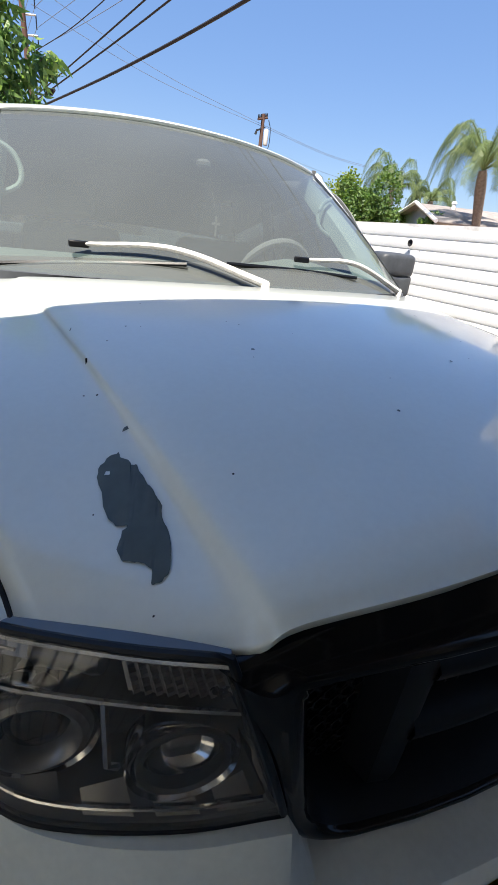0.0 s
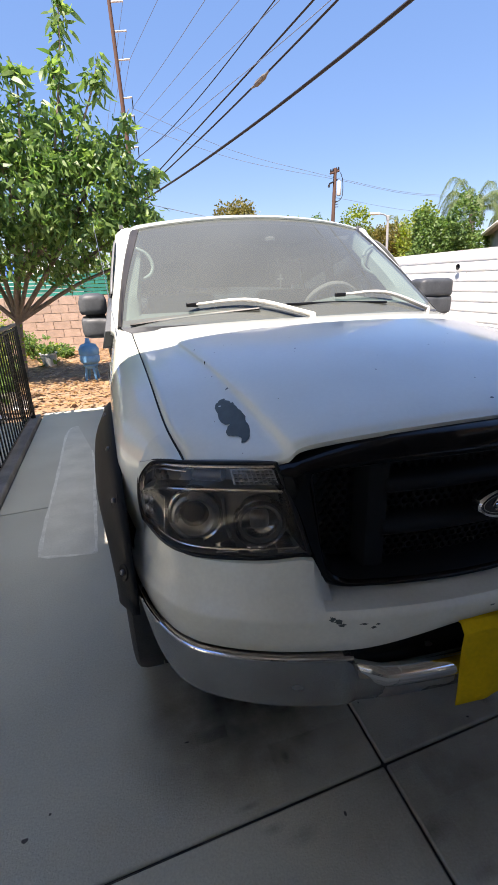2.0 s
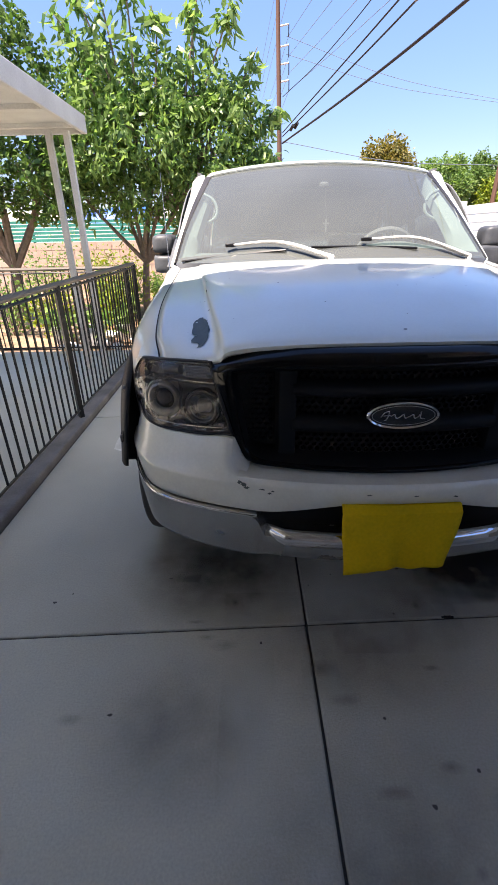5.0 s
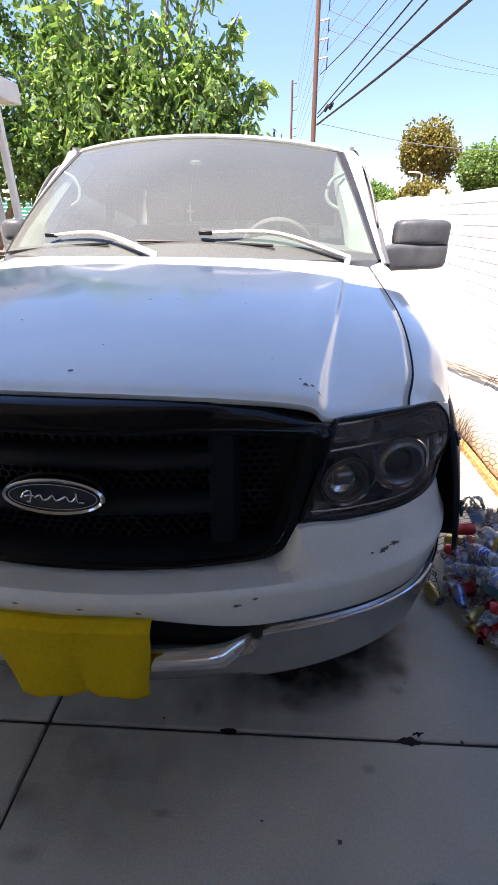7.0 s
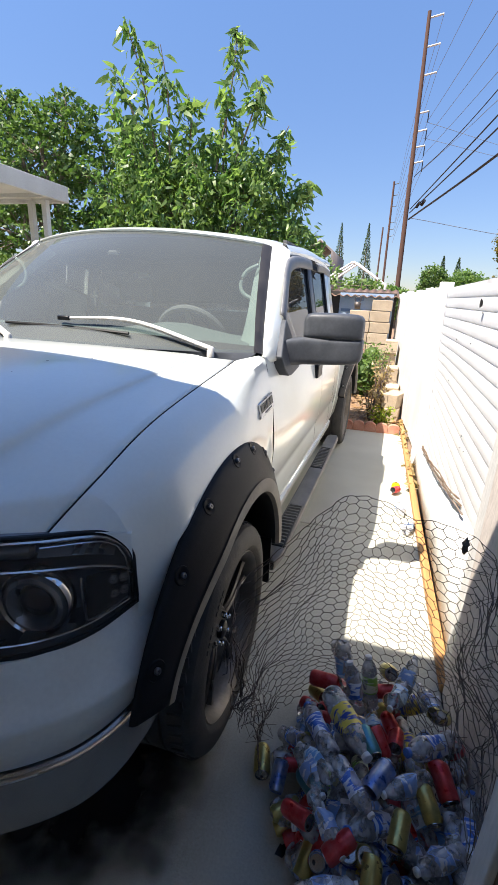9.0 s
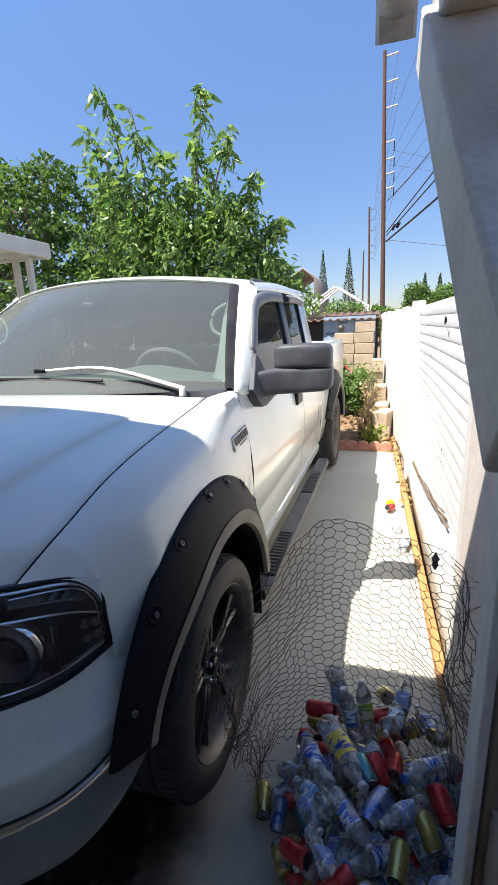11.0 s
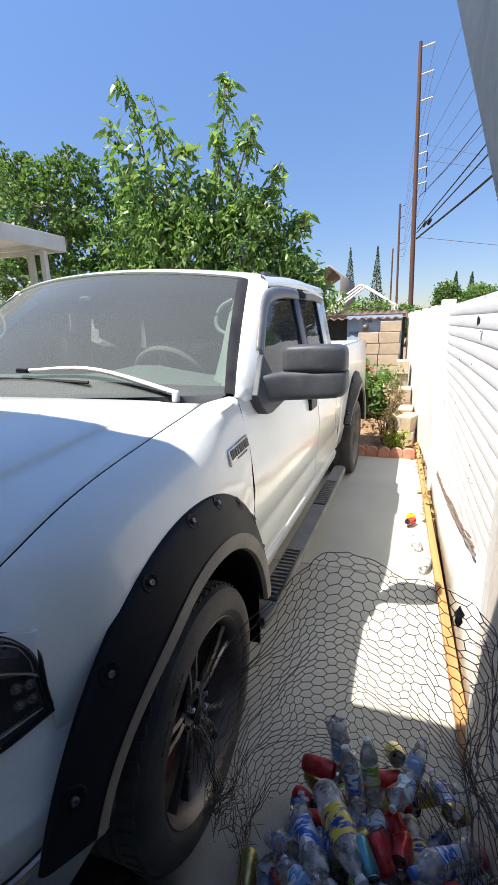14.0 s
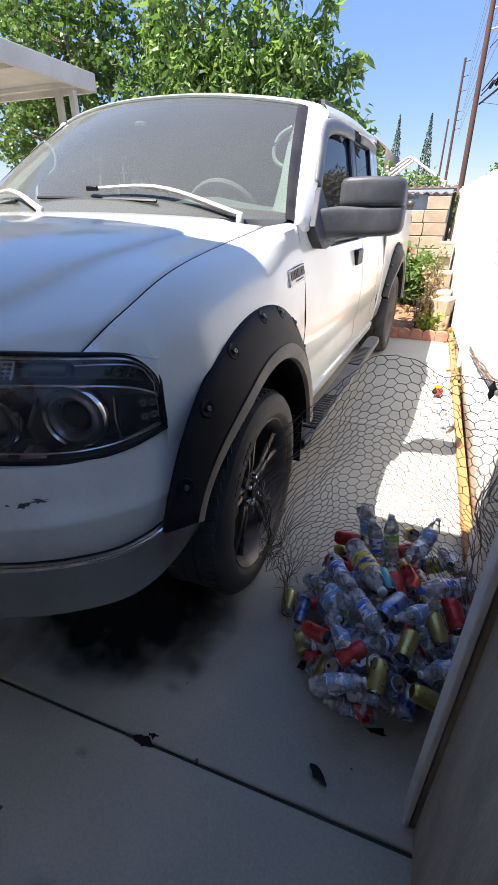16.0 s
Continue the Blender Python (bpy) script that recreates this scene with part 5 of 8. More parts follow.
def cab_side(s):
    # sill to belt, door by door
    def panel(name, y0, y1, parent, z0=0.50, belt=lambda y: 1.215):
        rows_ = []
        for k in range(14):
            y = y0 + (y1 - y0) * k / 13
            zt = belt(y)
            zz = [z0, 0.60, 0.68, 0.72, 0.76, 0.85, 0.95, 1.03, 1.10, zt - 0.05, zt - 0.015, zt]
            sec = []
            for z in zz:
                x = lean_x(z) - (0.012 * math.exp(-((z - 0.70) / 0.04) ** 2)) + 0.006 * math.exp(-((z - 0.80) / 0.05) ** 2)
                sec.append(Vector((s * x, y, z)))
            sec.append(Vector((s * (lean_x(zt) - 0.03), y, zt + 0.004)))
            rows_.append(sec)
        return part(name, loft(rows_), PAINT, parent, angle=55)

    belt_f = lambda y: 1.325 - 0.11 * smooth_step(1.48, 1.95, y)
    door = panel("front_door", DOOR_F + 0.003, DOOR_M - 0.004, truck, belt=belt_f)
    rear = panel("rear_door", DOOR_M + 0.004, DOOR_R, truck)
    panel("cab_corner", DOOR_R + 0.008, CAB_R, truck)
    part("door_gap", slab_box(s * 0.915 - 0.006, s * 0.915 + 0.006, 1.44, 1.49, 0.55, 1.27), DARK, door)
    sill = [[Vector((s * x, y, z)) for x, z in ((0.93, 0.40), (0.955, 0.43), (0.965, 0.49), (0.94, 0.50))] for y in (1.46, 2.2, 3.0, 3.66)]
    part("rocker", loft(sill), PAINT_LOW, truck)
    # pillar beside the windscreen
    a = [rows[k][-1 if s > 0 else 0] for k in range(13)]
    b = curve([(s * 0.945, 1.575, 1.295), (s * 0.922, 1.72, 1.42), (s * 0.882, 1.925, 1.60), (s * 0.836, 2.15, 1.785)], 13)
    rows_ = []
    for p, q in zip(a, b):
        out = Vector((s * 0.022, -0.01, 0.012))
        rows_.append([p.lerp(q, 0.29) + out * 0.35, p.lerp(q, 0.33) + out * 0.8, p.lerp(q, 0.6) + out, q + out * 0.5, q])
    rows_.append([p + Vector((-s * 0.003, 0.012, 0.018)) for p in rows_[-1]])
    rows_.insert(0, [Vector((s * x, y, z)) for x, y, z in ((0.898, 1.452, 1.322), (0.906, 1.458, 1.316), (0.918, 1.475, 1.300), (0.928, 1.52, 1.290), (0.926, 1.56, 1.280))])
    pil = part("windscreen_pillar", loft(rows_), PAINT, truck, angle=60)
    part("pillar_moulding", loft([[p + Vector((-s * 0.006, -0.004, 0.004)), p.lerp(q, 0.15) + Vector((s * 0.008, -0.007, 0.007)), p.lerp(q, 0.31) + Vector((s * 0.008, -0.003, 0.004))] for p, q in zip(a, b)]), MOULDING, pil, "weathered dark windscreen moulding")
    # top rail
    top = [Vector((s * 0.836, 2.15, 1.785)), Vector((s * 0.836, 2.7, 1.812)), Vector((s * 0.836, 3.2, 1.810)), Vector((s * 0.842, 3.56, 1.77))]
    tops = curve(top, 16)
    rows_ = [[p, p + Vector((s * 0.006, 0, 0.02)), p + Vector((-s * 0.012, 0, 0.05)), p + Vector((-s * 0.03, 0, 0.06))] for p in tops]
    part("roof_rail", loft(rows_), PAINT, truck)
    # windows
    def pane(name, y0, y1, z0, ztop, parent, slant0=None):
        rows_ = []
        for k in range(8):
            v = k / 7
            z = z0 + (ztop - z0) * v
            ya = slant0(v) if slant0 else y0
            rows_.append([Vector((s * (lean_x(z) - 0.022), ya + (y1 - ya) * i / 8, z)) for i in range(9)])
        g = part(name, loft(rows_), SIDEGLASS, parent, "dark tinted window")
        loop = [r[0] for r in rows_] + rows_[-1][1:-1] + [r[-1] for r in rows_[::-1]] + rows_[0][-2:0:-1]
        part("window_seal", tube([p + Vector((s * 0.006, 0, 0)) for p in loop + loop[:1]], 0.011, 6), BLACKMATT, g)
        return g

    pane("front_window", 1.66, 2.70, 1.235, 1.765, door, lambda v: 1.57 + 0.08 * v + 0.46 * v ** 1.15)
    pane("rear_window", 2.84, 3.36, 1.235, 1.765, rear)
    for y0, y1 in ((2.705, 2.835), (3.365, CAB_R)):
        rows_ = [[Vector((s * (lean_x(z) - 0.008), y, z)) for y in (y0, (y0 + y1) / 2, y1)] for z in (1.215, 1.4, 1.6, 1.80)]
        part("door_pillar", loft(rows_), VISOR if y1 < 3 else PAINT, truck, solid=0.02 if s > 0 else -0.02)
    # rain visors
    vis = curve([(s * 0.914, 1.755, 1.48), (s * 0.896, 1.84, 1.575), (s * 0.873, 1.94, 1.67), (s * 0.852, 2.08, 1.748), (s * 0.840, 2.34, 1.785), (s * 0.838, 2.70, 1.795)], 26)
    rows_ = [[p + Vector((s * 0.002, -0.004, 0.012)), p + Vector((s * 0.012, 0.002, 0.006)), p + Vector((s * 0.018, 0.014, -0.008)), p + Vector((s * 0.019, 0.036, -0.034)), p + Vector((s * 0.010, 0.048, -0.046))] for p in vis]
    part("rain_visor", loft(rows_), VISOR, door, "smoky grey window visor", solid=0.004)
    vis = [(s * 0.842, 2.85, 1.787), (s * 0.842, 3.1, 1.790), (s * 0.85, 3.36, 1.772)]
    rows_ = [[p + Vector((s * 0.012, 0, 0.016)), p + Vector((s * 0.034, 0, 0.0)), p + Vector((s * 0.03, 0, -0.04))] for p in curve(vis, 8)]
    part("rain_visor", loft(rows_), VISOR, rear, "smoky grey window visor", solid=0.004)
    # handle and keyhole
    part("door_handle", slab_box(s * 0.985 - 0.012, s * 0.985 + 0.016, 2.50, 2.66, 1.075, 1.165), BLACKMATT, door, "black door handle", bevel=0.008)
    # wing mirror
    sail = [(1.575, 1.318), (1.600, 1.262), (1.640, 1.226), (1.70, 1.222), (1.88, 1.238), (1.86, 1.34), (1.80, 1.43), (1.765, 1.47), (1.735, 1.455), (1.665, 1.39)]
    fb = loft([[Vector((s * (side_x(z) + dx), y, z)) for y, z in sail] for dx in (0.0, 0.046)], True)
    fb.faces.new(list(fb.verts)[len(sail):])
    arm = part("wing_mirror", fb, MIRRORBLK, truck, "large weathered black wing mirror", bevel=0.004)

    def pod(name, secs, power=0.42):
        """A rounded shell along x through sections of (x, y0, y1, z0, z1)."""
        rows_ = []
        for x, y0, y1, z0, z1 in secs:
            r = []
            for k in range(28):
                a = 6.28318 * (k + 0.5) / 28
                ca, sa = math.cos(a), math.sin(a)
                r.append(Vector((s * x, (y0 + y1) / 2 + (y1 - y0) / 2 * math.copysign(abs(ca) ** power, ca), (z0 + z1) / 2 + (z1 - z0) / 2 * math.copysign(abs(sa) ** power, sa))))
            rows_.append(r)
        bm = loft(rows_, True)
        vs = list(bm.verts)
        bm.faces.new(vs[:28][::-1])
        bm.faces.new(vs[-28:])
        return part(name, bm, MIRRORBLK, arm, angle=50)

    if s > 0:
        pod("lower_shell", [(0.925, 1.66, 1.76, 1.265, 1.375), (0.95, 1.668, 1.778, 1.262, 1.382), (1.0, 1.70, 1.83, 1.264, 1.390), (1.04, 1.735, 1.885, 1.266, 1.396), (1.15, 1.755, 1.905, 1.270, 1.397), (1.26, 1.772, 1.91, 1.276, 1.397), (1.290, 1.780, 1.908, 1.284, 1.396), (1.301, 1.79, 1.90, 1.296, 1.394), (1.305, 1.81, 1.89, 1.312, 1.386)], 0.34)
        pod("upper_shell", [(1.026, 1.79, 1.88, 1.396, 1.470), (1.029, 1.77, 1.892, 1.393, 1.488), (1.040, 1.757, 1.90, 1.391, 1.501), (1.065, 1.750, 1.905, 1.390, 1.507), (1.16, 1.752, 1.908, 1.390, 1.510), (1.26, 1.769, 1.91, 1.390, 1.507), (1.286, 1.778, 1.908, 1.391, 1.500), (1.297, 1.788, 1.90, 1.393, 1.488), (1.301, 1.81, 1.89, 1.398, 1.468)], 0.34)
        part("mirror_glass", slab_box(1.05, 1.285, 1.912, 1.916, 1.285, 1.495), CHROME, arm)
    else:
        pod("lower_shell", [(0.93, 1.72, 1.84, 1.275, 1.36), (0.96, 1.745, 1.95, 1.268, 1.372), (1.0, 1.742, 1.965, 1.265, 1.378), (1.06, 1.745, 1.97, 1.265, 1.378), (1.09, 1.76, 1.96, 1.272, 1.376), (1.098, 1.79, 1.94, 1.29, 1.365)])
        pod("upper_shell", [(0.962, 1.78, 1.93, 1.40, 1.46), (0.972, 1.755, 1.955, 1.388, 1.486), (1.0, 1.742, 1.97, 1.386, 1.496), (1.06, 1.745, 1.972, 1.386, 1.495), (1.09, 1.76, 1.96, 1.388, 1.485), (1.10, 1.79, 1.935, 1.40, 1.46)])
        part("mirror_glass", slab_box(-1.085, -0.98, 1.974, 1.979, 1.29, 1.48), CHROME, arm)
    # fender script plate: plain bars
    m = Matrix.Translation((s * (door_x(1.15) + 0.004), 1.338, 1.150)) @ Matrix.Rotation(radians(2.5), 4, "X") @ Matrix.Rotation(radians(-13 * s), 4, "Y")
    plate = part("name_plate", box(bmesh.new(), -0.005, 0.005, -0.105, 0.105, -0.031, 0.031, m), CHROME, truck, "chrome name plate with plain dark bars", bevel=0.003)
    part("plate_face", box(bmesh.new(), -0.0065, 0.0065, -0.101, 0.101, -0.026, 0.027, m), ALUM_PLATE, plate)
    for y0, y1 in ((-0.090, -0.054), (-0.046, -0.036), (-0.026, -0.014), (-0.004, 0.036), (0.046, 0.088)):
        part("plate_bar", box(bmesh.new(), -0.0085, 0.0085, y0, y1, -0.010, 0.022, m), BLACKMATT, plate)
    part("plate_foot", box(bmesh.new(), -0.0085, 0.0085, -0.04, 0.06, -0.022, -0.017, m), MIRRORBLK, plate)
    # running board
    board = []
    for y, w, dz in ((1.40, 0.02, -0.02), (1.43, 0.045, -0.006), (1.48, 0.058, 0), (1.7, 0.06, 0), (2.5, 0.06, 0), (3.3, 0.06, 0), (3.46, 0.058, 0), (3.52, 0.04, -0.008), (3.55, 0.015, -0.02)):
        board.append([Vector((s * (1.028 + a * w * 0.85), y, 0.38 + dz + b * 0.028)) for a, b in ((-1, -0.4), (-1, 0.6), (-0.9, 0.95), (-0.6, 1), (0.6, 1), (0.9, 0.85), (1, 0.4), (1, -0.3), (0.8, -0.9), (-0.8, -0.9))])
    step = part("running_board", loft(board, True), BOARD, truck, "grey moulded running board with ribbed treads")
    for y0, y1 in ((1.50, 1.98), (2.62, 3.10)):
        pad = part("tread", slab_box(s * 1.028 - 0.042, s * 1.028 + 0.042, y0, y1, 0.402, 0.414), BLACKMATT, step, bevel=0.006)
        for k in range(14):
            y = y0 + 0.02 + (y1 - y0 - 0.04) * k / 13
            part("tread_rib", slab_box(s * 1.028 - 0.034, s * 1.028 + 0.034, y - 0.006, y + 0.006, 0.414, 0.419), BOARD, pad)


for s in (-1, 1):
    cab_side(s)
part("cab_back", slab_box(-0.93, 0.93, 3.63, 3.66, 0.5, 1.25), PAINT, truck)
part("cab_back_top", loft([[Vector((x * (0.93 - 0.12 * v), 3.66 - 0.06 * v, 1.25 + 0.56 * v)) for x in (-1, -0.5, 0, 0.5, 1)] for v in (0, 0.5, 1)]), SIDEGLASS, truck, "dark rear window")
part("firewall", slab_box(-0.9, 0.9, 1.42, 1.45, 0.5, 1.20), DARK, truck)
part("cabin_floor", slab_box(-0.93, 0.93, 1.45, 3.63, 0.50, 0.54), CABIN, truck)

# cabin
dash_rows = []
for k in range(15):
    x = -0.84 + 1.68 * k / 14
    bulge = 0.05 * math.exp(-((x - 0.42) / 0.22) ** 2)
    dash_rows.append([Vector((x, 1.30 + 0.14 * (x / 0.84) ** 2, 1.335)), Vector((x, 1.46 + 0.06 * (x / 0.84) ** 2, 1.37 + 0.3 * bulge)), Vector((x, 1.66, 1.385 + bulge)), Vector((x, 1.74, 1.36 + bulge)), Vector((x, 1.76, 1.15)), Vector((x, 1.70, 0.9))])
part("dashboard", loft(dash_rows), DASH, truck, "pale green-grey dashboard")
wheel_m = Matrix.Translation((0.42, 1.86, 1.33)) @ Matrix.Rotation(radians(-62), 4, "X")
ring = [wheel_m @ Vector((0.19 * math.cos(6.28318 * k / 32), 0.19 * math.sin(6.28318 * k / 32), 0)) for k in range(33)]
sw = part("steering_wheel", tube(ring, 0.017, 8), CABIN, truck, "grey steering wheel")
part("wheel_hub", lathe([(0.06, -0.03), (0.075, 0.0), (0.05, 0.02), (0.001, 0.024)], 18, wheel_m), CABIN, sw)
for a in (0.3, 2.84, 4.71):
    part("wheel_spoke", tube([wheel_m @ Vector((0.05 * math.cos(a), 0.05 * math.sin(a), 0)), wheel_m @ Vector((0.185 * math.cos(a), 0.185 * math.sin(a), 0))], 0.016, 6), CABIN, sw)
for x in (-0.42, 0.42):
    seat = part("seat", slab_box(x - 0.26, x + 0.26, 2.15, 2.62, 0.75, 0.92), CABIN, truck, bevel=0.05)
    part("seat_back", box(bmesh.new(), x - 0.25, x + 0.25, 2.58, 2.72, 0.9, 1.46), CABIN, seat, bevel=0.05)
    part("head_rest", slab_box(x - 0.13, x + 0.13, 2.62, 2.72, 1.49, 1.66), CABIN, seat, bevel=0.04)
# panels added inside the cab to block sun slits in its shadow
for s in (-1, 1):
    part("cab_lining", slab_box(s * 0.80 - 0.01, s * 0.80 + 0.01, 2.2, 3.58, 1.72, 1.865), CABIN, truck)
# pale trim and grab handles on the pillars
TRIM = mat("pale mint cabin trim", (0.24, 0.30, 0.275), 0.7)
for s in (-1, 1):
    side_ = [rows[k][-1 if s > 0 else 0] for k in range(13)]
    reach = [0.16, 0.12, 0.10, 0.09, 0.08, 0.075, 0.07, 0.065, 0.06, 0.05, 0.04, 0.03, 0.02]
    part("pillar_trim", loft([[p + Vector((-s * 0.006, 0.012, -0.012)), p + Vector((-s * w * 0.8, 0.03 + w * 0.3, -0.025)), p + Vector((-s * w, 0.10, -0.06))] for p, w in zip(side_, reach)]), TRIM, truck, "pale mint pillar trim")
    c = side_[8]
    pts = curve([c + Vector((-s * 0.03, 0.05, 0.035)), c + Vector((-s * 0.085, 0.04, 0.005)), c + Vector((-s * 0.11, 0.03, -0.05)), c + Vector((-s * 0.095, 0.02, -0.10)), c + Vector((-s * 0.03, 0.015, -0.135))], 14)
    part("grab_handle", tube(pts, 0.010, 8), TRIM, truck, "pale grab handle on the pillar")


# bed
def bed_side(s):
    rows_ = []
    for k in range(44):
        y = 3.70 + 2.03 * k / 43
        zb = max(arch_z(y, REAR_Y, 0.58), 0.50)
        zz = [zb + (1.365 - zb) * t for t in (0, 0.15, 0.3, 0.45, 0.6, 0.75, 0.88, 0.96, 1)]
        sec = [Vector((s * (min(0.995, side_x(min(z, 1.0))) - 0.012 * smooth_step(1.2, 1.365, z) - 0.03 * smooth_step(5.55, 5.75, y)), y, z)) for z in zz]
        sec += [Vector((s * 0.965, y, 1.385)), Vector((s * 0.90, y, 1.38)), Vector((s * 0.89, y, 1.355)), Vector((s * 0.88, y, 0.75))]
        rows_.append(sec)
    bed = part("bed_side", loft(rows_), PAINT, truck, solid=0.01 if s > 0 else -0.01, angle=55)
    part("tail_lamp", slab_box(s * 0.93 - 0.035, s * 0.93 + 0.045, 5.70, 5.745, 1.02, 1.33), mat("red lamp", (0.35, 0.02, 0.02), 0.2, coat=0.5), bed, "red tail lamp", bevel=0.01)


for s in (-1, 1):
    bed_side(s)
part("bed_floor", slab_box(-0.88, 0.88, 3.70, 5.70, 0.74, 0.77), DARK, truck)
part("bed_front", slab_box(-0.9, 0.9, 3.69, 3.73, 0.74, 1.35), PAINT, truck)
part("tailgate", slab_box(-0.90, 0.90, 5.70, 5.75, 0.72, 1.365), PAINT, truck, "white tailgate", bevel=0.012)
part("rear_bumper", slab_box(-0.95, 0.95, 5.74, 5.88, 0.52, 0.66), SILVER, truck, "dull silver rear bumper", bevel=0.03)


# flares with bolts
def flare(s, yc, part_parent):
    rows_ = []
    lipr = []
    base, out = 0.985, 0.082
    sec = ((0, -0.004), (0.003, 0.010), (0.012, 0.020), (0.035, 0.034), (0.065, 0.050), (0.095, 0.065), (0.126, 0.076), (0.155, out), (0.175, out - 0.006), (0.18, out - 0.02), (0.18, -0.06))

    def q(k, depth, x):
        f_ = 0.74 + 0.26 * smooth_step(0, 13, k)
        depth, x = depth * f_, x * (0.6 + 0.4 * smooth_step(0, 13, k)) if x > 0 else x
        a0, a1 = radians(23 + 1.5 * clip(depth / 0.08, 0, 1)), radians(170)
        a = a0 + (a1 - a0) * k / 44
        r = 0.70 - 0.02 * (1 - math.sin(a)) - depth
        return Vector((s * (base + x), yc - math.cos(a) * r, max(HUB_Z + math.sin(a) * r, 0.42)))

    for k in range(45):
        rows_.append([q(k, d, x) for d, x in sec])
        lipr.append([q(k, 0.126, out * 0.93 + 0.003), q(k, 0.156, out + 0.002), q(k, 0.176, out - 0.003), q(k, 0.1815, out - 0.02)])
    f = part("fender_flare", loft(rows_), FLARE, part_parent, "black bolt-on wheel-arch flare", angle=50, solid=0.004 if s > 0 else -0.004)
    # the dusty lip's pale colour also paints in sunlight on the edge
    part("flare_lip", loft(lipr), LIT_LIP, f, "dusty inner lip, coloured paler as if sunlit")
    for deg in (33, 51, 68, 88, 103, 120, 138, 156, 170):
        a = radians(deg)
        r = 0.70 - 0.02 * (1 - math.sin(a)) - 0.024
        c = Vector((s * 1.0125, yc - math.cos(a) * r, HUB_Z + math.sin(a) * r))
        m = Matrix.Translation(c) @ Vector((s * 0.86, -math.cos(a) * 0.5, math.sin(a) * 0.5)).to_track_quat("Z", "Y").to_matrix().to_4x4()
        part("bolt_pocket", lathe([(0.025, -0.003), (0.023, 0.0015), (0.019, 0.002), (0.015, -0.0005), (0.001, -0.0005)], 20, m), GRILLEBLK, f)
        part("bolt", lathe([(0.008, 0.000), (0.0085, 0.005), (0.0065, 0.0085), (0.0035, 0.0085), (0.003, 0.006), (0.001, 0.006)], 12, m), BOLT, f, "dull zinc bolt")
    well = [[Vector((s * x, yc - math.cos(math.pi * k / 24) * 0.56, HUB_Z + math.sin(math.pi * k / 24) * 0.56)) for k in range(5, 25)] for x in (0.98, 0.55)]
    part("wheel_well", loft(well), DARK, f)


for s in (-1, 1):
    flare(s, HUB_Y, truck)
    flare(s, REAR_Y, truck)


# wheels
def wheel(s, yc):
    c = Vector((s * 0.892, yc, HUB_Z - 0.005))
    m = Matrix.Translation(c) @ Vector((s, 0, 0)).to_track_quat("Z", "Y").to_matrix().to_4x4()
    R = 0.398
    w = part("wheel", lathe([(0.285, -0.13), (0.295, 0.10), (0.303, 0.118), (0.293, 0.128), (0.283, 0.118), (0.27, 0.08), (0.262, -0.1), (0.1, -0.1)], 48, m), RIMDUST, truck, "dusty alloy wheel with paired spokes over a red brake caliper")
    prof = [(0.27, -0.125), (0.31, -0.14), (0.36, -0.138), (0.385, -0.122), (0.395, -0.10), (R, -0.06), (R, -0.035), (R - 0.012, -0.034), (R - 0.012, -0.026), (R, -0.025), (R, 0.025), (R - 0.012, 0.026), (R - 0.012, 0.034), (R, 0.035), (R, 0.06), (0.395, 0.10), (0.387, 0.122), (0.375, 0.132), (0.36, 0.137), (0.345, 0.1395), (0.32, 0.141), (0.315, 0.139), (0.303, 0.130), (0.294, 0.122)]
    tyre = part("tyre", lathe(prof, 72, m), RUBBER, w, "worn black tyre", angle=30)
    for k in range(60):
        a = 6.28318 * k / 60
        for zz in (-0.085, 0.085):
            mm = m @ Matrix.Rotation(a, 4, "Z")
            part("tread_block", box(bmesh.new(), 0.388, 0.4005, -0.014, 0.014, zz - 0.022, zz + 0.022, mm @ Matrix.Rotation(0.25, 4, "X")), RUBBER, tyre) if yc < 2 and s > 0 else None
    # raised side marking: plain bars
    for k in range(9):
        if k in (4,):
            continue
        mm = m @ Matrix.Rotation(2.1 + 0.062 * k, 4, "Z")
        part("side_mark", box(bmesh.new(), 0.318, 0.352, -0.007, 0.006, 0.137, 0.1415, mm), RUBBER, tyre)
    part("brake_disc", lathe([(0.17, -0.02), (0.17, 0.0), (0.06, 0.0)], 32, m), RIM, w)
    for k in range(5):
        for off in (-0.17, 0.17):
            a = 6.28318 * k / 5 + 0.35
            pts = curve([m @ Vector((r * math.cos(a + off * g), r * math.sin(a + off * g), z)) for r, g, z in ((0.045, 1.6, 0.050), (0.11, 1.0, 0.066), (0.19, 0.80, 0.070), (0.282, 1.15, 0.072))], 9)
            part("spoke", tube(pts, [0.015, 0.014, 0.012, 0.0115, 0.011, 0.0115, 0.013, 0.015, 0.018], 6), SPOKEM, w)
    a = 3.5 if s > 0 else 0.4
    cal = [[m @ Vector((r * math.cos(a + g), r * math.sin(a + g), z)) for r, z in ((0.12, 0.005), (0.205, 0.005), (0.205, 0.035), (0.12, 0.035))] for g in (-0.5, -0.25, 0, 0.25, 0.5)]
    part("brake_caliper", loft(cal, True), REDBRAKE, w, "dull red brake caliper")
    hub = part("hub_cap", lathe([(0.075, 0.03), (0.078, 0.062), (0.07, 0.07), (0.034, 0.072), (0.032, 0.088), (0.02, 0.094), (0.001, 0.095)], 24, m), BLACKMATT, w)
    for k in range(6):
        a = 6.28318 * k / 6 + 0.3
        mm = m @ Matrix.Translation((0.056 * math.cos(a), 0.056 * math.sin(a), 0.07))
        part("lug_nut", lathe([(0.011, 0), (0.011, 0.016), (0.007, 0.022), (0.001, 0.023)], 6, mm), CHROME, hub)


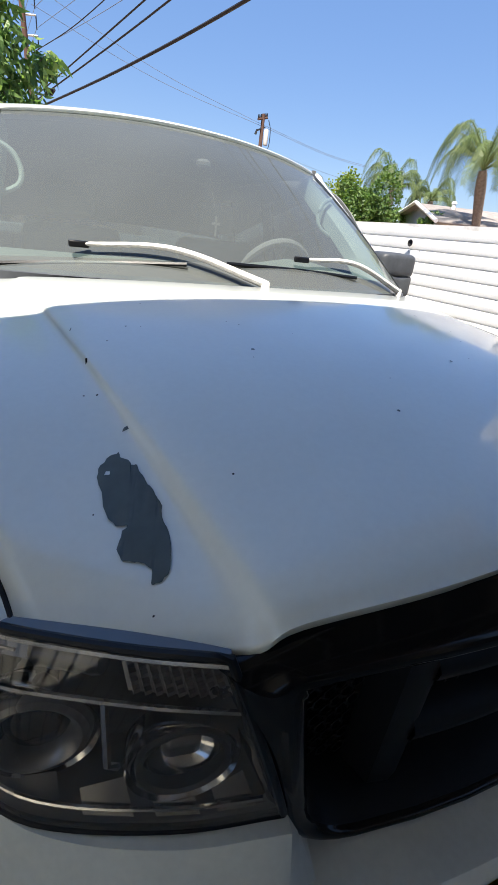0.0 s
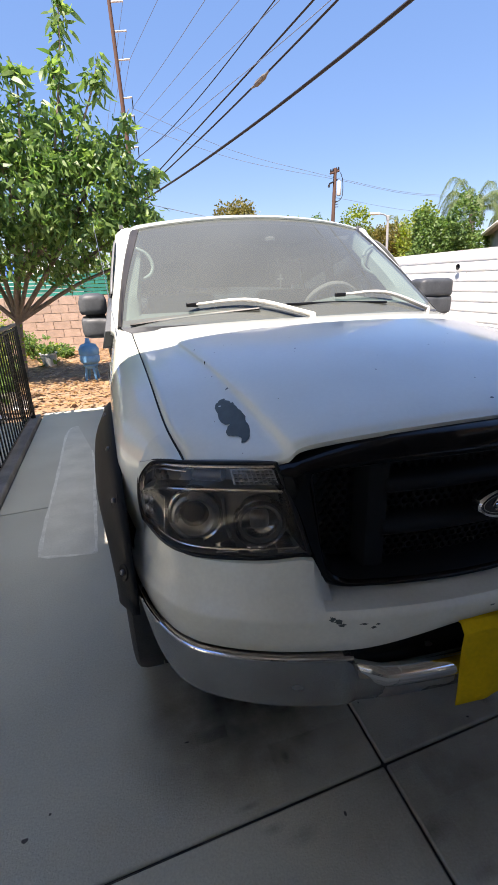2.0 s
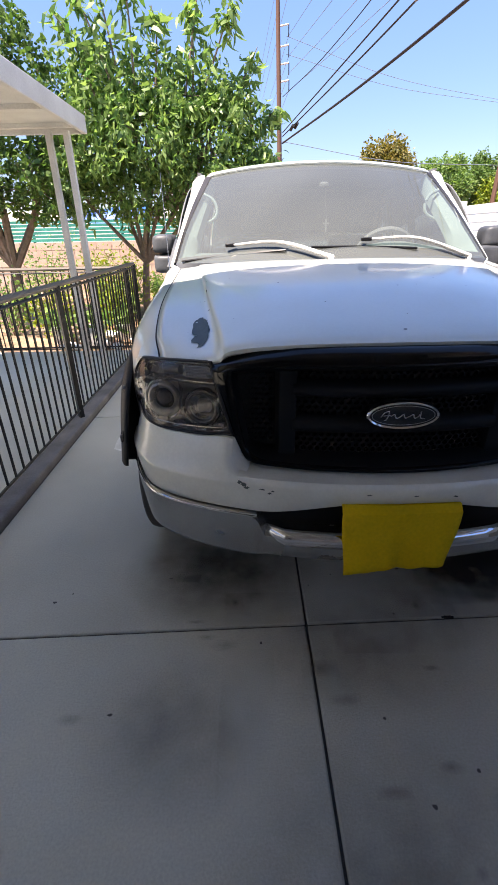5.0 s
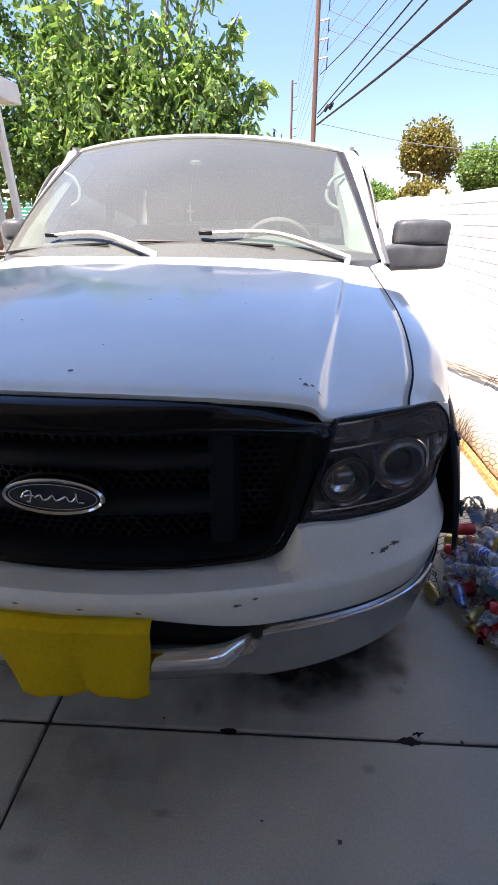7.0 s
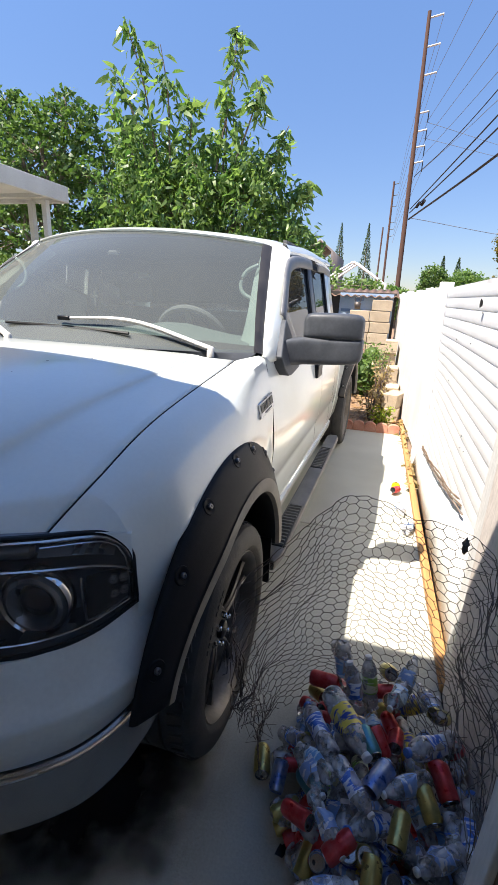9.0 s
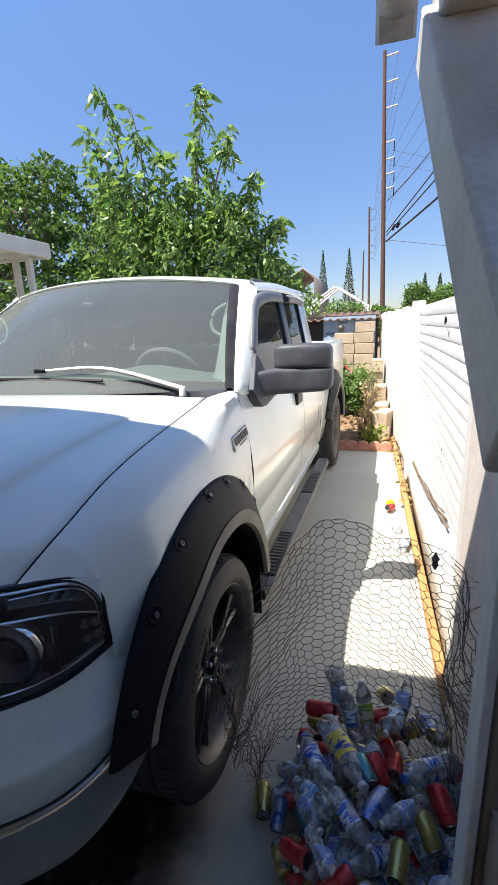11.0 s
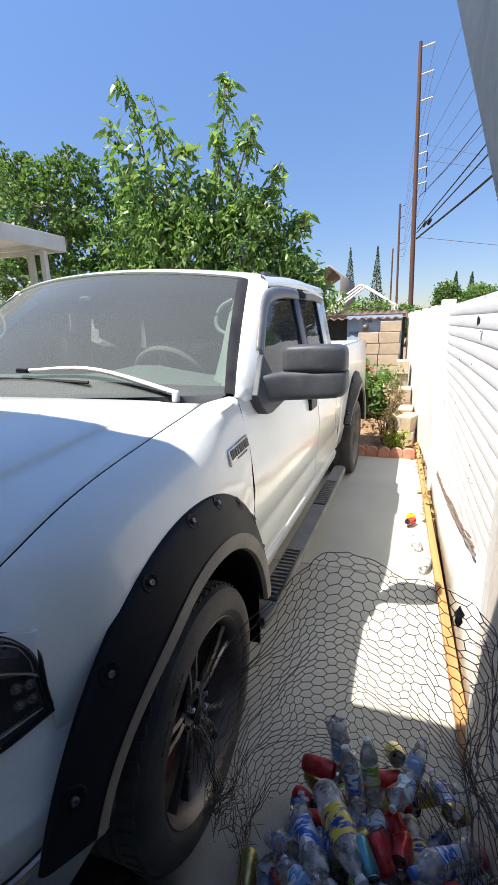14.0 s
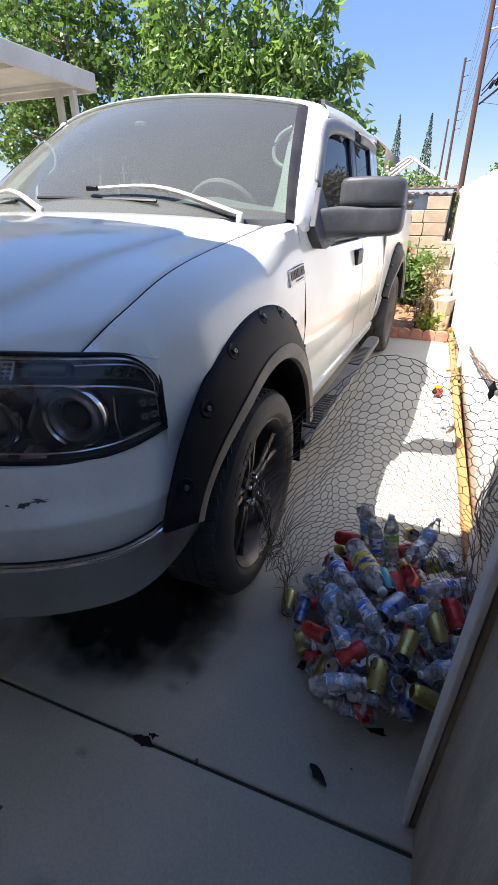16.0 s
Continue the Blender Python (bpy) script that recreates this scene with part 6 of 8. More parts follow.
for s in (-1, 1):
    for yc in (HUB_Y, REAR_Y):
        wheel(s, yc)
for s in (-1, 1):
    part("mud_flap", slab_box(s * 0.98 - 0.10, s * 0.98 + 0.05, 1.375, 1.383, 0.28, 0.52), BLACKMATT, truck)
# aerial on the passenger-side fender
aer = part("aerial", tube([(-0.925, 1.36, 1.29), (-0.928, 1.37, 1.35), (-0.965, 1.55, 1.80)], [0.005, 0.0022, 0.0012], 6), STEEL, truck, "thin steel aerial")
part("aerial_base", lathe([(0.022, -0.03), (0.02, 0.0), (0.008, 0.03), (0.006, 0.04)], 12, Matrix.Translation((-0.925, 1.36, 1.27))), BLACKMATT, aer)

# the truck stands a little askew: its rear is set over towards the fence; its far flank is pushed in slightly
for ob in truck.children_recursive:
    for v in ob.data.vertices:
        v.co.x += 0.030 * max(0.0, v.co.y - 1.6) + 0.026 * smooth_step(0.80, 0.96, -v.co.x)

# towel hung from the bumper's opening
rows_ = []
for k in range(25):
    u = k / 24
    x = -0.172 + 0.368 * u
    r = []
    for j in range(15):
        v = j / 14
        drop = 0.290 - 0.036 * smooth_step(0.0, 0.16, u) + 0.004 * math.sin(u * 13) - 0.012 * smooth_step(0.35, 0.8, u) + 0.010 * smooth_step(0.86, 1.0, u)
        z = 0.695 - drop * max(0, v - 0.14) / 0.86
        yb = bumper_y(x) + 0.05 - 0.070 * smooth_step(0.0, 0.22, v) + 0.011 * math.sin(u * 11 + v * 2) * v + 0.004 * math.sin(u * 25 + v) * v
        r.append(Vector((x + 0.02 * (v - 0.5) * math.cos(u * 3) * 0.7 + 0.006 * math.sin(v * 5) * (1 if u > 0.5 else -1), yb, z - 0.012 * (1 - smooth_step(0, 0.15, v)))))
    rows_.append(r)
solo("towel", loft(rows_), TOWELM, "bright yellow microfibre towel hanging from the front bumper", "towel", solid=0.004)

# ---- pile of bottles and cans ----
def label_mat(name, col, col2):
    return mat(name, col, 0.35, col2=col2, scale=9, lo=0.46, hi=0.5, fine=0.05, coat=0.2, stretch=(1.5, 1.5, 7))


LABELS = [label_mat("blue label", (0.05, 0.16, 0.58), (0.7, 0.78, 0.88)), label_mat("sky label", (0.18, 0.42, 0.72), (0.65, 0.78, 0.86)), label_mat("green label", (0.25, 0.5, 0.08), (0.75, 0.8, 0.6)),
          label_mat("navy yellow label", (0.03, 0.06, 0.3), (0.75, 0.6, 0.1)), label_mat("white label", (0.75, 0.77, 0.8), (0.25, 0.4, 0.7))]
CANS = [mat("gold can", (0.52, 0.45, 0.16), 0.3, 0.7, col2=(0.40, 0.35, 0.13), scale=30), mat("red can", (0.48, 0.02, 0.024), 0.3, 0.4, col2=(0.56, 0.10, 0.10), scale=30), mat("teal can", (0.08, 0.25, 0.3), 0.3, 0.6), mat("blue can", (0.06, 0.14, 0.42), 0.3, 0.6, col2=(0.5, 0.55, 0.6), scale=25)]
ALUM = mat("bare can end", (0.42, 0.42, 0.42), 0.25, 1.0)
CAPS = [mat("white cap", (0.75, 0.75, 0.75), 0.4), mat("blue cap", (0.08, 0.2, 0.6), 0.4)]


def bottle_proto(lab, cap, crush, big):
    b = thing("plastic_bottle", (0, 0, 0), "empty clear plastic bottle with a printed label in the heap", "bottle", "bottles in the heap")
    r, h = (0.043, 0.29) if big else (0.033, 0.21)

    def warp(bm):
        for v in bm.verts:
            f = 1 - crush * 0.5 * math.exp(-((v.co.z - h * 0.35) / (h * 0.22)) ** 2)
            v.co.x *= f
            v.co.y *= 1 + (1 - f) * 0.5
            if 0.02 < v.co.z < 0.9 * h:
                v.co += noise.noise_vector(v.co * 38 + Vector((lab * 5.1, crush * 17, 0))) * (0.005 + 0.016 * crush)
        return bm

    prof = [(0.3 * r, 0.006), (0.75 * r, 0.0), (0.97 * r, 0.012), (r, 0.03), (0.96 * r, 0.04), (r, 0.05), (0.95 * r, 0.06), (r, 0.07), (r, 0.30 * h), (0.98 * r, 0.31 * h), (0.98 * r, 0.62 * h), (r, 0.63 * h), (0.99 * r, 0.70 * h), (0.8 * r, 0.82 * h), (0.45 * r, 0.91 * h), (0.38 * r, 0.935 * h), (0.38 * r, 0.97 * h)]
    part("bottle_wall", warp(lathe(prof, 16)), PET, b)
    part("label", warp(lathe([(1.0 * r, 0.30 * h), (1.02 * r, 0.31 * h), (1.02 * r, 0.47 * h), (1.02 * r, 0.63 * h), (1.0 * r, 0.64 * h)], 16)), LABELS[lab], b, "printed paper label")
    part("cap", lathe([(0.42 * r, 0.945 * h), (0.42 * r, 0.995 * h), (0.38 * r, h), (0.001, h)], 12), CAPS[cap], b)
    return b


def can_proto(c, crush, name="drink_can"):
    b = thing(name, (0, 0, 0), ("empty gold drink can lying in the heap", "crushed red drink can lying in the heap", "empty teal drink can lying in the heap", "empty blue drink can lying in the heap")[c], "can", "cans in the heap")
    bm = lathe([(0.024, 0.004), (0.026, 0.0), (0.032, 0.012), (0.033, 0.02), (0.033, 0.105), (0.027, 0.116)], 18)
    if crush:
        for v in bm.verts:
            v.co.x *= 1 - crush * math.exp(-((v.co.z - 0.06) / 0.03) ** 2)
            v.co.y += 0.008 * math.sin(v.co.z * 60)
    part("can_wall", bm, CANS[c], b)
    part("can_lid", lathe([(0.027, 0.114), (0.0275, 0.118), (0.025, 0.1185), (0.024, 0.114), (0.001, 0.1135)], 18), ALUM, b, "bare aluminium lid")
    hole = bmesh.new()
    ring = [hole.verts.new((0.012 + 0.0055 * math.cos(6.28 * k / 12), 0.0075 * math.sin(6.28 * k / 12), 0.1142)) for k in range(12)]
    hole.faces.new(ring)
    part("can_opening", hole, DARK, b)
    return b


protos = [bottle_proto(0, 0, 0.35, False), bottle_proto(1, 0, 0.5, False), bottle_proto(2, 0, 0.1, False), bottle_proto(3, 0, 0.2, True), bottle_proto(4, 0, 0.7, False), bottle_proto(0, 1, 0.4, True),
          can_proto(0, 0), can_proto(1, 0.3), can_proto(2, 0), can_proto(3, 0.2), can_proto(0, 0.15), can_proto(1, 0)]
used = set()


def put_item(i, m):
    if i in used:
        return copy_thing(protos[i], m)
    used.add(i)
    protos[i].matrix_basis = m
    return protos[i]


def tumble(x, y, z, lean, turn, spin=0.0, size=1.0):
    return Matrix.Translation((x, y, z)) @ Matrix.Rotation(radians(turn), 4, "Z") @ Matrix.Rotation(radians(lean), 4, "Y") @ Matrix.Rotation(radians(spin), 4, "Z") @ Matrix.Scale(size, 4)


# those on top of the heap, one by one: kind, x, y, z, lean, turn
HEAP = [(5, 1.755, 0.45, 0.20, 84, 80), (5, 1.83, 0.47, 0.17, 82, 84), (4, 1.80, 0.42, 0.06, 86, 90), (4, 1.72, 0.46, 0.10, 88, 70), (10, 1.83, 0.60, 0.05, 88, 60), (8, 1.315, 0.62, 0.20, 75, -50), (4, 1.60, 0.93, 0.26, 60, 70),
        (11, 1.385, 0.955, 0.225, 98, 172), (1, 1.385, 1.02, 0.36, 160, -57), (2, 1.507, 0.929, 0.196, 17, 124), (0, 1.469, 0.9, 0.184, 22, 142), (6, 1.56, 1.115, 0.195, 53, -82), (1, 1.622, 0.979, 0.285, 84, -114),
        (3, 1.364, 0.851, 0.289, 86, -58), (5, 1.393, 0.633, 0.286, 103, 118), (0, 1.744, 0.915, 0.223, 92, 116), (6, 1.709, 0.93, 0.233, 124, 35), (5, 1.769, 0.838, 0.245, 76, -140), (8, 1.475, 0.732, 0.308, 92, -62),
        (9, 1.506, 0.555, 0.294, 85, 61), (4, 1.668, 0.655, 0.286, 88, -144), (0, 1.41, 0.621, 0.293, 94, -48), (7, 1.694, 0.727, 0.264, 104, -67), (11, 1.8, 0.882, 0.167, 61, -128), (6, 1.65, 0.634, 0.277, 105, -69),
        (10, 1.595, 0.544, 0.277, 101, -102), (11, 1.472, 0.459, 0.258, 111, -140), (6, 1.5, 0.479, 0.161, 30, -80), (9, 1.459, 0.476, 0.156, 29, -79), (4, 1.747, 0.538, 0.225, 83, -140), (0, 1.73, 0.613, 0.234, 107, -84),
        (9, 1.561, 0.455, 0.149, 35, -71), (6, 1.611, 0.394, 0.229, 110, 7), (10, 1.52, 0.435, 0.252, 110, -91), (4, 1.295, 0.657, 0.241, 85, -55), (7, 1.285, 0.509, 0.201, 72, -27), (9, 1.408, 0.453, 0.127, 34, -109),
        (4, 1.355, 0.535, 0.252, 94, -52), (4, 1.8, 0.839, 0.156, 67, -121), (0, 1.8, 0.752, 0.155, 69, -125), (4, 1.358, 1.045, 0.335, 147, -23), (4, 1.349, 0.331, 0.186, 73, 16), (1, 1.399, 0.569, 0.281, 108, 135),
        (11, 1.584, 0.951, 0.229, 51, -110)]


def settle(i, x, y, lean, turn):
    """Turns a piece so that it does not stick out of the heap."""
    reach = 0.25 * math.sin(radians(lean))
    tx, ty = x + reach * math.cos(radians(turn)), y + reach * math.sin(radians(turn))
    return turn if 1.22 < tx < 1.82 and 0.34 < ty < 1.12 else math.degrees(math.atan2(0.70 - y, 1.50 - x)) + random.uniform(-25, 25)


for i, x, y, z, lean, turn in HEAP:
    put_item(i, tumble(x + 0.022, y, z, lean, turn, random.uniform(0, 360), 0.87))
for k in range(165):
    a, r = random.uniform(0, 6.283), math.sqrt(random.random()) * 0.31
    x, y = 1.52 + r * math.cos(a) * 0.95, 0.74 + r * math.sin(a) * 1.25
    z = 0.03 + random.random() * max(0.02, 0.20 * (1 - (r / 0.42) ** 2))
    lean, turn = random.uniform(60, 110), random.uniform(0, 360)
    turn = settle(0, x, y, lean, turn)
    put_item(random.choice((0, 1, 2, 4, 4, 4, 5, 3, 7, 9, 10, 11, 4, 11, 6, 0, 6, 1, 4, 7)), tumble(x, y, z, lean, turn, random.uniform(0, 360), 0.87))
# the lone can and the cup on the drive
put_item(6, tumble(1.178, 0.775, 0.036, 88, -77))
tagged(put_item(11, tumble(1.70, 3.36, 0.036, 80, 240)), "crushed red drink can lying on the drive", "can", "cans on the drive")
lemon = solo("yellow_wrapper", lathe([(0.03, 0), (0.04, 0.02), (0.03, 0.05), (0.012, 0.06)], 7, Matrix.Translation((1.68, 3.44, 0.0))), TOWELM, "small crumpled yellow wrapper on the drive", "wrapper")
put_item(4, tumble(1.72, 2.9, 0.034, 90, 100))
put_item(4, tumble(1.73, 2.6, 0.034, 90, 70))
# dark scraps of torn bag
def scrap(x, y, w, h, turn):
    bm = bmesh.new()
    m = tumble(x, y, 0.008, 0, turn)
    ring = [bm.verts.new(m @ Vector((0.5 * w * math.cos(a) * random.uniform(0.5, 1.2), 0.5 * h * math.sin(a) * random.uniform(0.6, 1.15), random.uniform(0, 0.02)))) for a in (0, 0.5, 1.1, 1.7, 2.3, 2.9, 3.5, 4.1, 4.7, 5.3, 5.8)]
    bm.faces.new(ring)
    solo("plastic_scrap", bm, BLACKMATT, "torn black plastic scrap on the concrete", "scrap", "scraps by the heap")


for q in ((1.384, 0.444, 0.06, 0.035, 40), (1.573, 0.381, 0.075, 0.03, 10), (1.436, 0.207, 0.075, 0.028, -35), (1.31, 0.50, 0.05, 0.03, 70), (0.97, 0.12, 0.03, 0.015, 0)):
    scrap(*q)


# ---- chicken wire ----
WIRE_TOP = curve([(1.045, 0.68, 0.42), (1.08, 0.80, 0.62), (1.20, 0.96, 0.80), (1.30, 1.02, 0.90), (1.42, 1.03, 0.95), (1.55, 1.02, 0.92), (1.66, 0.96, 0.93), (1.74, 0.82, 0.94), (1.78, 0.62, 0.86), (1.78, 0.42, 0.80), (1.755, 0.28, 0.85)], 64)
WIRE_LOW = curve([(1.20, 0.66, 0.12), (1.15, 0.78, 0.02), (1.17, 0.93, 0.0), (1.28, 1.04, 0.0), (1.42, 1.08, 0.0), (1.56, 1.08, 0.0), (1.68, 1.02, 0.0), (1.75, 0.86, 0.0), (1.79, 0.64, 0.0), (1.79, 0.44, 0.0), (1.75, 0.29, 0.0)], 64)


def wire_at(u, v):
    k = clip(u, 0, 1) * 63
    i = min(int(k), 62)
    a = WIRE_LOW[i].lerp(WIRE_LOW[i + 1], k - i)
    b = WIRE_TOP[i].lerp(WIRE_TOP[i + 1], k - i)
    p = a.lerp(b, v)
    w = noise.noise_vector(Vector((u * 9, v * 5, 0.3))) * 0.035 + noise.noise_vector(Vector((u * 40, v * 22, 4))) * 0.008
    edge = 1 + 1.3 * smooth_step(0.28, 0.0, u) + 1.3 * smooth_step(0.62, 0.8, u)
    return p + w * edge


bm = bmesh.new()
CU, CV = 20, 60
for r in range(CV):
    for c in range(CU):
        u0, v0 = (c + 0.5 * (r % 2)) / CU, r / CV
        du, dv = 1 / CU, 1 / CV
        # one cell's three sides: a flat side and two slopes
        p0, p1 = (u0 + 0.18 * du, v0), (u0 + 0.50 * du, v0)
        p2 = (u0 + 0.68 * du, v0 + dv)
        tube([wire_at(*p0), wire_at(*p1)], 0.0016, 3, bm, False)
        tube([wire_at(*p1), wire_at(*p2)], 0.0013, 3, bm, False)
        tube([wire_at(*p0), wire_at(p0[0] - 0.18 * du, v0 + dv)], 0.0013, 3, bm, False)
top_edge = [wire_at(k / 90, 1.0) for k in range(91)]
tube(top_edge, 0.0014, 4, bm)
for off in (0.02, 0.05, 0.09, 0.74, 0.83):
    tube([wire_at(off + 0.02 * math.sin(k / 3), k / 24) for k in range(25)], 0.0014, 3, bm)
for k in range(30):
    q = wire_at(random.uniform(0.0, 0.16), random.uniform(0.05, 0.9))
    pts = [q + Vector((random.uniform(-0.05, 0.05), random.uniform(-0.05, 0.05), random.uniform(-0.05, 0.05))) * t for t in (0, 0.6, 1.2, 1.0)]
    tube(pts, 0.0009, 3, bm, False)
for k in range(50):
    q = wire_at(random.uniform(0.68, 0.9), random.uniform(0.2, 0.95))
    pts = [q + Vector((random.uniform(-0.05, 0.05), random.uniform(-0.05, 0.05), random.uniform(-0.05, 0.05))) * t for t in (0, 0.6, 1.2, 1.0)]
    tube(pts, 0.0009, 3, bm, False)
solo("chicken_wire", bm, GALV, "rusty hexagonal wire netting standing round the heap", "wire netting")
solo("seed_head", lathe([(0.003, -0.024), (0.009, -0.012), (0.007, 0.0), (0.012, 0.008), (0.005, 0.02), (0.001, 0.03)], 7, Matrix.Translation((1.69, 0.83, 0.945))), BARK, "dark dry seed head caught in the netting", "seed head")

# ---- far end of the drive ----
edging = thing("brick_edging", (1.4, 5.2, 0), "row of scalloped terracotta edging pieces", "edging", kind="structure")
for k in range(5):
    x = 1.035 + 0.143 * k
    out = [(x, -0.01), (x + 0.140, -0.01), (x + 0.140, 0.075)] + [(x + 0.07 + 0.07 * math.cos(a), 0.075 + 0.05 * math.sin(a)) for a in (0.25, 0.6, 1.0, 1.4, 1.75, 2.15, 2.55, 2.9)] + [(x, 0.075)]
    part("edging_piece", prism(out, 5.17 + 0.004 * (k % 2), 5.23), BRICKRED, edging, bevel=0.006)
for k in range(5):
    y = 5.25 + 0.145 * k
    part("edging_piece", slab_box(0.975, 1.03, y, y + 0.14, -0.02, 0.105), BRICKRED, edging, bevel=0.014)
part("soil_bed", slab_box(1.03, 1.75, 5.235, 5.5, -0.03, 0.035), SOIL, edging)
bm = bmesh.new()
H = 36
vs = [[bm.verts.new((-9 + 11 * i / H, 5.37 + 8 * j / H, -0.05 + 0.05 * min(1, j / 2) + 0.05 * noise.noise(Vector((i * 0.35, j * 0.3, 0))))) for i in range(H + 1)] for j in range(H + 1)]
for j in range(H):
    for i in range(H):
        bm.faces.new((vs[j][i], vs[j][i + 1], vs[j + 1][i + 1], vs[j + 1][i]))
solo("garden_soil", bm, SOIL, "uneven brown garden soil behind the drive", "soil", kind="structure")


def block(m, hollow=True):
    bm = bmesh.new()
    if not hollow:
        box(bm, -0.2, 0.2, -0.1, 0.1, 0, 0.19, m)
    else:
        box(bm, -0.2, 0.2, -0.1, -0.07, 0, 0.19, m)
        box(bm, -0.2, 0.2, 0.07, 0.1, 0, 0.19, m)
        for x in (-0.2, -0.02, 0.16):
            box(bm, x, x + 0.04, -0.07, 0.07, 0, 0.19, m)
    return bm


for k, (x, y, z, t, hol) in enumerate(((1.66, 5.95, 0, 80, 0), (1.66, 5.95, 0.19, 70, 0), (1.63, 6.45, 0, 95, 1), (1.63, 6.45, 0.19, 85, 1), (1.60, 7.1, 0, 90, 1), (1.60, 7.1, 0.19, 92, 1), (1.605, 7.1, 0.38, 88, 1), (1.55, 7.6, 0, 90, 1), (1.55, 7.6, 0.19, 90, 1), (1.55, 7.6, 0.38, 90, 1), (1.55, 7.6, 0.57, 90, 1), (1.55, 7.55, 0.76, 90, 1))):
    m = Matrix.Translation((x, y, z)) @ Matrix.Rotation(radians(t), 4, "Z")
    if hol:
        m = m @ Matrix.Translation((0, 0, 0.1)) @ Matrix.Rotation(radians(90), 4, "X") @ Matrix.Translation((0, 0, -0.095))
    solo("concrete_block", block(m, hol), BLOCKTAN, "tan hollow concrete block stacked by the fence" if hol else "solid tan block by the fence", "block", "blocks by the fence", bevel=0.006)
stack = thing("block_stack", (1.06, 8.6, 0), "neat stack of tan concrete blocks against the shed", "block stack")
for r in range(8):
    for c in range(2):
        if r == 7 and c == 0:
            continue
        x = 0.74 + 0.37 * c + (0.0 if r < 5 else 0.02 * (r % 2))
        part("block", slab_box(x, x + 0.36, 8.45, 8.66, 0.2 * r, 0.2 * r + 0.19), BLOCKTAN, stack, bevel=0.008)
PRINT = mat("faded board print", (0.16, 0.25, 0.42), 0.7)
shed = thing("shed", (0.2, 9.2, 0), "low garden shed with pale blue board and corrugated roof", "shed")
# solid wall whose near-black colour paints the shade inside the opening
part("shed_wall", slab_box(-0.06, 1.55, 8.75, 8.85, 0, 1.72), OPENING_SHADE, shed)
part("blue_board", slab_box(0.50, 1.50, 8.72, 8.748, 0.1, 1.70), BLUEBOARD, shed, "pale blue sheathing board")
for x0, x1, z in ((0.54, 0.72, 1.36), (0.80, 0.96, 1.56), (1.02, 1.16, 1.62)):
    part("print_bar", slab_box(x0, x1, 8.714, 8.719, z, z + 0.05), PRINT, shed)
rows = [[Vector((x, y, 1.80 - 0.12 * (9.9 - y) + 0.018 * math.sin(x * 42))) for x in np.linspace(-0.20, 1.60, 90)] for y in (8.6, 9.9)]
part("corrugated_roof", loft(rows), mat("rusty corrugated sheet", (0.20, 0.125, 0.085), 0.8, col2=(0.12, 0.075, 0.055), scale=8), shed, solid=0.006)
rod = solo("red_rake_handle", tube([(0.42, 8.1, 1.25), (1.1, 7.7, 0.75)], 0.014, 6), CANS[1], "red tool handle leaning across the plants", "tool")
hoop = solo("bucket_hoop", tube([(0.86 + 0.06 * math.cos(a), 8.5, 1.595 + 0.065 * math.sin(a)) for a in np.linspace(0, 6.283, 16)], 0.008, 5), GALV, "grey wire hoop on the blocks", "hoop")
solo("bucket", lathe([(0.05, 0), (0.065, 0.12)], 14, Matrix.Translation((0.86, 8.53, 1.41))), GALV, "small galvanised pot on the stack", "pot", solid=0.003)
# canopy frame behind the shed
can = thing("canopy_frame", (0.3, 13.8, 0), "white steel canopy frame without a cover", "canopy frame")
for k in range(3):
    x, y, z = 0.32 + 0.02 * k, 13.2 + 0.7 * k, 2.57 + 0.02 * k
    part("frame_tube", tube(curve([(x - 0.95, y, 0.0), (x - 0.93, y, 1.5), (x - 0.85, y, 1.98), (x - 0.12, y, z - 0.06), (x, y, z), (x + 0.12, y, z - 0.05), (x + 0.85, y, 2.06), (x + 0.95, y, 1.85), (x + 0.97, y, 0.0)], 40), 0.032, 6), FENCEM, can)
part("frame_tube", tube([(0.32, 13.2, 2.57), (0.36, 14.6, 2.61)], 0.028, 6), FENCEM, can)
# ---- garden behind the railing ----
wall = thing("wall_north", (-4, 11.8, 0), "pinkish slump-block garden wall", "wall", kind="structure")
for r in range(7):
    for c in range(20):
        x = -9.0 + 0.41 * c + 0.2 * (r % 2)
        part("block", slab_box(x, x + 0.398, 11.7, 11.9, 0.2 * r - 0.05, 0.2 * r + 0.138), BLOCKGREY, wall)
part("mortar", slab_box(-9.0, -0.8, 11.72, 11.88, -0.1, 1.34), mat("pale mortar", (0.42, 0.36, 0.31), 0.95), wall)
slats = thing("green_fence", (-4, 11.9, 1.35), "teal slatted fence on top of the wall", "fence", kind="structure")
for k in range(6):
    part("slat", slab_box(-9.0, -0.8, 11.74, 11.77 + 0.012 * (k % 2), 1.36 + 0.088 * k, 1.36 + 0.088 * k + 0.07), GREENSLAT, slats)
for x in (-8.6, -6.2, -3.8, -1.4):
    part("slat_post", slab_box(x, x + 0.06, 11.78, 11.84, 1.34, 1.9), GREENSLAT, slats)
tarp = thing("tarpaulin", (-4.6, 13.9, 0), "blue tarpaulin slung over poles beyond the wall", "tarpaulin")
part("tarp_sheet", loft([[Vector((x, 13.5 + 0.5 * v, 1.85 + 0.42 * math.sin(1.8 * v) + 0.06 * math.sin(x * 3 + v))) for x in np.linspace(-6.0, -3.2, 16)] for v in np.linspace(0, 1.5, 7)]), TARP, tarp)
for x in (-5.9, -3.3):
    part("tarp_pole", tube([(x, 13.9, -0.06), (x, 13.9, 2.2)], 0.025, 6), ALU, tarp)
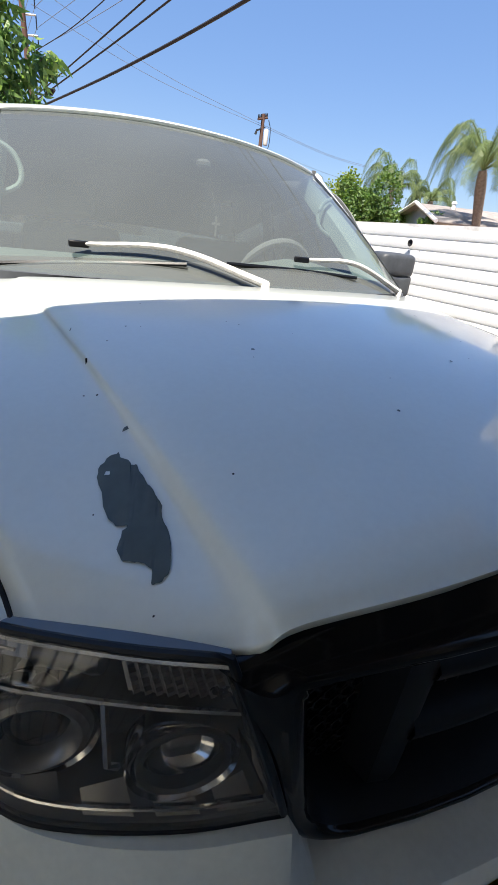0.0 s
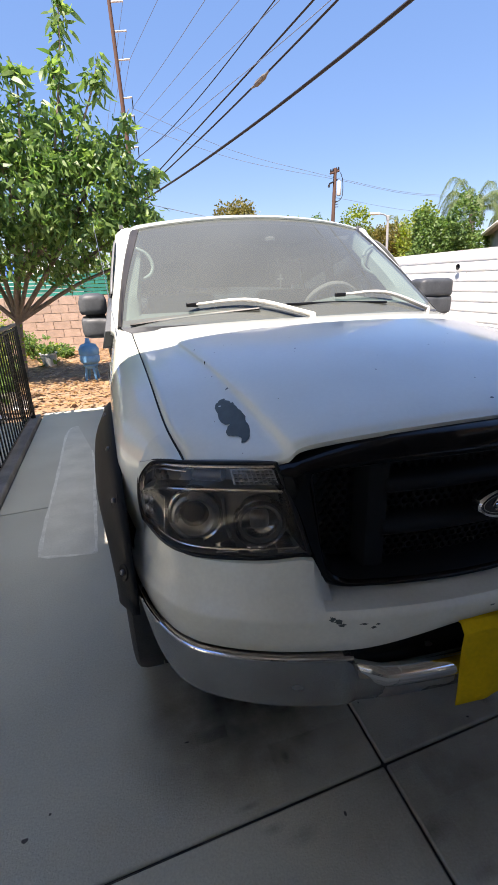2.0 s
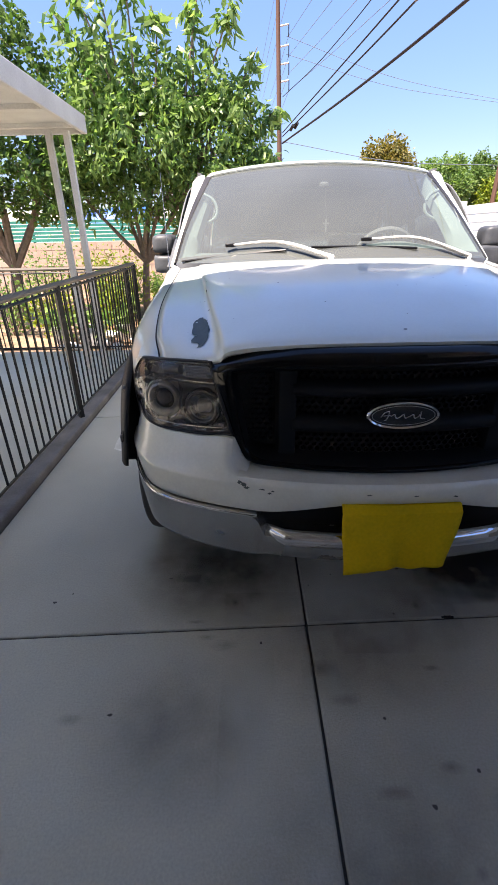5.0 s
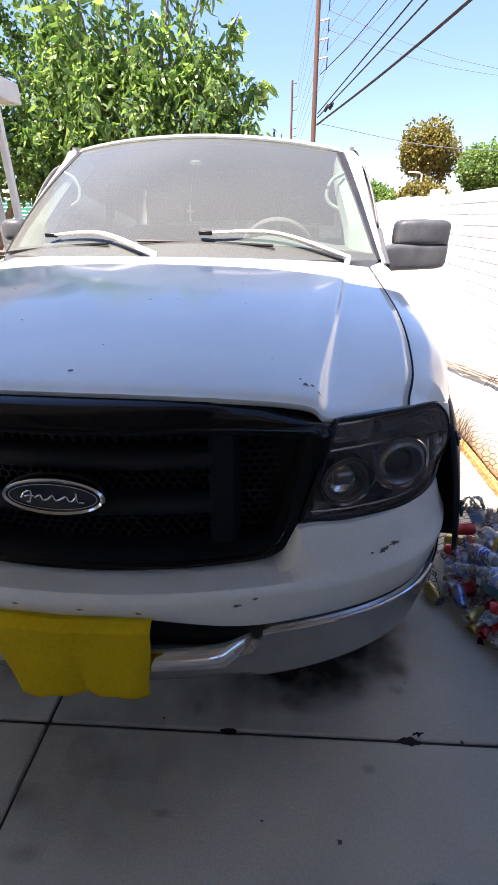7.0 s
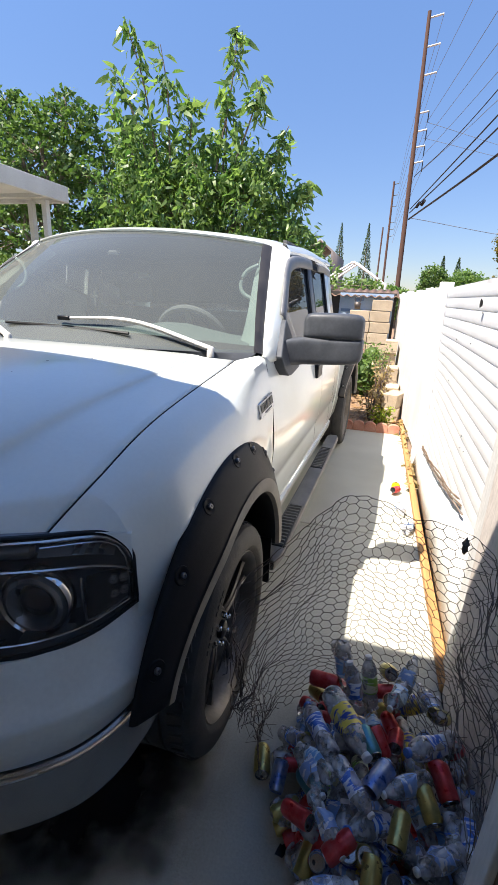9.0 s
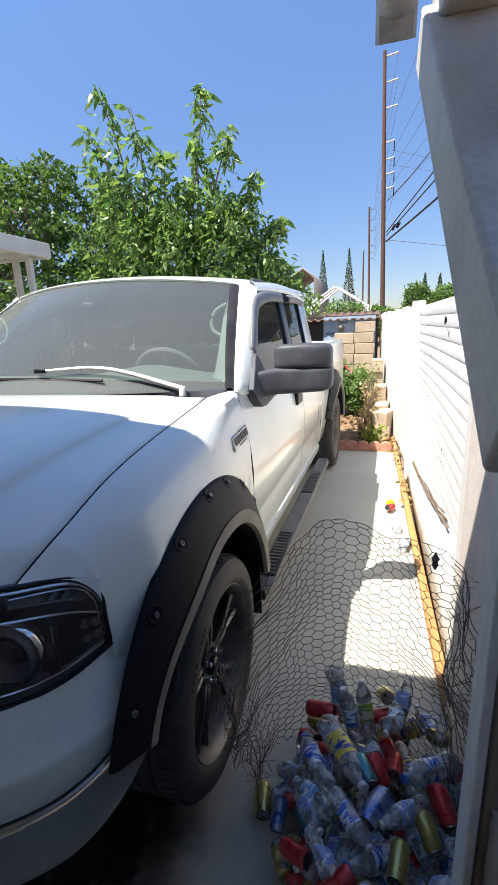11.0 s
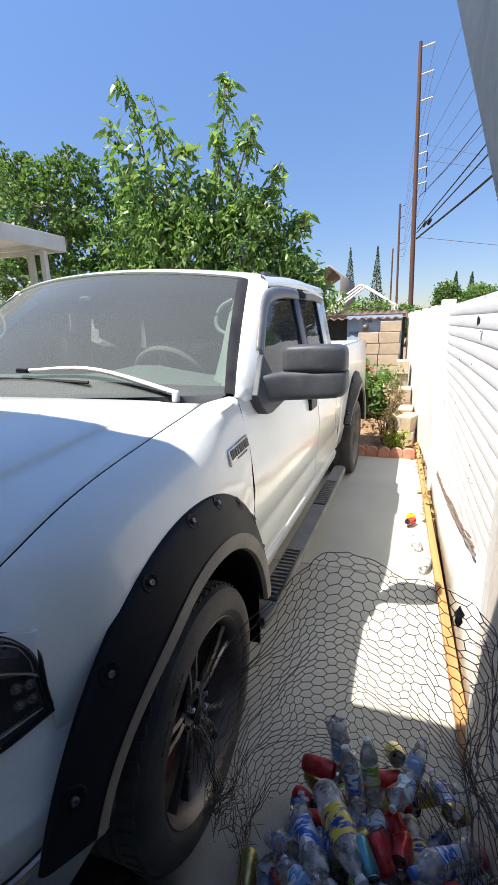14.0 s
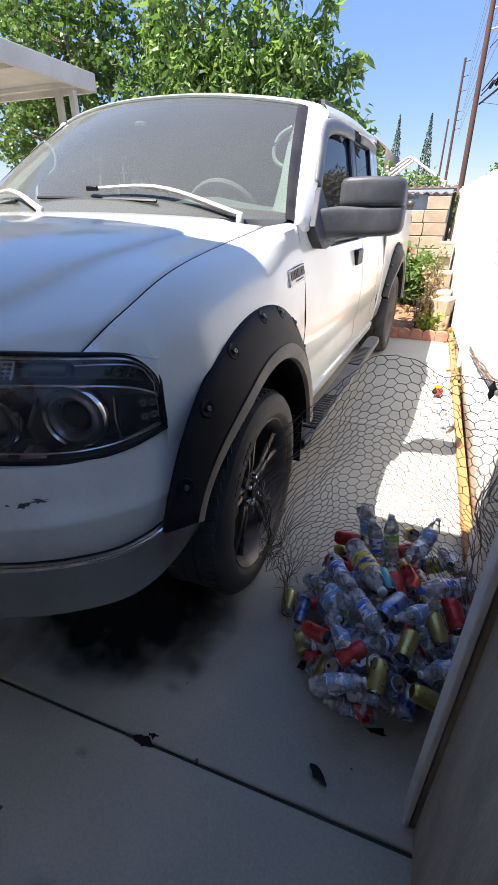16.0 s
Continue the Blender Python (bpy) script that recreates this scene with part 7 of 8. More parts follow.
solo("neighbour_house", loft([[Vector((x, 16, z)) for x in (-12, -1.5)] for z in (0, 2.3)]), STUCCO, "pale low neighbouring house wall", "house", solid=0.2)

# ---- plants ----
def leaves(bm, centres, size, spread, droop=0.5, width=0.32):
    """Leaf blades, each two triangles folded along its rib."""
    for c in centres:
        d = Vector((random.gauss(0, 1), random.gauss(0, 1), random.gauss(-droop, 0.6))).normalized()
        p = c + Vector((random.gauss(0, spread), random.gauss(0, spread), random.gauss(0, spread)))
        L = size * random.uniform(0.6, 1.3)
        side = d.cross(Vector((random.gauss(0, 1), random.gauss(0, 1), random.gauss(0, 1)))).normalized() * L * width
        up = side.cross(d).normalized() * L * 0.12
        a, b = bm.verts.new(p), bm.verts.new(p + d * L - up * 2.2)
        l, r = bm.verts.new(p + d * L * 0.30 + side * 0.85 + up), bm.verts.new(p + d * L * 0.30 - side * 0.85 + up)
        m, n = bm.verts.new(p + d * L * 0.66 + side * 0.75), bm.verts.new(p + d * L * 0.66 - side * 0.75)
        bm.faces.new((a, l, r))
        bm.faces.new((l, m, n, r))
        bm.faces.new((m, b, n))


def tree(name, base, height, lobes, leaf, n, size, label, trunk_r=0.09, limbs=None, spread=0.1, droop=0.5, width=0.32):
    """A trunk that forks into a limb for each lobe (centre, radii), leaves thick towards the lobes' outsides."""
    t = thing(name, base, label, "tree")
    base = Vector(base)
    fork = base + Vector((0.1, 0.0, height * 0.28))
    tb = tube(curve([base + Vector((0, 0, -0.1)), base + Vector((0.04, 0.02, height * 0.15)), fork], 8), [trunk_r * (1.25 - 0.05 * k) for k in range(8)], 9)
    crown = bmesh.new()
    for c, rad in lobes:
        c = Vector(c)
        mid = fork.lerp(c, 0.5) + Vector((random.uniform(-0.2, 0.2), random.uniform(-0.2, 0.2), 0.1))
        tube(curve([fork, mid, c, c + Vector((0, 0, rad[2] * 0.7))], 10), [max(0.012, trunk_r * (0.65 - 0.062 * k)) for k in range(10)], 6, tb)
        m = int(n * (rad[0] * rad[1] * rad[2]) ** 0.66)
        for k in range(max(2, m // 14)):
            v = Vector((random.gauss(0, 1), random.gauss(0, 1), random.gauss(0, 1))).normalized() * random.uniform(0.45, 1.05) ** 0.6
            q = c + Vector((v.x * rad[0], v.y * rad[1], v.z * rad[2]))
            if k % 7 == 0:
                tube([c.lerp(q, 0.2), q], [0.012, 0.004], 4, tb, False)
            twig = Vector((random.gauss(0, 1), random.gauss(0, 1), random.gauss(0.1, 0.5))).normalized() * size * 2.2
            leaves(crown, [q + twig * (j / 14) for j in range(14)], size, size * spread * 4, droop, width)
    part("trunk", tb, BARK, t)
    part("crown", crown, leaf, t)
    return t


def shoot(t, base, tip, leaf, size, n=60):
    """An upright shoot with pairs of hanging leaves."""
    base, tip = Vector(base), Vector(tip)
    pts = curve([base, base.lerp(tip, 0.55) + Vector((0.05, 0, 0.05)), tip], 12)
    part("shoot", tube(pts, [0.018 - 0.0012 * k for k in range(12)], 5), BARK, t)
    bm = bmesh.new()
    for k in range(n):
        s = random.uniform(0.12, 1)
        i = min(int(s * 11), 10)
        p = pts[i].lerp(pts[i + 1], s * 11 - i)
        side = Vector((math.cos(k * 2.4), math.sin(k * 2.4), 0)) * 0.075 * (1.3 - s)
        for j in range(3):
            leaves(bm, [p + side * (j + 1)], size, 0.02, 0.9, 0.15)
    part("shoot_leaves", bm, leaf, t)


main = tree("garden_tree", (-2.5, 7.9, 0), 3.6, [((-2.0, 7.0, 2.85), (0.95, 0.9, 0.65)), ((-1.0, 6.9, 2.75), (0.75, 0.8, 0.6)), ((-0.4, 7.2, 2.45), (0.55, 0.6, 0.5)), ((-2.9, 7.2, 2.9), (0.8, 0.9, 0.65)), ((-1.5, 6.8, 3.35), (0.65, 0.6, 0.4)), ((-2.5, 6.9, 3.5), (0.55, 0.6, 0.4)), ((-1.9, 7.4, 2.1), (1.0, 0.8, 0.45)), ((-3.4, 7.5, 2.3), (0.6, 0.8, 0.6)), ((-0.05, 7.4, 2.05), (0.32, 0.4, 0.4)), ((-0.75, 6.9, 3.25), (0.4, 0.4, 0.35))],
            LEAFA, 3900, 0.15, "leafy green fruit tree with bright upright shoots beside the truck", 0.065, droop=1.1, width=0.16)
for b, t_ in (((-2.2, 6.5, 3.4), (-2.50, 6.2, 5.05)), ((-2.0, 6.5, 3.4), (-2.02, 6.3, 4.75)), ((-1.3, 6.6, 3.3), (-0.98, 6.5, 4.95)), ((-1.2, 6.6, 3.2), (-1.2, 6.6, 4.3)), ((-0.8, 6.8, 3.0), (-0.25, 6.7, 3.85)), ((-2.6, 6.6, 3.3), (-3.0, 6.5, 4.2)), ((-1.7, 6.5, 3.4), (-1.65, 6.4, 4.2)), ((-0.5, 7.0, 2.7), (0.05, 6.9, 3.2)), ((-2.3, 6.4, 3.4), (-2.75, 6.2, 4.5)), ((-1.0, 6.6, 3.4), (-0.6, 6.4, 4.3))):
    shoot(main, b, t_, LEAFA, 0.20, 34)
tree("citrus_tree", (-4.9, 7.6, 0), 3.4, [((-4.6, 6.9, 3.65), (0.9, 0.9, 0.8)), ((-5.6, 7.2, 3.6), (0.9, 0.9, 0.9)), ((-3.6, 7.2, 3.3), (0.85, 0.8, 0.8)), ((-5.0, 6.8, 2.4), (1.1, 0.8, 0.7)), ((-6.4, 7.4, 3.0), (1.0, 0.9, 0.9)), ((-4.0, 6.8, 4.15), (0.5, 0.4, 0.45)), ((-5.2, 6.9, 4.3), (0.5, 0.4, 0.4)), ((-3.9, 7.0, 2.3), (0.8, 0.7, 0.6))],
     LEAFB, 3600, 0.09, "dense dark green citrus tree behind the awning", 0.11)
tree("back_tree", (0.3, 11.0, 0), 3.2, [((-0.45, 9.4, 2.0), (0.45, 0.5, 0.45)), ((0.1, 9.5, 1.98), (0.3, 0.4, 0.3)), ((0.75, 11.0, 1.9), (0.5, 0.5, 0.22))], LEAFA, 1500, 0.14, "small green tree leaning over the shed", 0.04, width=0.2)


def shrub(name, base, r, h, leaf, n, size, label, droop=0.2, category="shrub"):
    t = thing(name, base, label, category)
    stem, bm = bmesh.new(), bmesh.new()
    base = Vector(base)
    for k in range(9):
        a = random.uniform(0, 6.28)
        tip = base + Vector((math.cos(a) * r * random.uniform(0.3, 1), math.sin(a) * r * random.uniform(0.3, 1), h * random.uniform(0.6, 1)))
        tube([base + Vector((0, 0, -0.03)), base.lerp(tip, 0.5) + Vector((0, 0, h * 0.12)), tip], [0.012, 0.008, 0.003], 4, stem, False)
        leaves(bm, [base.lerp(tip, random.uniform(0.25, 1)) for _ in range(n // 9)], size, r * 0.22, droop)
    part("stems", stem, BARK, t)
    part("foliage", bm, leaf, t)
    return t


DRYLEAF = leaf_mat("dry straw weeds", (0.24, 0.17, 0.07), (0.36, 0.30, 0.14), 0.25)
shrub("tomato_plant", (1.26, 7.3, 0), 0.24, 0.95, LEAFA, 1200, 0.05, "bushy green vegetable plant in the bed")
shrub("strap_plant", (1.02, 7.5, 0), 0.3, 0.8, LEAFB, 160, 0.26, "dark strap-leaved plant behind the bed", droop=0.0)
for x, y, h in ((1.42, 6.6, 0.75), (1.50, 6.1, 0.55), (1.36, 5.75, 0.5), (1.48, 6.9, 0.8)):
    shrub("dry_weed", (x, y, 0), 0.16, h, DRYLEAF, 81, 0.06, "dry straw-coloured weed in the bed")
shrub("green_weed", (1.52, 5.45, 0), 0.13, 0.26, LEAFD, 260, 0.05, "low green weed behind the edging")
for k, (x, y, r, h, lf) in enumerate(((-2.62, 6.1, 0.34, 1.15, LEAFD), (-2.9, 6.9, 0.45, 0.9, LEAFA), (-3.5, 6.0, 0.5, 0.9, LEAFD), (-4.4, 6.2, 0.6, 1.0, LEAFA), (-2.75, 7.6, 0.4, 1.0, LEAFD), (-2.25, 9.6, 0.22, 0.42, LEAFD), (-1.95, 10.3, 0.2, 0.3, LEAFA), (-2.7, 10.4, 0.25, 0.6, LEAFA), (-3.2, 9.5, 0.7, 1.2, LEAFD), (-5.2, 9.8, 0.8, 1.4, LEAFA), (-4.2, 10.5, 0.6, 1.3, LEAFD))):
    shrub("garden_shrub", (x, y, 0), r, h, lf, 600, 0.075, "light green garden shrub on the soil")
# pots and clutter on the patio's end
POT = mat("white glazed pot", (0.6, 0.6, 0.58), 0.5)
for x, y, r in ((-2.35, 5.6, 0.13), (-2.75, 5.4, 0.16), (-3.3, 5.5, 0.14), (-2.2, 9.3, 0.17), (-2.9, 8.4, 0.15)):
    p = thing("plant_pot", (x, y, 0), "pale plant pot with a small green plant", "plant pot", "pots in the garden")
    part("pot", lathe([(r * 0.7, 0.0), (r, 0.24), (r * 1.08, 0.25), (r * 1.06, 0.28), (r * 0.9, 0.27)], 18, Matrix.Translation((x, y, 0))), POT, p)
    bm = bmesh.new()
    leaves(bm, [Vector((x, y, 0.32))] * 90, 0.12, r * 0.7, -0.4)
    part("foliage", bm, LEAFA, p)
for k in range(40):
    x, y, r = random.uniform(-3.3, -2.1), random.uniform(5.1, 6.2), random.uniform(0.03, 0.09)
    bm = bmesh.new()
    bmesh.ops.create_icosphere(bm, subdivisions=2, radius=r)
    for v in bm.verts:
        v.co *= 1 + 0.25 * noise.noise(v.co * 14 + Vector((k, 0, 0)))
        v.co = Vector((v.co.x * 1.2, v.co.y, v.co.z * 0.7)) + Vector((x, y, r * 0.4))
    solo("rock", bm, WALLM if k % 3 else BLOCKGREY, "rounded garden rock beside the path", "rock", "rocks by the path")
# water jug on its stand
BLUEJUG = mat("faded blue plastic", (0.10, 0.26, 0.46), 0.35, col2=(0.16, 0.34, 0.52), scale=6)
jug = thing("water_jug", (-1.31, 7.4, 0.30), "round pale blue water jug on a low blue stand", "water jug")
part("jug_body", lathe([(0.02, 0.28), (0.13, 0.285), (0.165, 0.32), (0.17, 0.40), (0.155, 0.425), (0.17, 0.45), (0.17, 0.53), (0.13, 0.60), (0.05, 0.63), (0.03, 0.70), (0.035, 0.71), (0.001, 0.712)], 24, Matrix.Translation((-1.31, 7.4, 0))), BLUEJUG, jug)
stand_ = thing("jug_stand", (-1.31, 7.4, 0), "low blue plastic stand on the soil", "stand")
part("stand_top", lathe([(0.001, 0.275), (0.12, 0.275), (0.13, 0.25), (0.10, 0.20), (0.09, 0.19)], 20, Matrix.Translation((-1.31, 7.4, 0))), BLUEJUG, stand_)
for a in (0.5, 2.07, 3.64, 5.21):
    part("leg", tube([(-1.31 + 0.08 * math.cos(a), 7.4 + 0.08 * math.sin(a), 0.24), (-1.31 + 0.13 * math.cos(a), 7.4 + 0.13 * math.sin(a), -0.03)], [0.028, 0.02], 6), BLUEJUG, stand_)
# leaf litter
bm = bmesh.new()
for k in range(5200):
    x, y = random.uniform(-3.2, 1.9), random.uniform(5.4, 11.4)
    L, a = random.uniform(0.03, 0.075), random.uniform(0, 6.283)
    c, s_ = math.cos(a), math.sin(a)
    z = 0.02 + 0.05 * noise.noise(Vector(((x + 9) / 11 * H * 0.35, (y - 5.37) / 8 * H * 0.3, 0)))
    q = [bm.verts.new((x + u * c * L - v * s_ * L, y + u * s_ * L + v * c * L, z + random.uniform(0, 0.025))) for u, v in ((-1, 0), (0, 0.4), (1, 0), (0, -0.4))]
    bm.faces.new(q)
solo("leaf_litter", bm, LITTER, "fallen dry leaves over the soil", "leaf litter", kind="stuff")
bm = bmesh.new()
for k in range(110):
    y = random.uniform(3.4, 6)
    x = random.uniform(1.82, 1.86) - 0.06 * max(0, y - 4.25)
    leaves(bm, [Vector((x, y, 0.02))], 0.06, 0.03, -0.6)
solo("fence_weeds", bm, DRYLEAF, "dry weeds along the foot of the fence", "weeds", kind="stuff")

# ---- far trees, palms, poles, lines ----
def far_tree(name, x, y, z0, r, h, leaf, label, n=4000, size=0.0):
    t = thing(name, (x, y, 0), label, "tree")
    part("trunk", tube([(x, y, -0.1), (x + 0.1, y, z0 * 0.6), (x, y, z0 + h * 0.5)], [0.35, 0.28, 0.12], 7), BARK, t)
    bm = bmesh.new()
    size = size or (0.14 if y < 24 else 0.19)
    lobes = [(random.uniform(-0.6, 0.6) * r, random.uniform(-0.6, 0.6) * r, random.uniform(0.25, 0.85) * h, random.uniform(0.35, 0.6)) for _ in range(9)]
    for k in range(n):
        lx, ly, lz, lr = random.choice(lobes)
        v = Vector((random.gauss(0, 1), random.gauss(0, 1), random.gauss(0, 1))).normalized() * random.uniform(0.6, 1.05)
        leaves(bm, [Vector((x + lx + v.x * r * lr, y + ly + v.y * r * lr, z0 + lz + v.z * h * 0.4 * lr * 1.6))] * 3, size, size * 0.5, 0.2, 0.4)
    part("crown", bm, leaf, t)


for q in (("broad_tree", 10.4, 37, 3.0, 2.2, 3.9, LEAFC, "olive-brown broad tree beyond the fence"), ("broad_tree", 14.4, 36, 2.4, 2.2, 4.0, LEAFA, "green broad tree beyond the fence"), ("broad_tree", 9.4, 34, 1.0, 1.8, 2.6, LEAFC, "low olive-brown tree beyond the fence"), ("broad_tree", 20.4, 36, 1.6, 2.7, 5.2, LEAFD, "yellow-green broad tree beyond the fence"),
          ("broad_tree", 23.9, 37.3, 1.5, 2.4, 4.0, LEAFC, "olive-yellow tree beyond the fence"), ("broad_tree", 18.9, 39, 2.6, 1.5, 4.5, LEAFB, "dark green tree beyond the fence"), ("broad_tree", 26.6, 36, 1.5, 2.6, 4.0, LEAFD, "yellow-green broad tree beyond the fence"), ("broad_tree", 15.5, 19.0, 0.7, 1.3, 3.9, LEAFB, "dark green round tree beyond the fence"), ("broad_tree", 14.3, 19.0, 0.7, 0.7, 3.3, LEAFB, "slim dark green tree beyond the fence"), ("broad_tree", 17.2, 20.3, 0.8, 1.5, 3.1, LEAFA, "green bushy tree beyond the fence"), ("broad_tree", 17.3, 22.5, 0.8, 1.6, 4.0, LEAFD, "yellow-green bushy tree beyond the fence"), ("broad_tree", 16.3, 15.6, 0.4, 0.8, 2.5, LEAFA, "small green tree before the roof"),
          ("broad_tree", 1.9, 30.5, 0.6, 1.1, 1.7, LEAFA, "green tree at the foot of the pole"), ("broad_tree", 5.2, 39, 1.0, 1.9, 3.2, LEAFB, "dark green tree beyond the fence"), ("broad_tree", 7.4, 40, 0.8, 2.0, 2.8, LEAFA, "green tree beyond the fence"), ("broad_tree", -1.2, 41, 0.5, 1.8, 2.4, LEAFA, "green tree below the cypresses"), ("broad_tree", 9.2, 41, 0.6, 2.4, 2.6, LEAFC, "olive-brown broad tree beyond the fence"), ("broad_tree", 6.0, 52, 1.0, 3, 2.5, LEAFB, "dark green tree far off")):
    far_tree(*q)
for x, y, h in ((-3.0, 39.6, 7.45), (-0.84, 39.8, 7.45), (5.4, 42, 5.3), (6.6, 42, 5.2)):
    t = thing("cypress", (x, y, 0), "slim dark green cypress", "tree", "cypresses")
    part("trunk", tube([(x, y, -0.1), (x, y, h * 0.8)], [0.15, 0.04], 6), BARK, t)
    bm = bmesh.new()
    for k in range(2600):
        s_ = random.random() ** 0.9
        a = random.uniform(0, 6.28)
        r = (0.92 * (1 - s_) ** 0.9 * min(1, s_ * 5 + 0.3)) * random.uniform(0.6, 1.0)
        leaves(bm, [Vector((x + r * math.cos(a), y + r * math.sin(a), 0.3 + s_ * (h - 0.3)))], 0.22 - 0.13 * s_, 0.02, -2.6, 0.2)
    part("crown", bm, CYPLEAF, t)


def palm(x, y, h, spread, fronds, label, lean=0.0):
    t = thing("palm_tree", (x, y, 0), label, "palm tree", "palms")
    part("trunk", tube(curve([(x - lean, y, -0.1), (x - lean * 0.6, y, h * 0.5), (x, y, h)], 9), [0.22, 0.20, 0.19, 0.18, 0.17, 0.17, 0.19, 0.21, 0.15], 10), BARK, t)
    for k in range(fronds):
        a = 6.283 * k / fronds * 2.4 + random.uniform(-0.2, 0.2)
        up = random.uniform(0.1, 1.35)
        reach = spread * random.uniform(0.85, 1.1)
        out_ = lambda f, z: (x + math.cos(a) * reach * f, y + math.sin(a) * reach * f, h + reach * z)
        pts = curve([out_(0, 0), out_(0.28, 0.42 * up), out_(0.62, 0.66 * up - 0.02), out_(0.90, 0.50 * up - 0.18), out_(1.02, 0.18 * up - 0.45)], 22)
        bm = tube(pts, [0.030 - 0.0012 * j for j in range(22)], 4)
        for j in range(3, 21):
            d = (pts[j + 1] - pts[j]).normalized()
            for sgn in (-1, 1):
                for q in (0, 0.25, 0.5, 0.75):
                    p = pts[j].lerp(pts[j + 1], q)
                    sd = d.cross(Vector((0, 0, 1))).normalized() * sgn
                    L = reach * 0.30 * math.sin(math.pi * (j + q) / 23) + 0.12
                    mid = p + (sd * 0.55 + d * 0.4 + Vector((0, 0, random.uniform(-0.25, 0.1)))) * L * 0.5
                    tip = mid + (sd * 0.2 + d * 0.2 + Vector((0, 0, random.uniform(-0.95, -0.6)))) * L * 0.7
                    w = d * 0.011
                    v0, v1, v2, v3, v4 = [bm.verts.new(c) for c in (p - w, p + w, mid - w, mid + w, tip)]
                    bm.faces.new((v0, v1, v3, v2))
                    bm.faces.new((v2, v3, v4))
        part("frond", bm, PALMLEAF, t)


palm(19.7, 21.9, 4.9, 1.9, 22, "feathery green palm beyond the fence")
palm(16.2, 13.4, 4.75, 1.9, 26, "tall feathery palm with drooping fronds", -1.1)
palm(21.6, 20.6, 4.4, 1.5, 16, "low feathery palm beyond the fence")
palm(38.9, 56.4, 8.3, 1.6, 12, "small palm tree far off")
# neighbouring roof
house = thing("neighbour_roof_house", (19, 16, 0), "neighbour's house with a grey shingle gable roof", "house")
APEX, ALONG, ACROSS = Vector((16.9, 17.1, 3.75)), Vector((0.87, -0.49, 0)), Vector((0.49, 0.87, 0))
part("house_wall", loft([[APEX + ALONG * a + ACROSS * 2.9 + Vector((0, 0, -0.42)), APEX + ALONG * a + Vector((0, 0, -0.1)), APEX + ALONG * a - ACROSS * 2.9 + Vector((0, 0, -0.82)), APEX + ALONG * a - ACROSS * 2.9 + Vector((0, 0, -3.75))] for a in (0.3, 10)]), STUCCO, house)
gable = bmesh.new()
gable.faces.new([gable.verts.new(APEX + ALONG * 0.3 + ACROSS * u + Vector((0, 0, z))) for u, z in ((2.9, -3.75), (2.9, -0.45), (0, -0.1), (-2.9, -0.85), (-2.9, -3.75))])
part("gable_wall", gable, STUCCO, house, solid=-0.1)
part("house_roof", loft([[APEX + ALONG * a + ACROSS * 3.3 + Vector((0, 0, -0.42)), APEX + ALONG * a, APEX + ALONG * a - ACROSS * 3.3 + Vector((0, 0, -0.85))] for a in (0, 12)]), ROOFTILE, house, solid=0.1)
part("gable_trim", tube([APEX + ACROSS * 3.35 + Vector((0, 0, -0.44)), APEX + Vector((-0.03, 0, 0.02)), APEX - ACROSS * 3.35 + Vector((0, 0, -0.87))], 0.085, 6), FENCEM, house, "white gable trim")
for a in (1.6, 4.2):
    c = APEX + ALONG * a - ACROSS * 0.5 + Vector((0, 0, -0.15))
    part("roof_vent", lathe([(0.09, 0), (0.09, 0.22), (0.13, 0.24), (0.10, 0.32), (0.001, 0.34)], 10, Matrix.Translation(c)), FENCEM, house)
solo("far_roof", loft([[Vector((x, 28, 1.2)), Vector((x, 28, 1.75)), Vector((x, 29.5, 2.42)), Vector((x, 31, 1.75)), Vector((x, 31, 1.2))] for x in (8.3, 9.9)]), ROOFTILE, "low grey roof of a distant house", "roof", solid=-0.1)
solo("gable_house", loft([[Vector((-4.5, 24, 0)), Vector((-4.5, 24, 3.0)), Vector((-2.3, 24, 4.35)), Vector((-1.7, 24, 3.85)), Vector((-1.7, 24, 0))], [Vector((-4.5, 30, 0)), Vector((-4.5, 30, 3.0)), Vector((-2.3, 30, 4.35)), Vector((-1.7, 30, 3.85)), Vector((-1.7, 30, 0))]]), ROOFTILE, "grey gabled house far behind the garden", "house", solid=-0.1)

# utility poles
POLE = Vector((1.92, 31, 0))
pole = thing("utility_pole", POLE, "tall red-brown wooden utility pole with side arms", "utility pole", "utility poles")
part("pole_shaft", tube([POLE, POLE + Vector((-0.2, 0, 8)), POLE + Vector((-0.42, 0, 16.6))], [0.165, 0.14, 0.10], 10), POLEWOOD, pole)
ARMS = (16.3, 15.0, 13.7, 11.9, 11.0, 10.2, 9.4)
for k, z in enumerate(ARMS):
    x0 = POLE.x - 0.025 * z
    L = 0.75 if k < 3 else 0.6
    arm = part("side_arm", tube([(x0, 31, z), (x0 + L, 31, z + (0.12 if k < 3 else 0.1))], 0.045, 6), ALU, pole, "pale insulator arm")
    if k >= 3:
        part("insulator", tube([(x0 + L, 31, z + 0.1), (x0 + L, 31, z - 0.45)], 0.03, 5), IRON, arm)


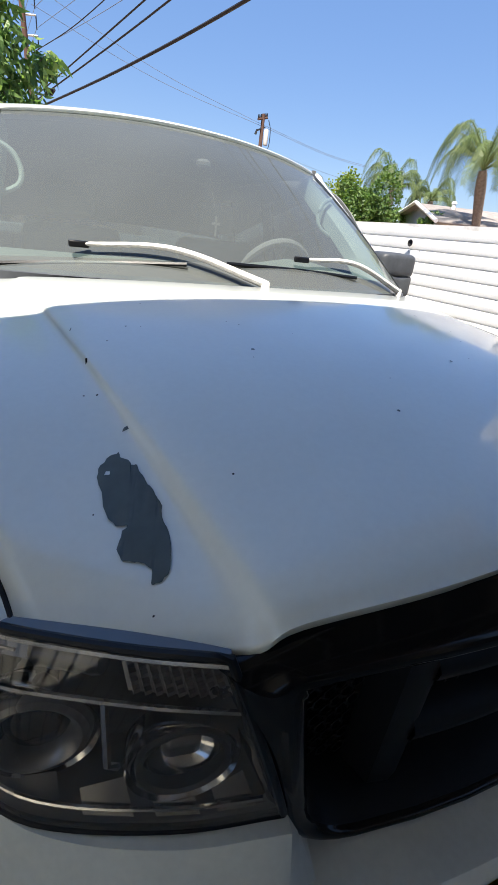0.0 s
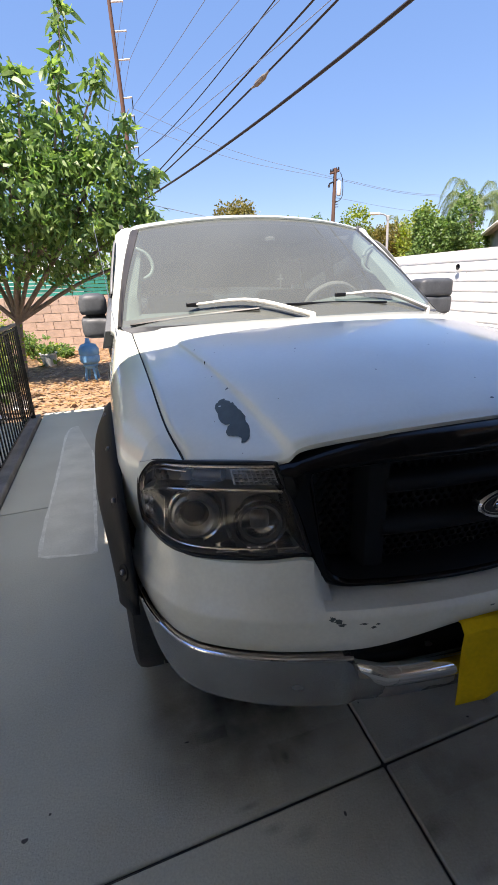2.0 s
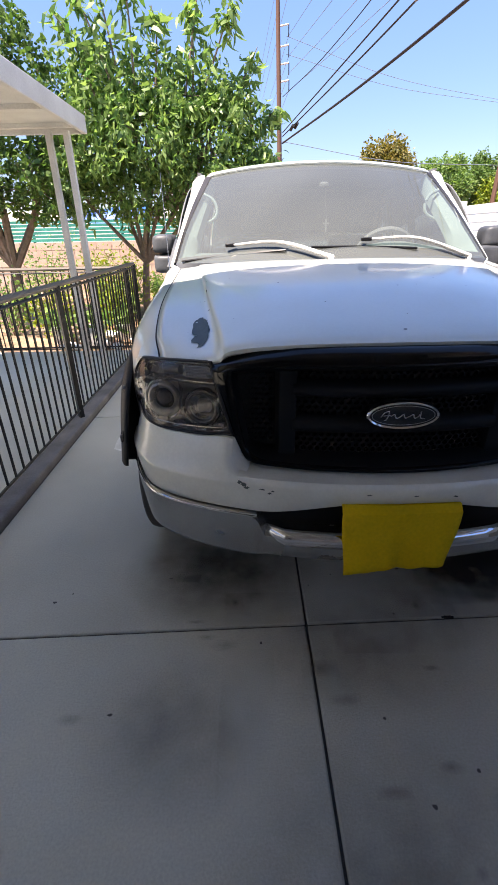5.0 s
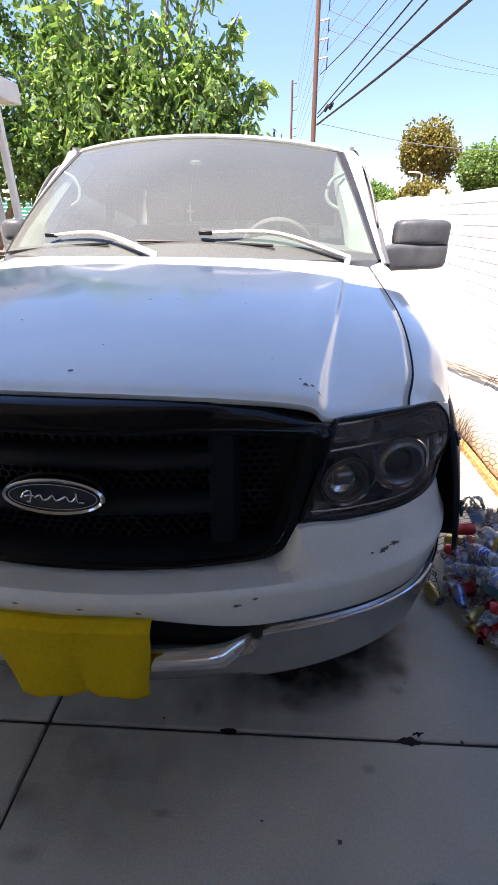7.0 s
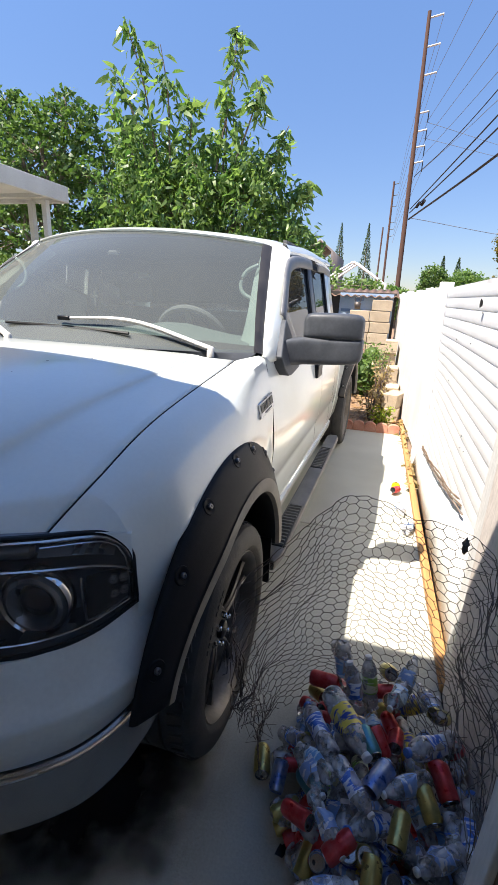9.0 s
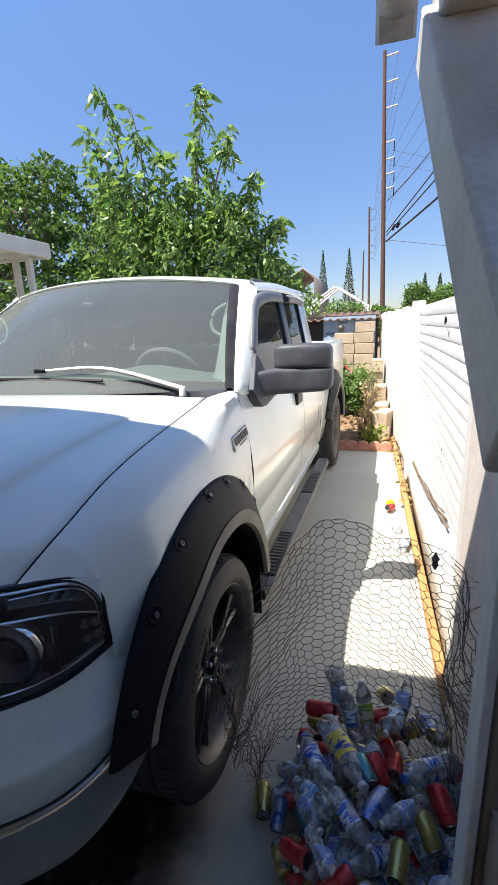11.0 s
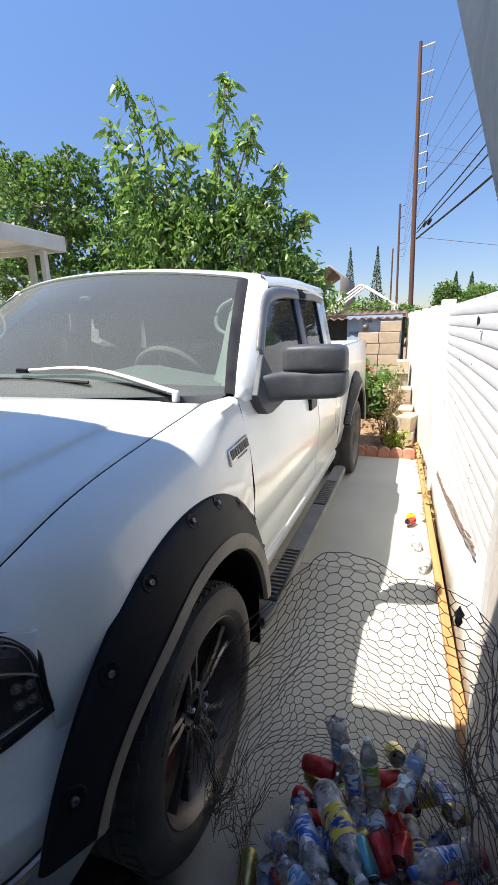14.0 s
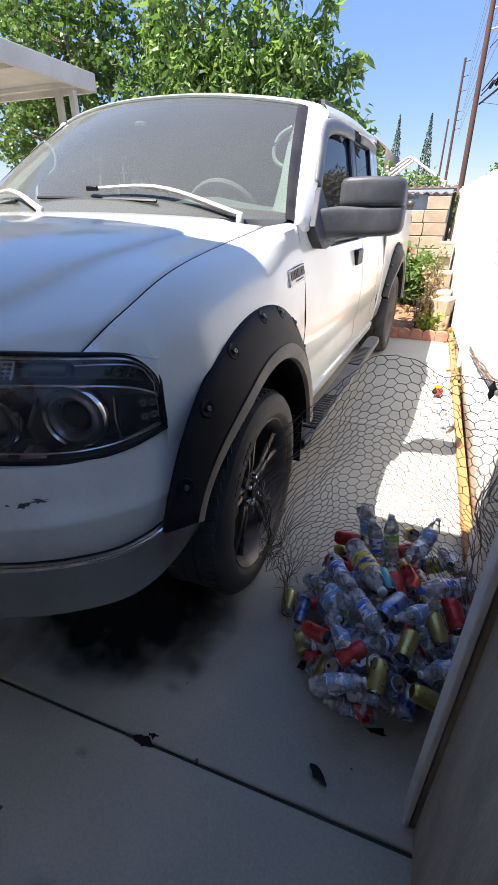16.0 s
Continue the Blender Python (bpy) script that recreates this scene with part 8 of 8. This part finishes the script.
pole2 = thing("utility_pole", (0.62, 56, 0), "distant dark utility pole", "utility pole", "utility poles")
part("pole_shaft", tube([(0.62, 56, 0), (0.35, 56, 14.0)], [0.14, 0.10], 8), POLEWOOD, pole2)
for z in (13.7, 12.6, 11.5, 9.9, 9.2, 8.5):
    part("side_arm", tube([(0.62 - 0.019 * z, 56, z), (1.15 - 0.019 * z, 56, z + 0.1)], 0.04, 5), IRON, pole2)
pole3 = thing("utility_pole", (-1.2, 92, 0), "distant dark utility pole", "utility pole", "utility poles")
part("pole_shaft", tube([(-1.2, 92, 0), (-1.25, 92, 14.5)], [0.18, 0.13], 8), POLEWOOD, pole3)
pole4 = thing("utility_pole", (17.4, 34.4, 0), "weathered utility pole with crossarm and transformer", "utility pole", "utility poles")
part("pole_shaft", tube([(17.3, 34.4, 0), (17.49, 34.4, 9.6)], [0.19, 0.13], 8), POLEWOOD, pole4)
ARM_A, ARM_B = Vector((16.93, 34.1, 9.15)), Vector((18.02, 34.8, 9.52))
part("crossarm", tube([ARM_A, ARM_B], 0.085, 6), POLEWOOD, pole4)
part("crossarm", tube([ARM_A + Vector((0.12, 0.2, 0.12)), ARM_B + Vector((0.0, 0.2, 0.12))], 0.06, 6), POLEWOOD, pole4)
for t_ in (0.04, 0.3, 0.72, 0.96):
    c = ARM_A.lerp(ARM_B, t_)
    part("insulator", tube([c, c + Vector((0, 0, 0.12)), c + Vector((0, 0, 0.28))], [0.04, 0.07, 0.045], 6), IRON, pole4)
part("lower_arm", tube([(16.86, 34.2, 8.25), (16.95, 34.2, 8.5), (17.5, 34.4, 8.72), (17.72, 34.4, 8.85)], [0.09, 0.07, 0.06, 0.05], 6), IRON, pole4)
part("transformer", lathe([(0.15, 0), (0.17, 0.05), (0.17, 0.92), (0.12, 1.0), (0.001, 1.02)], 12, Matrix.Translation((17.80, 34.3, 7.72))), ALU, pole4, "pale grey transformer can")
part("drop_wire", tube(curve([(17.9, 34.3, 9.3), (18.12, 34.3, 8.7), (18.08, 34.3, 7.6), (17.5, 34.35, 7.2)], 12), 0.03, 5), IRON, pole4)
for z in (7.3, 7.1, 6.9):
    part("pin", tube([(17.45, 34.35, z), (17.8, 34.3, z + 0.02)], 0.03, 5), IRON, pole4)
LAMPGREY = mat("grey street lamp paint", (0.36, 0.36, 0.35), 0.6)
lamp = thing("street_lamp", (18.5, 28.1, 0), "pale street lamp with a curved arm", "street lamp")
part("lamp_pole", tube(curve([(18.5, 28.1, 0), (18.33, 28.1, 4.6), (18.30, 28.1, 5.2), (18.1, 28.1, 5.5), (17.5, 28.1, 5.6)], 20), [0.10 - 0.0035 * k for k in range(20)], 8), LAMPGREY, lamp)
part("pole_cap", slab_box(18.22, 18.38, 28.02, 28.18, 5.15, 5.5), LAMPGREY, lamp, bevel=0.03)
part("lamp_head", slab_box(16.95, 17.6, 27.95, 28.25, 5.52, 5.66), ALU, lamp, bevel=0.04)
lamp = thing("street_lamp", (9.0, 33, 0), "pale street lamp with a curved arm", "street lamp")
part("lamp_pole", tube(curve([(9.0, 33, 0), (9.0, 33, 3.6), (8.9, 33, 4.1), (8.5, 33, 4.2)], 14), 0.06, 7), ALU, lamp)
part("lamp_head", slab_box(8.1, 8.55, 32.9, 33.1, 4.15, 4.25), ALU, lamp, bevel=0.03)

# ---- overhead lines ----
def run_line(pts, r, material, label):
    return solo("overhead_cable", tube(curve(pts, 30), r, 5), material, label, "cable", "overhead lines")


run_line([(1.95, 30.9, 6.75), (5.1, 16.38, 7.96), (8.6, 0.3, 9.9)], 0.032, WIREBLACK, "black service cable running from the pole over the drive")
run_line([(1.95, 30.9, 6.95), (5.1, 16.38, 8.50), (8.6, 0.3, 10.4)], 0.03, WIREBLACK, "black service cable running from the pole over the drive")
run_line([(1.95, 30.9, 6.4), (4.2, 20.5, 6.64), (6.1, 11.82, 7.16), (8.6, 0.3, 8.3)], 0.05, WIREBLACK, "thick black telephone cable running from the pole over the drive")
run_line([(1.93, 30.9, 8.7), (3.4, 24.2, 8.75), (5.14, 16.21, 9.55), (8.6, 0.3, 12.0)], 0.02, WIREBLACK, "thin twisted black cable from the pole")
splice = solo("cable_splice", tube([(4.98, 16.93, 7.905), (5.03, 16.70, 7.90), (5.05, 16.6, 7.91), (5.16, 16.1, 7.96), (5.18, 16.0, 7.975), (5.22, 15.8, 8.02)], [0.03, 0.045, 0.085, 0.085, 0.045, 0.03], 8), mat("dull taupe splice box", (0.17, 0.155, 0.14), 0.7), "dull taupe splice box on the service cable", "splice box")
for x, z in ((2.35, 6.85), (2.6, 6.95)):
    solo("cable_clamp", tube([(x - 0.1, 29, z - 0.12), (x + 0.02, 28.7, z + 0.05)], 0.09, 6), WIREBLACK, "black clamp on the cables near the pole", "clamp")
for k, z in enumerate(ARMS):
    x0 = POLE.x - 0.025 * z + (0.75 if k < 3 else 0.6)
    zz = z + (0.12 if k < 3 else -0.4)
    z2 = (13.7, 12.6, 11.5, 9.9, 9.2, 8.5, 7.8)[k]
    run_line([(x0, 31, zz), (x0 - 0.9, 42, (zz + z2) / 2 - 0.7), (1.15 - 0.019 * z2, 56, z2 + 0.1)], 0.012, WIREGREY, "thin grey power line between the poles")
    if k > 1:
        run_line([(x0, 31, zz), (x0 + 0.9 + 0.12 * k, 20, zz - 0.75), (x0 + 1.9 + 0.3 * k, 8, zz - 1.0), (x0 + 3.6 + 0.5 * k, -12, zz - 0.2)], 0.011, WIREGREY, "thin grey power line running from the pole overhead")
for z0, z1 in ((11.5, 8.95), (10.7, 8.85)):
    run_line([(2.1, 31.05, z0), (9.0, 32.5, 0.5 * (z0 + z1) - 0.35), (17.45, 34.4, z1)], 0.014, WIREGREY, "thin grey power line between the poles")
    run_line([(17.5, 34.4, z1), (25.7, 36.2, z1 - 0.55), (36, 38.5, z1 - 0.3)], 0.014, WIREGREY, "thin grey power line running on from the pole")
run_line([(1.95, 31.0, 6.5), (9.3, 32.6, 5.55), (17.3, 34.35, 5.4)], 0.02, WIREGREY, "slack grey telephone line between the poles")
run_line([(17.4, 34.4, 7.6), (26, 36.2, 7.0), (36, 38.5, 7.1)], 0.012, WIREGREY, "thin grey power line running on from the pole")
# loose wires that hang from the carport's edge
for a, b in (((1.25, 0.06, 2.12), (1.46, 0.30, 2.03)), ((1.28, 0.06, 2.10), (1.42, 0.33, 2.10))):
    solo("loose_wire", tube(curve([a, (Vector(a) + Vector(b)) / 2 + Vector((0, 0, 0.004)), b], 8), 0.003, 5), mat("maroon wire", (0.12, 0.02, 0.04), 0.5), "loose maroon wire at the carport's edge", "wire")
